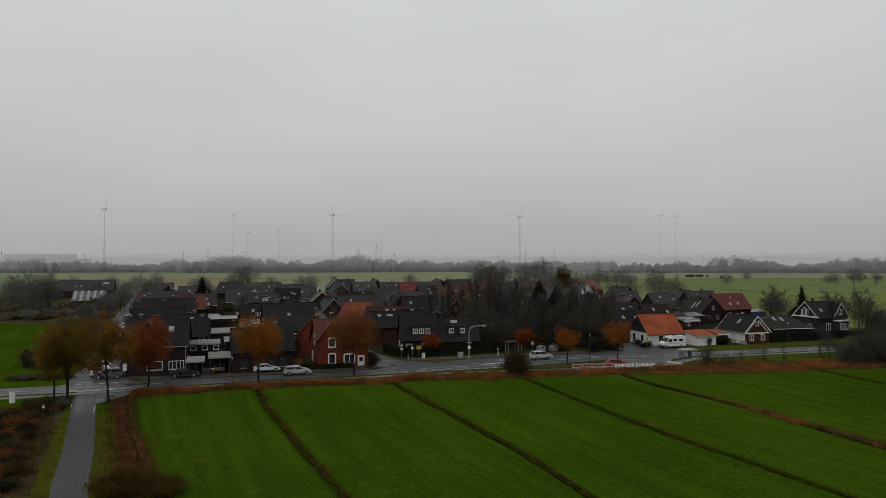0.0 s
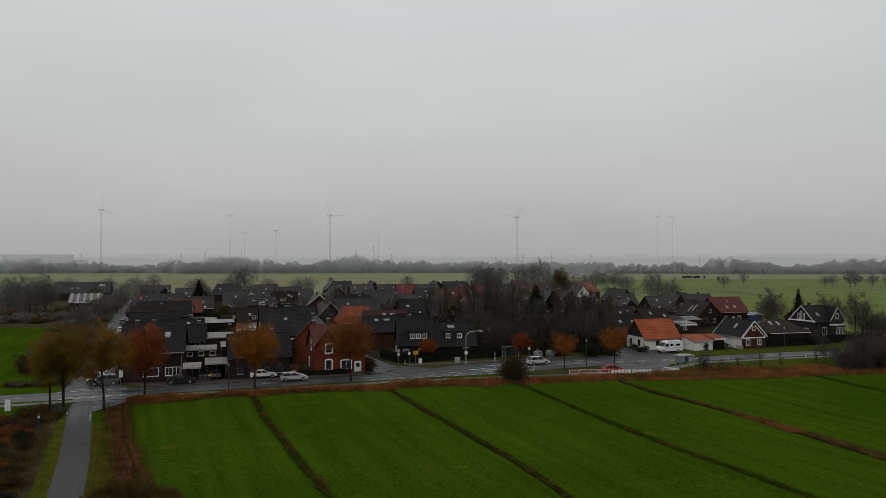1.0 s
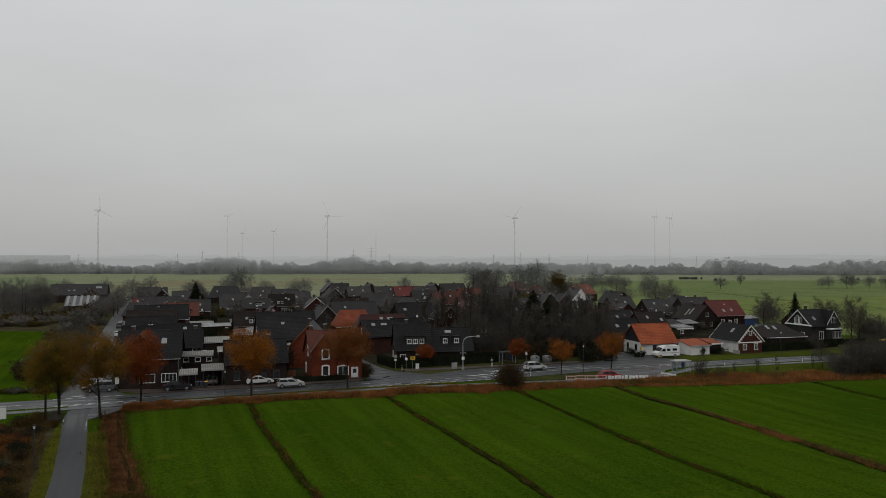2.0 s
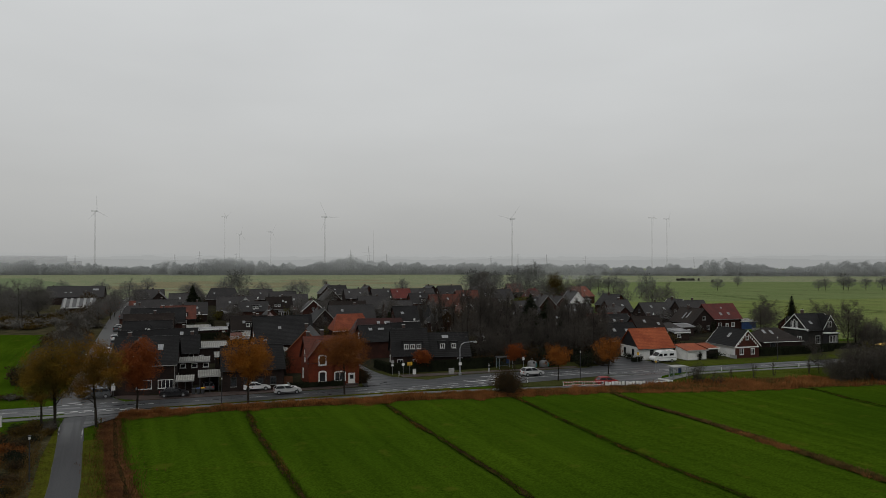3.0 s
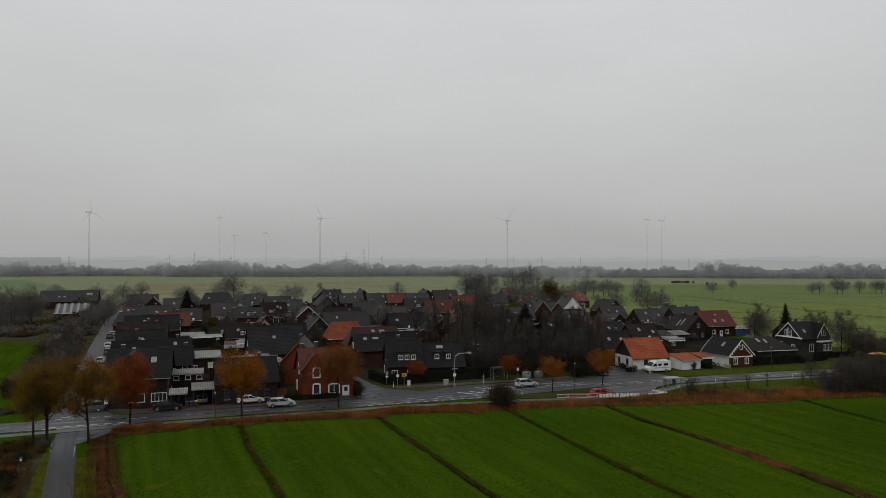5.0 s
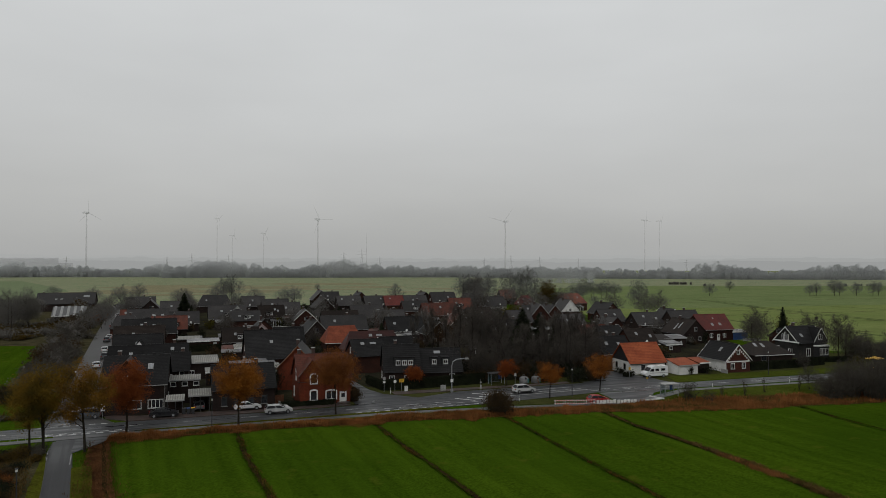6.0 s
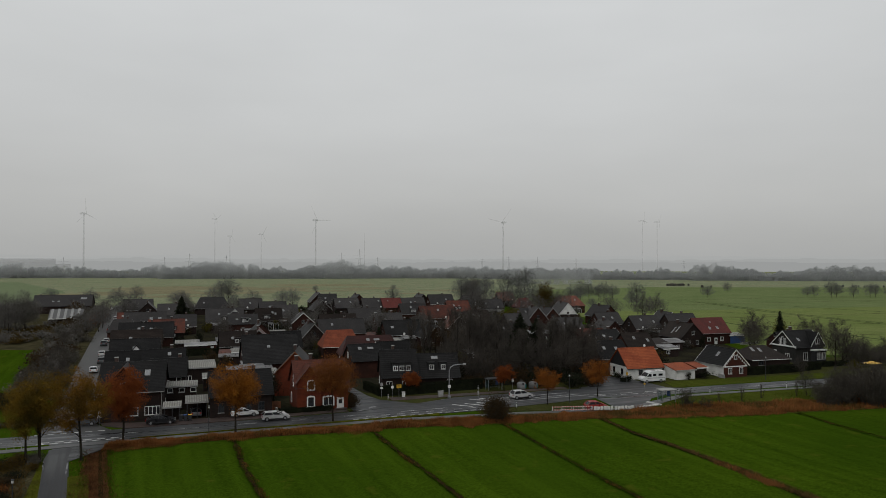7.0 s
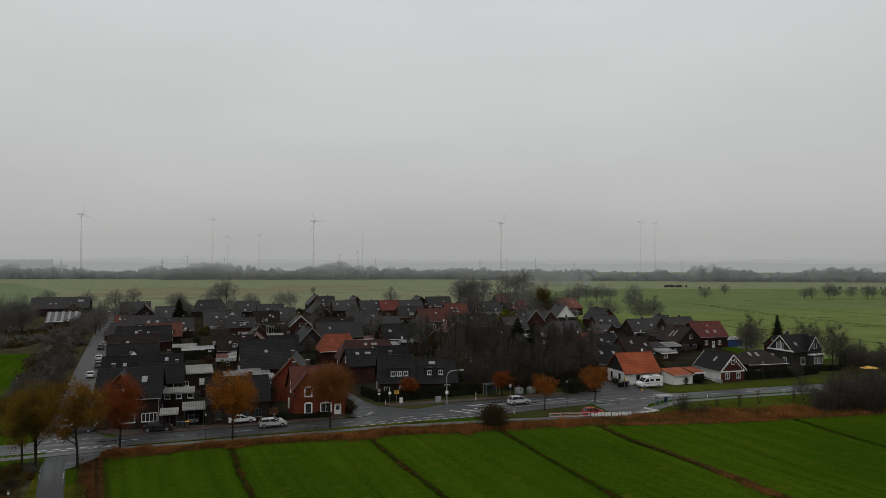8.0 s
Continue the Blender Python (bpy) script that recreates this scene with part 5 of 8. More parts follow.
back(-39.8, 201.0, 8, 8, 3.4, 7.2, sky=SK1)
back(-36.3, 223.0, 9, 8, 3.4, 7.6, turn=GAB + 5, win=GW, verge=M_GREY_TRIM)
back(26.0, 220.0, 9, 8.5, 3.6, 7.8)
back(-130.0, 330.0, 10, 9, 3.6, 8.0, turn=GAB, win=GW)
back(-72.0, 330.0, 12, 9, 3.6, 8.2, sky=SK1)
back(-88.0, 352.0, 11, 9, 3.8, 8.4)
back(-52.0, 345.0, 11, 9, 3.8, 8.2, turn=GAB + 3, win=GW, verge=M_GREY_TRIM)
back(-14.0, 262.0, 10, 9, 3.6, 7.8, sky=SK1)
back(20.0, 275.0, 10, 8.5, 3.6, 7.8, roof=M_ROOF_BROWN)
back(34.0, 262.0, 9, 8.5, 3.6, 7.6)
back(62.0, 236.0, 9, 8.5, 3.6, 7.4, turn=GAB, win=GW, wall=M_BRICK_MID)
back(50.0, 246.0, 10, 8.5, 3.4, 7.4, sky=SK1)
house(-190.5, 372, R, 27, 15, 4.0, 9.2, M_ROOF_GREY, M_BRICK_DARK, "large dark-roofed farm barn", [("f", 2, 1, 1.4, 1.2, 2)], skylights=[("f", -4.5, 0.6, 1.0, 0.8), ("f", -2, 0.6, 1.0, 0.8), ("f", 9.5, 0.35, 2.8, 1.4)], name="barn", chimneys=[(-11, 0.5, 10)])
striped = shed(-154.2, 303.0, R + 3, 12.4, 8, 2.8, 6.2, M_STRIPED, M_BRICK_DARK, "open farm shed with a pale striped corrugated roof", name="barn", category="barn")
for k in range(5):                # clear sheets between the grey ones
    u = -5.9 + 2.55 * k
    part("roof_sheet", Geo().prism([(-4.32, 2.93), (4.2, 6.57), (4.2, 6.59), (-4.32, 2.95)], "x", u, u + 1.0), M_CLEARSHEET, striped, "pale clear sheet")

YARD = random.Random(31)
for k in range(26):
    v = YARD.uniform(185, 360)
    shed(YARD.uniform(-0.3 * v - 10, 0.1 * v + 45), v, R + YARD.uniform(-6, 6), YARD.uniform(3, 7), YARD.uniform(2.5, 4.5), 2.2, YARD.uniform(2.4, 3.0), (M_FLATROOF, M_CORRUGATED, M_ROOF_BROWN, M_ROOF_RUST)[k % 4], (M_BRICK_DARK, M_BRICK_MID, M_WOOD)[k % 3],
         "small garden shed behind the houses", [("f", 0, 0.9, 0.9, 0.9, 1)])
# low annexes, garages and flat roofs in the back yards
for sx, sy, sl, sw, sh, mt in ((-51.4, 158.8, 8, 5, 3.6, M_CORRUGATED), (-59.8, 218.6, 9.6, 5, 3.0, M_FLATROOF), (-40.5, 160.0, 8, 5, 2.8, M_FLATROOF), (-76.7, 270, 9, 6, 3.0, M_FLATROOF), (-11.6, 216, 8, 5, 2.8, M_CORRUGATED),
                               (-17.3, 222, 8, 5, 3.0, M_FLATROOF), (36.3, 236.0, 14, 6, 3.2, M_FLATROOF), (74.5, 212.6, 8, 5, 2.8, M_FLATROOF), (84.3, 240, 10, 6, 2.8, M_FLATROOF), (96.5, 243.0, 8, 5, 3.0, M_FLATROOF),
                               (-72.0, 212.6, 6, 5, 2.8, M_CORRUGATED), (-49.0, 192, 7, 5, 2.8, M_CORRUGATED), (-58, 240, 7, 5, 2.8, M_FLATROOF),
                               (89.6, 246, 6, 4, 2.8, M_WHITE), (71.6, 213.4, 4.5, 3.5, 2.6, M_FLATROOF), (70.7, 201.6, 4.5, 3.5, 2.6, M_FLATROOF), (-67.3, 207, 6, 4, 2.7, M_FLATROOF),
                               (-53.7, 169.4, 6, 4, 2.8, M_CORRUGATED), (-40.2, 164.4, 5, 4, 2.6, M_FLATROOF), (-35.7, 156.4, 5.5, 4, 2.7, M_CORRUGATED), (-6.5, 247, 6, 4, 2.7, M_FLATROOF), (-4.6, 226, 5, 4, 2.6, M_FLATROOF),
                               (-44.0, 150.6, 6, 4, 2.8, M_CORRUGATED)):
    shed(sx, sy, R, sl, sw, sh, sh + 0.35, mt, M_BRICK_DARK, "low flat-roofed annex with a pale edge", [("f", -sl * 0.2, 0.9, 1.3, 1.1, 2), ("f", sl * 0.25, 0.9, 1.1, 1.1, 2)] if sl > 7 else (), name="annex", category="annex")

shed(-71.9, 215.4, R, 5.2, 4.0, 2.6, 2.9, M_FLATROOF, M_BRICK, "orange brick garden house with a pale flat roof", [("f", 0.6, 0.9, 1.0, 1.0, 1)], name="garden_house", category="shed")
gh = shed(-64.9, 210.8, R, 4.4, 4.0, 2.5, 2.8, M_FLATROOF, M_BRICK_RED, "red brick annex with a white door and a pale flat roof", name="annex", category="annex")
part("door", Geo().box(0.7, 1.6, -2.06, -2.0, 0.02, 2.0), M_DOOR_WHITE, gh, "white door")
for sx, sy, sl in ((-55.5, 172.4, 6.0), (-41.3, 172.0, 6.5), (-38.5, 163.2, 6.0)):
    shed(sx, sy, R, sl, 3.2, 2.5, 2.75, M_FLATROOF, M_BRICK_DARK, "low lean-to with grey roofing felt and a white edge", name="annex", category="annex")

# ---------------------------------------------------------------- trees, hedges, reeds


def grow(rng, height, spread, levels, first=0.3, kids=7, up=0.55, twist=0.25, base=0.018):
    """Branches as lists of points with radii: a trunk, limbs and twigs."""
    out, tips = [], []

    def limb(p, d, length, r, level):
        n = 4 if level < 2 else 3
        line, radii = [p], [r]
        q = p.copy()
        for k in range(n):
            d = (d + Vector((rng.gauss(0, twist), rng.gauss(0, twist), rng.gauss(0, twist) + up * 0.12)) * (0.12 if level == 0 else 1)).normalized()
            q = q + d * (length / n)
            line.append(q.copy())
            radii.append(r * (1 - 0.8 * (k + 1) / n))
        out.append((line, radii, level))
        if level >= levels:
            tips.append((line[-1], level))
            tips.append((line[-2], level))
            return
        count = kids + (2 if level == 0 else 0)
        for k in range(count):
            f = first + (1 - first) * (k + rng.random()) / count if level == 0 else 0.25 + 0.75 * (k + rng.random()) / count
            i = min(n - 1, int(f * n))
            s = f * n - i
            at = line[i].lerp(line[i + 1], min(1, s))
            a = rng.uniform(0, 2 * math.pi)
            out_dir = Vector((math.cos(a), math.sin(a), up + rng.uniform(-0.15, 0.35)))
            dd = (out_dir * 0.8 + d * 0.35).normalized()
            reach = (spread * (1.05 - 0.45 * f) if level == 0 else length * rng.uniform(0.38, 0.62))
            limb(at, dd, reach, max(0.012, radii[i] * 0.5), level + 1)
        tips.append((line[-1], level))

    limb(Vector((0, 0, -0.1)), Vector((0, 0, 1)), height * 0.86, height * base, 0)
    return out, tips


def wood_mesh(branches, keep=9):
    g = Geo()
    for line, radii, level in branches:
        if level <= keep:
            g.tube(line, radii, 6 if level == 0 else (4 if level == 1 else 3))
    me = bpy.data.meshes.new("trunk")
    me.from_pydata(g.v, [], g.f)
    me.materials.append(M_BARK)
    return me


def leaf_mesh(rng, spots, material, name="crown", size=0.22, per=8, reach=0.6):
    v, f = [], []
    for p in spots:
        for _ in range(per):
            c = p + Vector((rng.gauss(0, reach), rng.gauss(0, reach), rng.gauss(0, reach * 0.8)))
            a = Vector((rng.gauss(0, 1), rng.gauss(0, 1), rng.gauss(0, 1))).normalized()
            b = a.cross(Vector((rng.gauss(0, 1), rng.gauss(0, 1), rng.gauss(0, 1)))).normalized()
            s = size * rng.uniform(0.6, 1.3)
            n = len(v)
            v += [tuple(c - a * s), tuple(c + b * s * 0.55), tuple(c + a * s), tuple(c - b * s * 0.55)]
            f.append((n, n + 1, n + 2, n + 3))
    me = bpy.data.meshes.new(name)
    me.from_pydata(v, [], f)
    me.materials.append(material)
    return me


def tree(x, y, meshes, label, angle=0.0, size=1.0, category="tree", name="tree", group="trees"):
    t = empty(name, x, y, angle)
    t.matrix_basis = pose(x, y, 0, 0, 0, angle) @ Matrix.Scale(size, 4)
    for nm, me in meshes:
        ob = new(nm, me)
        ob.parent = t
    return tagged(t, label, category, group)


def leafy(seed, height, spread, material, first=0.38, clumps=150, size=0.15, per=34, reach=0.5, kids=6, up=0.6, gap=0.0):
    """Limbs inside an uneven crown of leaf clumps; gap thins it out."""
    rng = random.Random(seed)
    br, tips = grow(rng, height * 0.93, spread * 0.86, 2, first, kids, up)
    spots = []
    mid, rz = height * (0.5 + first / 2), height * (0.5 - first / 2)
    off = Vector((seed * 3.7, 0, 0))
    while len(spots) < clumps:
        d = Vector((rng.gauss(0, 1), rng.gauss(0, 1), rng.gauss(0, 1))).normalized()
        r = rng.random() ** 0.45
        bulge = 0.93 + 0.42 * noise.noise(d * 1.7 + off) + 0.16 * noise.noise(d * 4.3 + off)
        if noise.noise(d * 2.6 + off * 2) < -0.25 - 0.3 * (1 - gap) and rng.random() < 0.8:
            continue
        if gap and rng.random() < gap * 0.5 * (1 - r):
            continue
        low = 1.0 if d.z > 0 else 0.72
        spots.append(Vector((d.x * spread * r * bulge, d.y * spread * r * bulge, mid + d.z * rz * r * bulge * low)))
    spots += [q for q, l in tips if l == 2 and q.z > height * first][:60]
    return [("trunk", wood_mesh(br)), ("crown", leaf_mesh(rng, spots, material, size=size * 0.8, per=int(per * 1.6), reach=reach * 0.84))]


def blade(g, p, q, rng, half):
    o = (q - p).cross(Vector((rng.gauss(0, 1), rng.gauss(0, 1), rng.gauss(0, 1)))).normalized() * half
    g.add([p - o, p + o, q], [(0, 1, 2)])


def upright(seed, h, sp):
    """A tree drawn up among others: long rising limbs, twigs thin enough to look through."""
    rng = random.Random(seed)
    br, tips = grow(rng, h, sp, 3, 0.24, 8, 1.5, 0.16, 0.017)
    g = Geo()
    for line, radii, level in br:
        if level == 2:
            g.tube(line[::2] if len(line) > 3 else line[:1] + line[-1:], 0.024, 3)
        elif level == 3:
            blade(g, line[0], line[-1], rng, 0.02)
            for _ in range(2):
                q = line[0].lerp(line[-1], rng.random())
                blade(g, q, q + Vector((rng.gauss(0, 0.3), rng.gauss(0, 0.3), rng.uniform(0.3, 1.0))), rng, 0.017)
    tw = bpy.data.meshes.new("twig_crown")
    tw.from_pydata(g.v, [], g.f)
    tw.materials.append(M_TWIG)
    return [("trunk", wood_mesh(br, 1)), ("twig_crown", tw)]


UPRIGHT_THIN = upright(64, 10.5, 2.2)
LAB_O = "roadside oak with orange autumn leaves and dark trunk"
tree(-51.9, 96.4, leafy(11, 13.0, 3.6, M_LEAF_UMBER, 0.3, 170, 0.112, 52, 0.6, gap=0.45), "tall tree with thinning ochre autumn leaves", 20)
tree(-53.6, 96.0, leafy(12, 11.2, 3.2, M_LEAF_UMBER, 0.3, 120, 0.112, 46, 0.6, gap=0.6), "leaning tree with thinning ochre autumn leaves", 140)
tree(-52.6, 97.6, UPRIGHT_THIN, "slender bare tree stem between two larger trees", 200)
tree(-46.9, 97.6, leafy(13, 12.9, 4.0, M_LEAF_OLIVE, 0.27, 215, 0.114, 58, 0.5, gap=0.35), "slim roadside tree with golden-brown autumn leaves", 80)
tree(-45.3, 107.0, leafy(14, 11.8, 3.7, M_LEAF_RUST, 0.2, 190, 0.112, 60), "roadside tree with rust-red autumn leaves", 10)
tree(-29.8, 112.3, leafy(15, 11.2, 4.3, M_LEAF_ORANGE, 0.28, 200, 0.112, 64), LAB_O, 200)
tree(-15.4, 120.4, leafy(16, 11.4, 5.2, M_LEAF_RUSSET, 0.28, 260, 0.112, 54, gap=0.5), "roadside tree with thin rust-brown leaves and forked limbs", 60)
tree(17.0, 146.6, leafy(17, 5.9, 2.1, M_LEAF_RUST, 0.26, 80, 0.098, 48, 0.32), "small tree with russet leaves beside the shelter", 0)
tree(23.7, 132.9, leafy(18, 7.2, 2.8, M_LEAF_BRONZE, 0.34, 80, 0.098, 48, 0.36), "young verge tree with orange leaves", 0)
tree(35.3, 141.0, leafy(19, 7.9, 3.3, M_LEAF_BRONZE, 0.32, 90, 0.098, 44, 0.4, gap=0.4), "young verge tree with orange leaves", 120)
tree(-2.4, 143.9, leafy(20, 5.0, 2.1, M_LEAF_RUST, 0.21, 80, 0.098, 48, 0.32), "small rust-red garden tree behind the hedge", 0)

# bare trees: four habits, set many times
def habits(twig, fuzz, half, sprays):
    out = []
    for s, (h, sp, up) in enumerate(((11.0, 4.6, 0.55), (12.0, 4.4, 0.7), (9.0, 4.4, 0.45), (10.0, 5.0, 0.5))):
        rng = random.Random(40 + s)
        br, tips = grow(rng, h, sp, 3, 0.16, 7, up, 0.22, 0.015)
        bark = wood_mesh(br, 1)
        g = Geo()
        for line, radii, level in br:
            if level == 2:
                g.tube(line[::2] if len(line) > 3 else line[:1] + line[-1:], 0.022, 3)
            elif level == 3:
                blade(g, line[0], line[-1], rng, 0.018)
        for p, l in tips:         # sprays of the finest twigs
            for _ in range(sprays):
                d = Vector((rng.gauss(0, 1), rng.gauss(0, 1), rng.gauss(0.5, 0.8))).normalized() * rng.uniform(0.5, 1.1)
                blade(g, p, p + d, rng, 0.014)
        off = Vector((s * 5.3, 0, 0))
        count = 0
        while count < fuzz:       # the soft round outline of finest shoots
            d = Vector((rng.gauss(0, 1), rng.gauss(0, 1), rng.gauss(0, 1))).normalized()
            q = rng.random() ** 0.42 * (0.94 + 0.4 * noise.noise(d * 1.9 + off))
            if noise.noise(d * 3.1 + off * 2) < -0.3 and rng.random() < 0.7:
                continue
            c = Vector((d.x * sp * q * 1.15, d.y * sp * q * 1.15, h * 0.56 + d.z * h * 0.42 * q))
            w = (Vector((d.x, d.y, 0.7)) + Vector((rng.gauss(0, 0.6), rng.gauss(0, 0.6), rng.gauss(0, 0.5)))).normalized() * rng.uniform(0.4, 1.0)
            blade(g, c, c + w, rng, half)
            count += 1
        tw = bpy.data.meshes.new("twig_crown")
        tw.from_pydata(g.v, [], g.f)
        tw.materials.append(twig)
        out.append([("trunk", bark), ("twig_crown", tw)])
    return out


UPRIGHT = [upright(61, 13.0, 3.4), upright(62, 12.0, 3.8), upright(63, 10.5, 3.2)]
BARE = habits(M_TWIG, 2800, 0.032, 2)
# MID and GREY repeat BARE with the twig colour lightened for haze
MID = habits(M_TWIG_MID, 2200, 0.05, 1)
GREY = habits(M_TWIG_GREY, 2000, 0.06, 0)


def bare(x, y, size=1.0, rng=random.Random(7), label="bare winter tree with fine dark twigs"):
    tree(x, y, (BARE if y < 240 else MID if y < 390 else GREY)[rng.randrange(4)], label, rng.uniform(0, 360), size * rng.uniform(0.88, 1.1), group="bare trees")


rng = random.Random(5)
for k in range(36):               # grove in the middle of the village
    u, w = rng.uniform(0, 1), rng.uniform(0, 1)
    px, py = 9 + 31 * u + 6 * w, 155 + 8 * u + 22 * w + 4 * rng.random()
    tree(px, py, UPRIGHT[k % 3], "tall bare tree with upright limbs and dark twigs", rng.uniform(0, 360), rng.uniform(0.6, 1.05), group="bare trees")
for k, (px, py, ps) in enumerate(((-2.5, 166, 1.05), (1.5, 170, 1.15), (4.5, 164, 1.2), (8, 169, 1.2), (11, 165, 1.25), (14, 171, 1.2), (7, 177, 1.15), (17.5, 167, 1.15), (0, 178, 1.0), (12, 180, 1.1), (33, 172, 1.05), (37, 178, 1.0))):
    tree(px, py, UPRIGHT[k % 3], "tall bare tree with upright limbs and dark twigs", 77 * k, ps, group="bare trees")
for k, (px, py, ph, psp) in enumerate(((2.8, 172.5, 14.2, 3.6), (7.4, 173.6, 13.4, 3.4), (5.2, 181, 12.5, 3.2))):
    tree(px, py, leafy(70 + k, ph, psp, M_LEAF_BROWN, 0.4, 60, 0.09, 26, 0.7, gap=0.9), "tall tree with a few last brown leaves", 40 * k)
for px, py, ps in ((12, 153.5, 0.8), (8, 157, 1.0), (17, 154.5, 0.9), (22, 156, 1.0), (28, 158, 0.9), (33, 160, 0.95), (38, 165, 0.9), (41, 174, 0.8), (16, 200, 1.2), (24, 205, 1.1), (12, 215, 1.1)):
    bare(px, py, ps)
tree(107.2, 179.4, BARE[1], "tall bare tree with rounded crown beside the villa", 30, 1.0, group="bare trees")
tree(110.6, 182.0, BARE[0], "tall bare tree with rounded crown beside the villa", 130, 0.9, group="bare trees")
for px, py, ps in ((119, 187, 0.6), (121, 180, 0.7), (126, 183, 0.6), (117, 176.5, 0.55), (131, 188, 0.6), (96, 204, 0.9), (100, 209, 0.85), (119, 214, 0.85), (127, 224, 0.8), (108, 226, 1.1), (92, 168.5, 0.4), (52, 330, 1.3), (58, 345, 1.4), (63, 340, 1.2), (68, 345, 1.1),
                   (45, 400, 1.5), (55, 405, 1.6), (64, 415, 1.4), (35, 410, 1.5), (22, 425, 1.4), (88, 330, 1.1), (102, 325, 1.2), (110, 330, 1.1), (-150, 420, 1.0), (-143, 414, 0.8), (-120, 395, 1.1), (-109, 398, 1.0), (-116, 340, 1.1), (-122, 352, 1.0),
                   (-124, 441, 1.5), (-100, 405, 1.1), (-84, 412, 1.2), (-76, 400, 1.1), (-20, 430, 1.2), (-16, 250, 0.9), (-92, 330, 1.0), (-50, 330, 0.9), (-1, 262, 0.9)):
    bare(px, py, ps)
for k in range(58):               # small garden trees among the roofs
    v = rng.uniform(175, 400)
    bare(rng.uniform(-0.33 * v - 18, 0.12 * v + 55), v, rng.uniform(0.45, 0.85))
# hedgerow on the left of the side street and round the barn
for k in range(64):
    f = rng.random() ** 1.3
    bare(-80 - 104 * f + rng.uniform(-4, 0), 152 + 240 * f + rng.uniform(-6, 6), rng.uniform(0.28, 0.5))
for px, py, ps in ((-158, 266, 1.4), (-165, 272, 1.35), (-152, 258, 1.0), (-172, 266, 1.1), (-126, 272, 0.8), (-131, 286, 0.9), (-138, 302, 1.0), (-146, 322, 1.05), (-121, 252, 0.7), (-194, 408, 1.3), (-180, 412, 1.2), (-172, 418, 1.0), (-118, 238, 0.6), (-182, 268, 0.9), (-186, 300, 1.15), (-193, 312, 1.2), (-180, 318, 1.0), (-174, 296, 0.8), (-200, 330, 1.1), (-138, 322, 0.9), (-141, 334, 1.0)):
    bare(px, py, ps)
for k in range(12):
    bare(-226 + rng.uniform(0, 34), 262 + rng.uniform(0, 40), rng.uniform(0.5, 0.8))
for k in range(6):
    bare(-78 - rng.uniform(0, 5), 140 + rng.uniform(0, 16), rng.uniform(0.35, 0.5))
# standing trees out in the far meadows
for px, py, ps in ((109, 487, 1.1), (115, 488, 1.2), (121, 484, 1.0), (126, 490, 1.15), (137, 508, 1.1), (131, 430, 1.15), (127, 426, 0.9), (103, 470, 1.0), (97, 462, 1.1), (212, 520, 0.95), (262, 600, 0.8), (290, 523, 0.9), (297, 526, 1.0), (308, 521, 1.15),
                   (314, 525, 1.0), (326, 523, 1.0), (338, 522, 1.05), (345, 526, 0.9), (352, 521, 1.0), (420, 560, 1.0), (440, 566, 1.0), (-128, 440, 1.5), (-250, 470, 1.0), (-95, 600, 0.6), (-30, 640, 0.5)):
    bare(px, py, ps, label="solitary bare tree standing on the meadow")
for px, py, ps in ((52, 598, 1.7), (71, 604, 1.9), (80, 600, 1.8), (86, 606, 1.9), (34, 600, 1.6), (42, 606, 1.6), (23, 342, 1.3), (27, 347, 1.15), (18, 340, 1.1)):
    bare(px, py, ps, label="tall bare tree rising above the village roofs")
tree(28.4, 427, leafy(24, 16.8, 6.6, M_LEAF_PALE, 0.12, 270, 0.23, 60, 0.85, gap=0.2), "large round dark tree behind the village roofs", 50)
tree(-151.5, 268, leafy(25, 15.5, 5.0, M_LEAF_PALE, 0.12, 180, 0.2, 44, 0.9, gap=0.4), "tall tree with dull brown leaves beside the farm", 80)
tree(-160.5, 277, leafy(26, 12.5, 4.6, M_LEAF_PALE, 0.12, 150, 0.2, 44, 0.9, gap=0.4), "tall tree with dull brown leaves beside the farm", 200)
tree(36.2, 284, leafy(27, 8.2, 3.4, M_LEAF_YELLOWGREEN, 0.15, 120, 0.16, 44, 0.6, gap=0.3), "rounded garden tree with ochre-green leaves", 20)
tree(58.5, 340, leafy(21, 17.8, 4.6, M_LEAF_TAN, 0.16, 200, 0.17, 46, 0.75, gap=0.5), "tall copper-brown tree behind the houses", 30)


BUSHES = {}


def bush_meshes(material, seed, w, h, n, leaf, twigs):
    rng = random.Random(seed)
    g = Geo()
    spots, thin = [], min(1.0, h / 4)
    for k in range(twigs):
        a, lean = rng.uniform(0, 2 * math.pi), rng.random() ** 0.6
        tip = Vector((math.cos(a) * w / 2 * lean, math.sin(a) * w / 2 * lean, h * (1.02 - 0.55 * lean * lean) * rng.uniform(0.75, 1.05)))
        mid = tip * 0.5 + Vector((rng.gauss(0, 0.15), rng.gauss(0, 0.15), h * 0.08))
        mid += Vector((tip.x, tip.y, 0)) * 0.16
        g.tube([(tip.x * 0.5, tip.y * 0.5, -0.05), mid, tip], [0.05 * thin, 0.03 * thin, 0.014 * thin], 3)
        spots += [mid.lerp(tip, rng.random()) if rng.random() < 0.8 else mid * rng.random() for _ in range(max(1, n // twigs // 3))]
        for _ in range(5):
            q = mid.lerp(tip, rng.random())
            blade(g, q, q + Vector((rng.gauss(0, 0.4), rng.gauss(0, 0.4), rng.uniform(0.1, 0.7) * min(1, h / 2.5))), rng, 0.022 * thin)
    me = bpy.data.meshes.new("woody_base")
    me.from_pydata(g.v, [], g.f)
    me.materials.append(M_SHRUB_TWIG)
    return me, leaf_mesh(rng, spots, material, "foliage", leaf, 3, min(w, h) * 0.17)


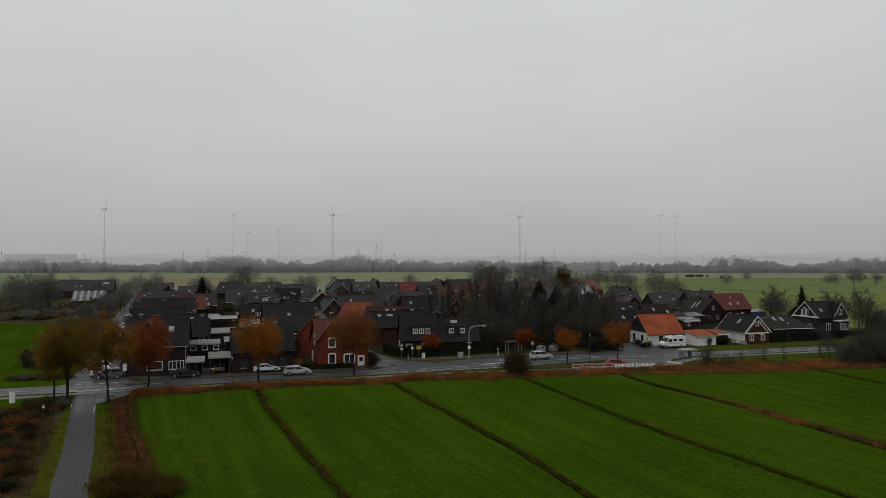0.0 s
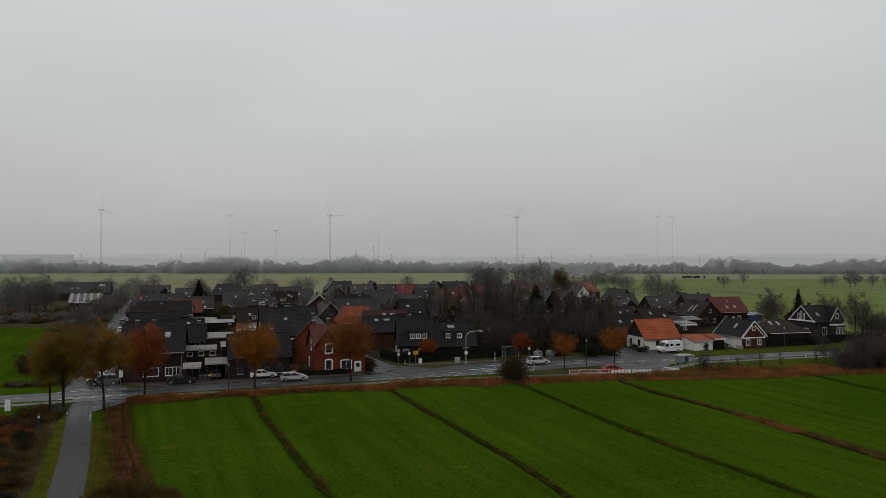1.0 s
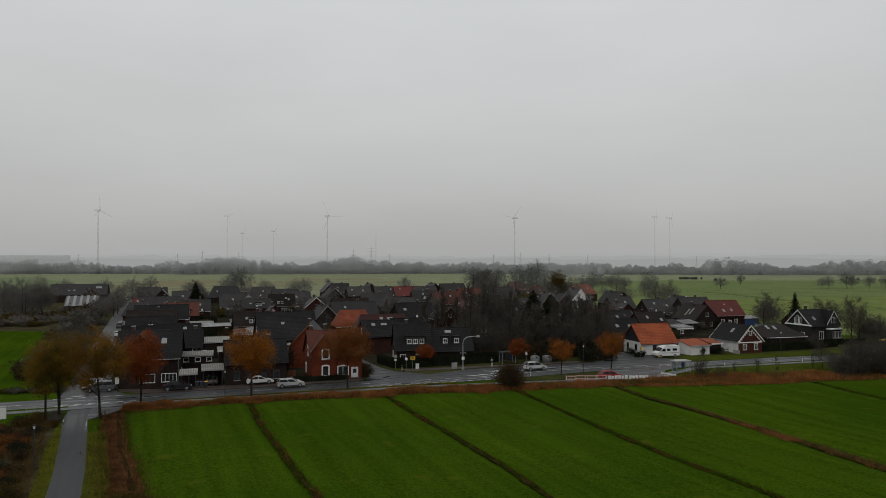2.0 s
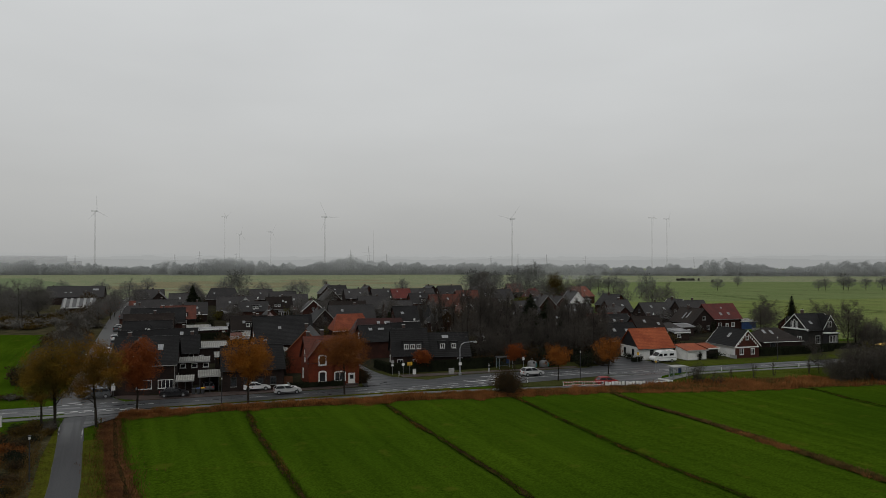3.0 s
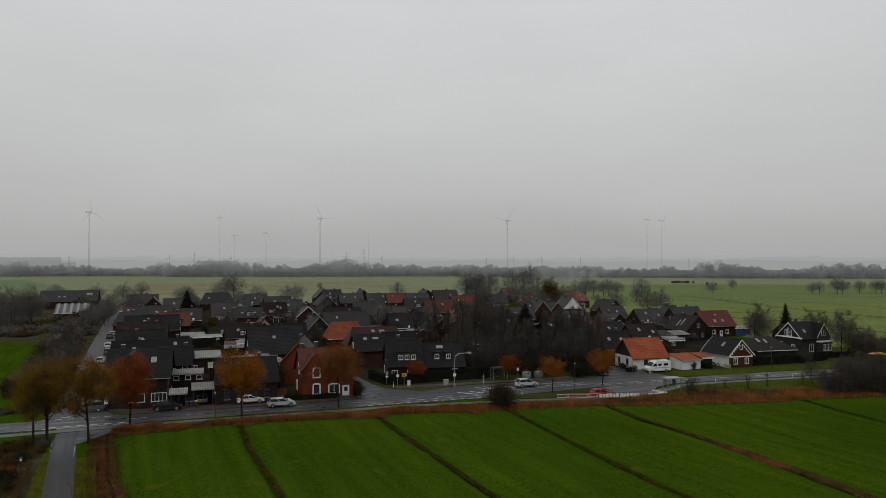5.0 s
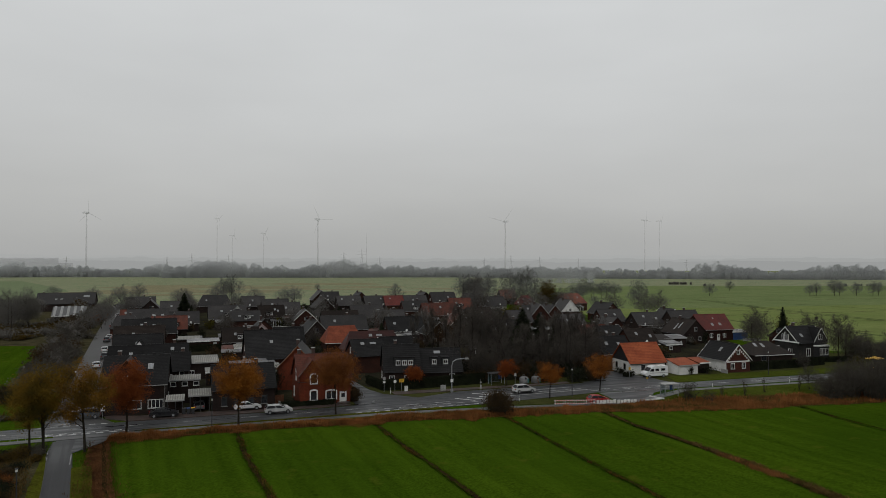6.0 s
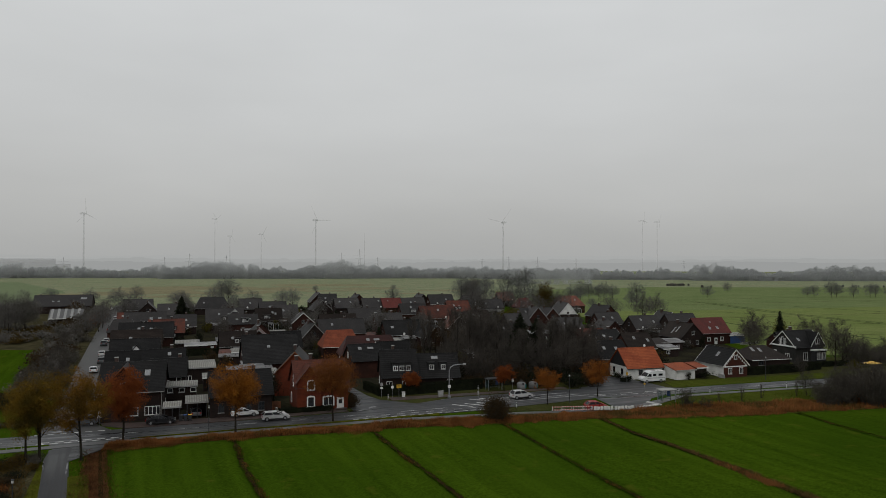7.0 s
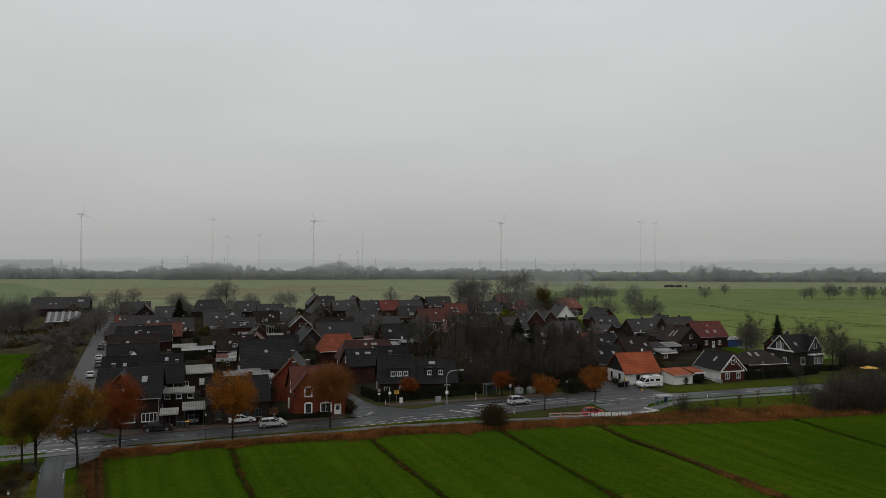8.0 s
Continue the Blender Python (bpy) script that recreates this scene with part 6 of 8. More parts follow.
def bush(x, y, w, h, material, seed, label, n=500, leaf=0.14, twigs=26, shape=0, name="bush", category="bush"):
    """Stems fanning from the ground with small leaves and gaps; shape: one of a few shared forms, stretched to size."""
    rng = random.Random(seed)
    b = tagged(empty(name, x, y), label, category, "bushes")
    if shape:
        key = (material.name, seed % shape, n, twigs)
        if key not in BUSHES:
            BUSHES[key] = bush_meshes(material, seed, 4.0, 3.0, n, leaf, twigs)
        b.matrix_basis = pose(x, y, 0, 0, 0, rng.uniform(0, 360)) @ Matrix.Diagonal((w / 4, w / 4, h / 3, 1))
        made = BUSHES[key]
    else:
        made = bush_meshes(material, seed, w, h, n, leaf, twigs)
    part("woody_base", made[0], M_SHRUB_TWIG, b)
    part("foliage", made[1], material, b)
    return b


def scrub(spots, label, name="scrub", n=480, leaf=0.23, twigs=18):
    """Uncountable bushes grown together: (x, y, width, height, leaf material, seed)."""
    mats = [M_SHRUB_TWIG]
    v, f, idx = [], [], []
    count = 0
    for x, y, w, h, material, seed in spots:
        key = (material.name, seed % 4, n, twigs)
        if key not in BUSHES:
            BUSHES[key] = bush_meshes(material, seed, 4.0, 3.0, n, leaf, twigs)
        if material not in mats:
            mats.append(material)
        a = seed * 2.4
        turn = np.array(((math.cos(a), math.sin(a), 0), (-math.sin(a), math.cos(a), 0), (0, 0, 1)))
        for slot, me in zip((0, mats.index(material)), BUSHES[key]):
            co = np.empty(len(me.vertices) * 3)
            me.vertices.foreach_get("co", co)
            v += ((co.reshape(-1, 3) @ turn) * (w / 4, w / 4, h / 3) + (x, y, 0)).tolist()
            f += [tuple(i + count for i in q.vertices) for q in me.polygons]
            idx += [slot] * len(me.polygons)
            count += len(me.vertices)
    ob = raw(name, v, f, mats[0])
    for m in mats[1:]:
        ob.data.materials.append(m)
    ob.data.polygons.foreach_set("material_index", idx)
    return tagged(ob, label, "bushes", kind="stuff")


bush(12.6, 119.8, 4.8, 4.0, M_LEAF_BROWN, 1, "round bush with rusty brown leaves at the field edge", 9000, 0.11, 90)
bush(-27.4, 60.4, 6.4, 1.7, M_LEAF_TAN, 2, "low brown bush beside the lane", 18000, 0.075, 120)
bush(-24.4, 59.6, 5.0, 1.5, M_LEAF_TAN, 12, "low brown bush beside the lane", 14000, 0.075, 100)
bush(-13.4, 131.6, 2.8, 2.4, M_LEAF_BROWN, 310, "round grey-brown bush beside the brick house", 2400, 0.1, 60)
bush(49.4, 129.6, 4.4, 4.0, M_LEAF_DARK, 3, "bare dark bush in the verge", 260, 0.12, 60)
bush(52.6, 128.8, 3.2, 2.6, M_LEAF_BROWN, 4, "bare dark bush in the verge", 200, 0.12, 40)
for k, (bx, by, bw, bhh) in enumerate(((77, 131, 6, 5), (81, 132.5, 7, 7), (85.5, 131, 7, 8), (89, 135, 7, 9), (93, 131, 8, 9), (97, 136, 8, 8), (101, 131, 8, 7), (106, 138, 9, 6.5), (84, 138, 6, 7), (91, 142, 7, 8), (99, 144, 8, 6), (108, 132, 8, 6.5), (114, 134, 9, 6.5))):
    bush(bx, by, bw * 1.15, bhh * 0.85, M_LEAF_DULL, 20 + k, "dense bare thicket of dark twigs", 1500, 0.1, 150)
for k, (bx, by, bw, bhh) in enumerate(((62.5, 135.5, 1.2, 3.2), (68, 138.8, 1.2, 3.4), (76, 140.6, 1.0, 3.0), (84, 143, 1.3, 3.2), (56.5, 131.8, 1.2, 3.0))):
    bush(bx, by, bw, bhh, M_LEAF_BROWN, 50 + k, "thin young bare shrub on the slope", 60, 0.1, 9)
wild = []
for k in range(110):              # brambles in the wild corner by the lane
    by = rng.uniform(57, 97)
    bx = -36.6 - (by - 58.7) * 0.47 - rng.uniform(0.2, 8)
    if by < 96 + (bx + 58) * 0.3 and not (by > 82 and bx < -57):
        wild.append((bx, by, rng.uniform(1.4, 3.6), rng.uniform(0.4, 1.5), (M_LEAF_DARK, M_LEAF_TAN, M_LEAF_DARK, M_LEAF_BROWN, M_LEAF_DARK, M_LEAF_RUSSET)[k % 6], 80 + k))
scrub(wild, "low tangled brambles with withered leaves", "brambles", 1100, 0.15, 20)
for k, (bx, by, bw, bhh) in enumerate(((-52.8, 97.0, 2.6, 1.3), (-54.8, 96.6, 2.8, 1.2), (-51.9, 95.0, 2.0, 1.0), (-51.0, 92.8, 1.8, 0.9))):
    bush(bx, by, bw, bhh, (M_LEAF_DULL, M_LEAF_TAN)[k % 2], 640 + k, "low withered scrub round the tree trunks", 1300, 0.08, 40)
for k in range(46):               # shrubs filling the grove and gardens
    sx, sy = rng.uniform(8, 42), rng.uniform(152, 180)
    bush(min(sx, 38) if sy < 166 else sx, sy, rng.uniform(3, 5.5), rng.uniform(2, 4.5), (M_LEAF_DARK, M_LEAF_BROWN)[k % 2], 120 + k, "dark leafy garden shrub under trees", 800, 0.2, 30, 4)
row, farm = [], []
for k in range(115):
    f = rng.random() ** 1.2
    row.append((-77.8 - 104 * f + rng.uniform(-3.5 - 10 * f, 0.4 + 3 * f), 146 + 240 * f + rng.uniform(-6, 6), rng.uniform(3, 6), rng.uniform(1.8, 4.2), (M_LEAF_PALE, M_LEAF_BROWN, M_LEAF_DULL, M_LEAF_DULL)[k % 4], 160 + k))
for k in range(105):
    sx, sy = rng.uniform(-190, -112), rng.uniform(224, 292)
    if (sy < 285 - (sx + 178) * 0.1 or sx < -166) and sx < -94 - (sy - 181) * 0.416:
        farm.append((sx, sy, rng.uniform(4, 8), rng.uniform(1.2, 3.4), (M_LEAF_PALE, M_LEAF_TAN, M_LEAF_TAN, M_LEAF_PALE)[k % 4], 700 + k))
scrub([(-72 + 1.1 * k, 115.6 + 0.3 * k + rng.uniform(-1, 1), rng.uniform(2, 3.4), rng.uniform(0.5, 1.0), (M_LEAF_TAN, M_LEAF_BROWN, M_LEAF_DULL)[k % 3], 900 + k) for k in range(9)], "low rusty growth along the field edge by the road")
scrub([(-78 + rng.uniform(-4, 4), 133 + rng.uniform(-5, 6), rng.uniform(3, 4.5), rng.uniform(2, 3.4), (M_LEAF_BROWN, M_LEAF_DARK)[k % 2], 920 + k) for k in range(9)], "dark bare bushes at the field corner")
for sx, sy, sw, sh in ((-147, 300, 6, 5), (-155, 317, 7, 6), (-168, 338, 8, 7), (-176, 352, 8, 7.5), (-140, 288, 6, 4.5), (-133, 274, 6, 4.5), (-129, 258, 6, 4), (-160, 327, 7, 5.5), (-145, 280, 6, 5), (-136, 262, 6, 4)):
    for k in range(3):            # thick growth between the farm and the street
        farm.append((sx + rng.uniform(-3, 3), sy + rng.uniform(-4, 4), sw * rng.uniform(0.6, 1.0), sh * rng.uniform(0.6, 1.05), (M_LEAF_PALE, M_LEAF_BROWN, M_LEAF_DULL)[k], 1300 + int(sy) + k))
scrub(row, "grey-brown hedgerow bushes along the side street")
scrub(farm, "grey-brown scrub bushes round the farm")
for k in range(185):
    v = rng.uniform(160, 385)
    bush(rng.uniform(-0.33 * v - 20, 0.12 * v + 52), v, rng.uniform(2.5, 5), rng.uniform(1.8, 4), (M_LEAF_DARK, M_LEAF_BROWN, M_LEAF_DARK, M_LEAF_YELLOWGREEN)[k % 4], 220 + k, "garden shrub between the houses", 480, 0.22, 20, 4)
scrub([(bx, by, bw, bhh, (M_LEAF_DARK, M_LEAF_DULL, M_LEAF_BROWN, M_LEAF_DARK, M_LEAF_DULL)[k % 5], 1000 + k) for k, (bx, by, bw, bhh) in enumerate(PLANTED)], "dark shrubs grown together along the house walls", "shrubs", 480, 0.22, 20)
bush(36, 315, 9, 5, M_LEAF_YELLOWGREEN, 300, "large ochre-green garden bush", 1500, 0.3, 60)
bush(24, 166, 3, 3, M_LEAF_YELLOWGREEN, 301, "ochre-green leafy garden bush", 400, 0.18, 30)
for bx, by, bw, bh in ((113, 183.5, 6, 7.2), (116.5, 185, 6, 6.4), (119.5, 187, 5.5, 5.2), (124, 188, 6, 4.4), (129, 190, 6, 4.0)):
    bush(bx, by, bw, bh, M_LEAF_DULL, int(bx * 7), "dark twiggy bush beside the villa", 2600, 0.12, 70)
bush(109, 174.5, 4, 2.4, M_LEAF_YELLOWGREEN, 302, "ochre-green leafy garden bush", 400, 0.16, 30)
bush(66, 196, 5, 3, M_LEAF_YELLOWGREEN, 303, "ochre-green leafy garden bush", 400, 0.18, 30)
bush(122, 236, 5, 8, M_LEAF_YELLOWGREEN, 304, "tall ochre garden conifer shrub", 1200, 0.2, 60)
bush(45.4, 162.6, 2.2, 1.5, M_LEAF_DARK, 306, "rounded dark evergreen against the white cottage", 900, 0.09, 40)
bush(46.7, 158.5, 2.4, 1.3, M_LEAF_DARK, 307, "rounded dark evergreen against the white cottage", 900, 0.09, 40)
bush(-30.4, 138.4, 4.0, 5.6, M_LEAF_DARK, 308, "tall dark evergreen between two brick houses", 5000, 0.11, 70)
bush(61.5, 160.6, 1.2, 1.9, M_LEAF_DARK, 305, "clipped dark evergreen by the garage", 400, 0.09, 30)


def conifer(x, y, h, w, seed):
    rng = random.Random(seed)
    t = tagged(empty("conifer", x, y, rng.uniform(0, 360)), "dark green pointed conifer", "tree", "conifers")
    part("trunk", Geo().tube([(0, 0, -0.1), (0, 0, h * 0.95)], [h * 0.02, 0.03], 6), M_BARK, t)
    v, f = [], []
    rows = int(h * 2.6)
    for i in range(rows):
        z = h * (0.06 + 0.92 * i / rows)
        r = w / 2 * (1 - i / rows) ** 0.62 * rng.uniform(0.8, 1.12) + 0.1
        for k in range(int(14 + 26 * (1 - i / rows))):
            a = rng.uniform(0, 2 * math.pi)
            rr = r * rng.uniform(0.65, 1.1)
            n = len(v)
            ca, sa = math.cos(a), math.sin(a)
            s = 0.22 + 0.1 * rr
            v += [(ca * 0.1, sa * 0.1, z + 0.25), (ca * rr * 0.7 - sa * s, sa * rr * 0.7 + ca * s, z - 0.1 * rr), (ca * rr, sa * rr, z - 0.28 * rr), (ca * rr * 0.7 + sa * s, sa * rr * 0.7 - ca * s, z - 0.1 * rr)]
            f += [(n, n + 1, n + 2), (n, n + 2, n + 3)]
    me = bpy.data.meshes.new("needles")
    me.from_pydata(v, [], f)
    part("needles", me, M_LEAF_DARK, t)


for k, (cx, cy, chh, cw) in enumerate(((23.5, 170, 15.2, 10.5), (27.8, 172, 13.8, 10), (20.5, 166, 9, 5.5), (114, 221, 12, 5.5), (31, 170, 11, 5), (-104, 300, 13, 9), (-14, 215, 7.5, 5.5), (-99, 294, 8, 5), (-4, 204, 5, 3), (62, 262, 6, 3.4), (50, 250, 7, 3), (57, 350, 10, 3))):
    conifer(cx, cy, chh, cw, 400 + k)


def hedge(line, h, w, seed, label="dark clipped hedge along the garden", material=None):
    """A clipped body of leaves: a rough core with leaves standing off it."""
    rng = random.Random(seed)
    material = material or M_LEAF_DARK
    pts = along(line, 0.4)
    v, f = [], []
    for p, s in pts:
        for _ in range(int(60 * h * max(1, w))):
            o = rng.uniform(-w / 2, w / 2)
            z = rng.uniform(0.02, h) if rng.random() < 0.6 else h * rng.uniform(0.88, 1.04)
            c = Vector((p.x + s.x * o + rng.gauss(0, 0.15), p.y + s.y * o + rng.gauss(0, 0.15), z))
            a = Vector((rng.gauss(0, 1), rng.gauss(0, 1), rng.gauss(0, 1))).normalized() * 0.11
            b = Vector((rng.gauss(0, 1), rng.gauss(0, 1), rng.gauss(0, 1))).normalized() * 0.08
            n = len(v)
            v += [tuple(c - a), tuple(c + b), tuple(c + a), tuple(c - b)]
            f.append((n, n + 1, n + 2, n + 3))
    ring = []
    for p, s in pts:              # the shaded woody body inside
        ww = w * 0.4 + rng.uniform(-0.06, 0.06)
        ring.append([(p.x - s.x * ww, p.y - s.y * ww, 0), (p.x - s.x * ww, p.y - s.y * ww, h * rng.uniform(0.86, 0.95)), (p.x + s.x * ww, p.y + s.y * ww, h * rng.uniform(0.86, 0.95)), (p.x + s.x * ww, p.y + s.y * ww, 0)])
    core = Geo().loft(ring)
    n = len(v)
    ob = raw("hedge", v + core.v, f + [tuple(n + i for i in q) for q in core.f], material)
    tagged(ob, label, "hedge", "hedges")


hedge([(-25.8, 126.0), (-16.8, 128.6)], 1.0, 0.9, 1, "low dark hedge before the red brick house")
hedge([(-8.8, 142.4), (-4, 143.4), (3, 146.2), (12.5, 150.4)], 2.1, 1.3, 2)
hedge([(-8.6, 142.2), (-12.5, 150)], 1.7, 1.1, 3)
hedge([(78, 166.8), (92, 171.4), (101, 176)], 1.9, 1.4, 4)
hedge([(45.0, 158.6), (46.6, 158.0)], 0.85, 1.2, 5, "dark evergreen shrub hedge at the white cottage")
hedge([(97, 178), (112, 182)], 1.3, 1.2, 6)
hedge([(-13.8, 134.6), (-15.5, 139)], 1.6, 1.2, 7, "dark evergreen hedge beside the brick house")


def blades(name, spots, h, material, label, category, seed, lean=0.25, width=0.05, patchy=False):
    """Standing dead stems, each a thin bent blade."""
    rng = random.Random(seed)
    v, f = [], []
    for x, y, z in spots:
        hh = h * rng.uniform(0.45, 1.2) * (max(0.25, 0.82 + 0.85 * noise.noise(Vector((x * 0.11, y * 0.11, seed))) + 0.5 * noise.noise(Vector((x * 0.5, y * 0.5, seed)))) if patchy else 1)
        if patchy and noise.noise(Vector((x * 0.22 + 9, y * 0.3, seed))) < -0.32 and rng.random() < 0.75:
            continue
        a = rng.uniform(0, 2 * math.pi)
        dx, dy = math.cos(a) * width, math.sin(a) * width
        lx, ly = rng.gauss(0, lean) * hh, rng.gauss(0, lean) * hh
        n = len(v)
        v += [(x - dx, y - dy, z - 0.05), (x + dx, y + dy, z - 0.05), (x + lx * 0.4 + dx * 0.8, y + ly * 0.4 + dy * 0.8, z + hh * 0.6), (x + lx * 0.4 - dx * 0.8, y + ly * 0.4 - dy * 0.8, z + hh * 0.6), (x + lx, y + ly, z + hh)]
        f += [(n, n + 1, n + 2, n + 3), (n + 3, n + 2, n + 4)]
    return tagged(raw(name, v, f, material), label, category, kind="stuff")


def between(rng, low, up, n):
    """Spots between two edges; denser where the strip is longer."""
    out = []
    lens = [math.dist(a, b) for a, b in zip(low, low[1:])]
    for _ in range(n):
        k = rng.choices(range(len(lens)), lens)[0]
        t, s = rng.random(), rng.random()
        ax, ay = low[k][0] + (low[k + 1][0] - low[k][0]) * t, low[k][1] + (low[k + 1][1] - low[k][1]) * t
        bx, by = up[k][0] + (up[k + 1][0] - up[k][0]) * t, up[k][1] + (up[k + 1][1] - up[k][1]) * t
        out.append((ax + (bx - ax) * s, ay + (by - ay) * s, 0.0))
    return out


RLOW = [(-46.5, 103.4), (-37, 105.8), (-29.4, 108.3), (-21, 110.8), (-4, 115.0), (10, 118.0), (20, 119.9), (30, 121.4), (45, 122.4), (67, 125.4), (92, 130)]
RUP = [(-46.2, 105.0), (-37, 107.9), (-30, 110.2), (-21, 113.0), (-4, 118.0), (10, 121.4), (20, 123.4), (30, 125.2), (44, 128.6), (64, 133.6), (90, 139)]
edged("reed_bed", RLOW, RUP, -0.2, 0.02, M_STRAW, "strip of trampled dead grass under the reeds", "ground")
rng = random.Random(77)
blades("reeds", between(rng, RLOW, RUP, 52000), 0.85, M_REED, "strip of rust-brown dead reeds along the field edge", "reeds", 1, patchy=True)
sp = []
for p, s in along(BROWN, 0.25):
    for _ in range(30):
        o = rng.gauss(0, 1.0) * (1.15 if p.y < 85 else 0.8)
        if 0.35 < o < 0.95 and rng.random() < 0.5:
            continue
        sp.append((p.x + s.x * o, p.y + s.y * o, -0.25 + 0.12 * abs(o)))
blades("dead_grass", sp, 0.3, M_DEADGRASS, "rust-brown dead grass filling the ditch by the lane", "grass", 2, 0.6, 0.03)
sp = [(x + rng.gauss(0, 0.5), y + rng.gauss(0, 0.5), z) for x, y, z in sp[::5]]
blades("dead_grass", sp, 0.24, M_STRAW, "straw-coloured grass in the ditch by the lane", "grass", 3, 0.7, 0.03, patchy=True)
sp = []
for p, s in along(BROWN, 0.25):   # meadow grass creeping over both banks
    for _ in range(14):
        o = rng.choice((-1, 1)) * rng.gauss(1.6, 0.35)
        sp.append((p.x + s.x * o, p.y + s.y * o, 0))
blades("ditch_grass", sp, 0.2, M_GRASSBLADE, "green grass creeping over the ditch bank", "grass", 4, 0.6, 0.025, patchy=True)
for kk, d in enumerate(DITCHES):
    green, dry, half = [], [], (0.26, 0.28, 0.2, 0.42, 0.16)[kk]
    for p, s in along(d, 0.15):
        for _ in range(6):
            o = rng.choice((-1, 1)) * abs(rng.gauss(half * 1.1, 0.16))
            green.append((p.x + s.x * o, p.y + s.y * o, -0.02))
        far = kk == 3 and p.y < 101 and noise.noise(Vector((p.x * 0.3, p.y * 0.3, 4))) > -0.12
        if far or noise.noise(Vector((p.x * 0.25, p.y * 0.25, kk * 7))) > (0.12 if kk else -0.05):
            for _ in range(9 if far else 5):
                o = rng.gauss(0.5, 0.3) if far else rng.gauss(0.3, 0.2) * (1 if kk == 0 else -1)
                dry.append((p.x + s.x * o, p.y + s.y * o, -0.04))
    blades("ditch_grass", green, 0.13, M_GRASSBLADE, "rough green grass hanging over the edges of a ditch", "grass", 10 + kk, 0.6, 0.03, patchy=True)
    blades("ditch_grass", dry, 0.18 if kk != 3 else 0.28, M_TANGRASS if kk < 3 else M_STRAW, "withered grass on the banks of a ditch", "grass", 20 + kk, 0.6, 0.03, patchy=True)
tan, rust = [], []
for p, s in along(DITCHES[3], 0.12):   # the widest ditch: withered growth swelling over its far bank
    swell = 0.55 + 0.6 * noise.noise(Vector((p.x * 0.22, p.y * 0.22, 11))) + 0.35 * noise.noise(Vector((p.x * 0.8, p.y * 0.8, 5)))
    if p.y > 97:
        swell *= 0.4
    for _ in range(int(26 * max(0, swell))):
        o = -rng.gauss(0.55, 0.42) * max(0.5, swell * 1.3)
        (rust if 84 < p.y < 95 and rng.random() < 0.45 or p.y < 77 and rng.random() < 0.4 else tan).append((p.x + s.x * o, p.y + s.y * o, -0.03))
blades("ditch_grass", tan, 0.3, M_STRAW, "withered tan grass swelling over the bank of the ditch", "grass", 51, 0.6, 0.035, patchy=True)
blades("ditch_grass", rust, 0.32, M_REED, "rust-brown dead growth on the bank of the ditch", "grass", 52, 0.6, 0.035, patchy=True)
stray = []
for p, s in along(RLOW, 0.3):          # ragged front of the reed strip
    out = 0.25 + 2.0 * noise.noise(Vector((p.x * 0.13, 3.3, 0.4))) + 1.0 * noise.noise(Vector((p.x * 0.6, 8, 0)))
    for _ in range(int(40 * max(0, out))):
        o = rng.uniform(-0.3, 1.5) * out
        stray.append((p.x - s.x * o, p.y - s.y * o, 0.0))
blades("reeds", stray, 0.5, M_REED, "stray dead reeds at the ragged field edge", "reeds", 53, 0.5, 0.03, patchy=True)
sp = [(rng.uniform(-70, -32), rng.uniform(50, 99), 0) for _ in range(46000)]
sp = [p for p in sp if -56 - max(0, 80 - p[1]) * 0.45 < p[0] < -45.4 - (p[1] - 80) * 0.45 and p[1] < 98 + (p[0] + 60) * 0.3]
blades("dead_grass", sp, 0.55, M_STRAW, "tangled dead grass in the wild corner by the lane", "grass", 30, 0.6, 0.03, patchy=True)

# garden hedges between the plots
for k in range(20):
    v = rng.uniform(180, 350)
    hx = rng.uniform(-0.32 * v - 14, 0.1 * v + 48)
    d = RDIR if k % 2 else RNOR
    ln = rng.uniform(7, 15)
    hedge([(hx, v), (hx + d.x * ln, v + d.y * ln)], rng.uniform(1.3, 2.2), 1.0, 500 + k, "dark evergreen hedge between garden plots")
for k, (bx, by) in enumerate(((-142, 306), (-137, 293), (-152, 332))):
    bush(bx, by, 4.5, 4.5, M_LEAF_RUST, 600 + k, "rusty beech bush beside the street", 1600, 0.13, 40)
blades("reeds", between(random.Random(78), RLOW, RUP, 16000), 0.75, M_STRAW, "straw-coloured dead grass among the reeds", "reeds", 41, 0.4, patchy=True)
blades("verge_grass", between(random.Random(79), [(45, 122.6), (66, 126), (92, 131)], [(44, 132), (60, 139), (90, 149)], 14000), 0.22, M_GRASSBLADE, "rough green grass on the slope", "grass", 42, 0.6, 0.03, patchy=True)
for k in range(34):
    bare(78 + 1.05 * k + rng.uniform(-1, 1), 129 + rng.uniform(0, 14), rng.uniform(0.45, 0.8) * (0.7 + 0.009 * k), label="bare young tree in the thicket")

# leaf litter and rough tufts along both verges of the lane
for side, reach, seed in ((-1, 0.9, 60), (1, 0.5, 61)):
    litter, tufts = [], []
    for p, s in along([(q[0], q[1]) for q in LANE[3:9]], 0.2):
        for _ in range(9):
            o = -side * (3.7 + rng.gauss(0, 0.5) + (0 if side < 0 else 0.1))
            litter.append((p.x + s.x * o, p.y + s.y * o, 0.0))
        for _ in range(12):
            o = -side * rng.uniform(1.55, 3.6)
            tufts.append((p.x + s.x * o, p.y + s.y * o, 0.0))
    blades("leaf_litter", litter, 0.1, M_DEADGRASS, "rusty fallen leaves along the lane verge", "leaves", seed, 1.2, 0.05)
    blades("verge_grass", tufts, 0.12, M_VERGE, "rough yellow-green grass on the lane verge", "grass", seed + 2, 0.8, 0.025, patchy=True)

# ---------------------------------------------------------------- vehicles


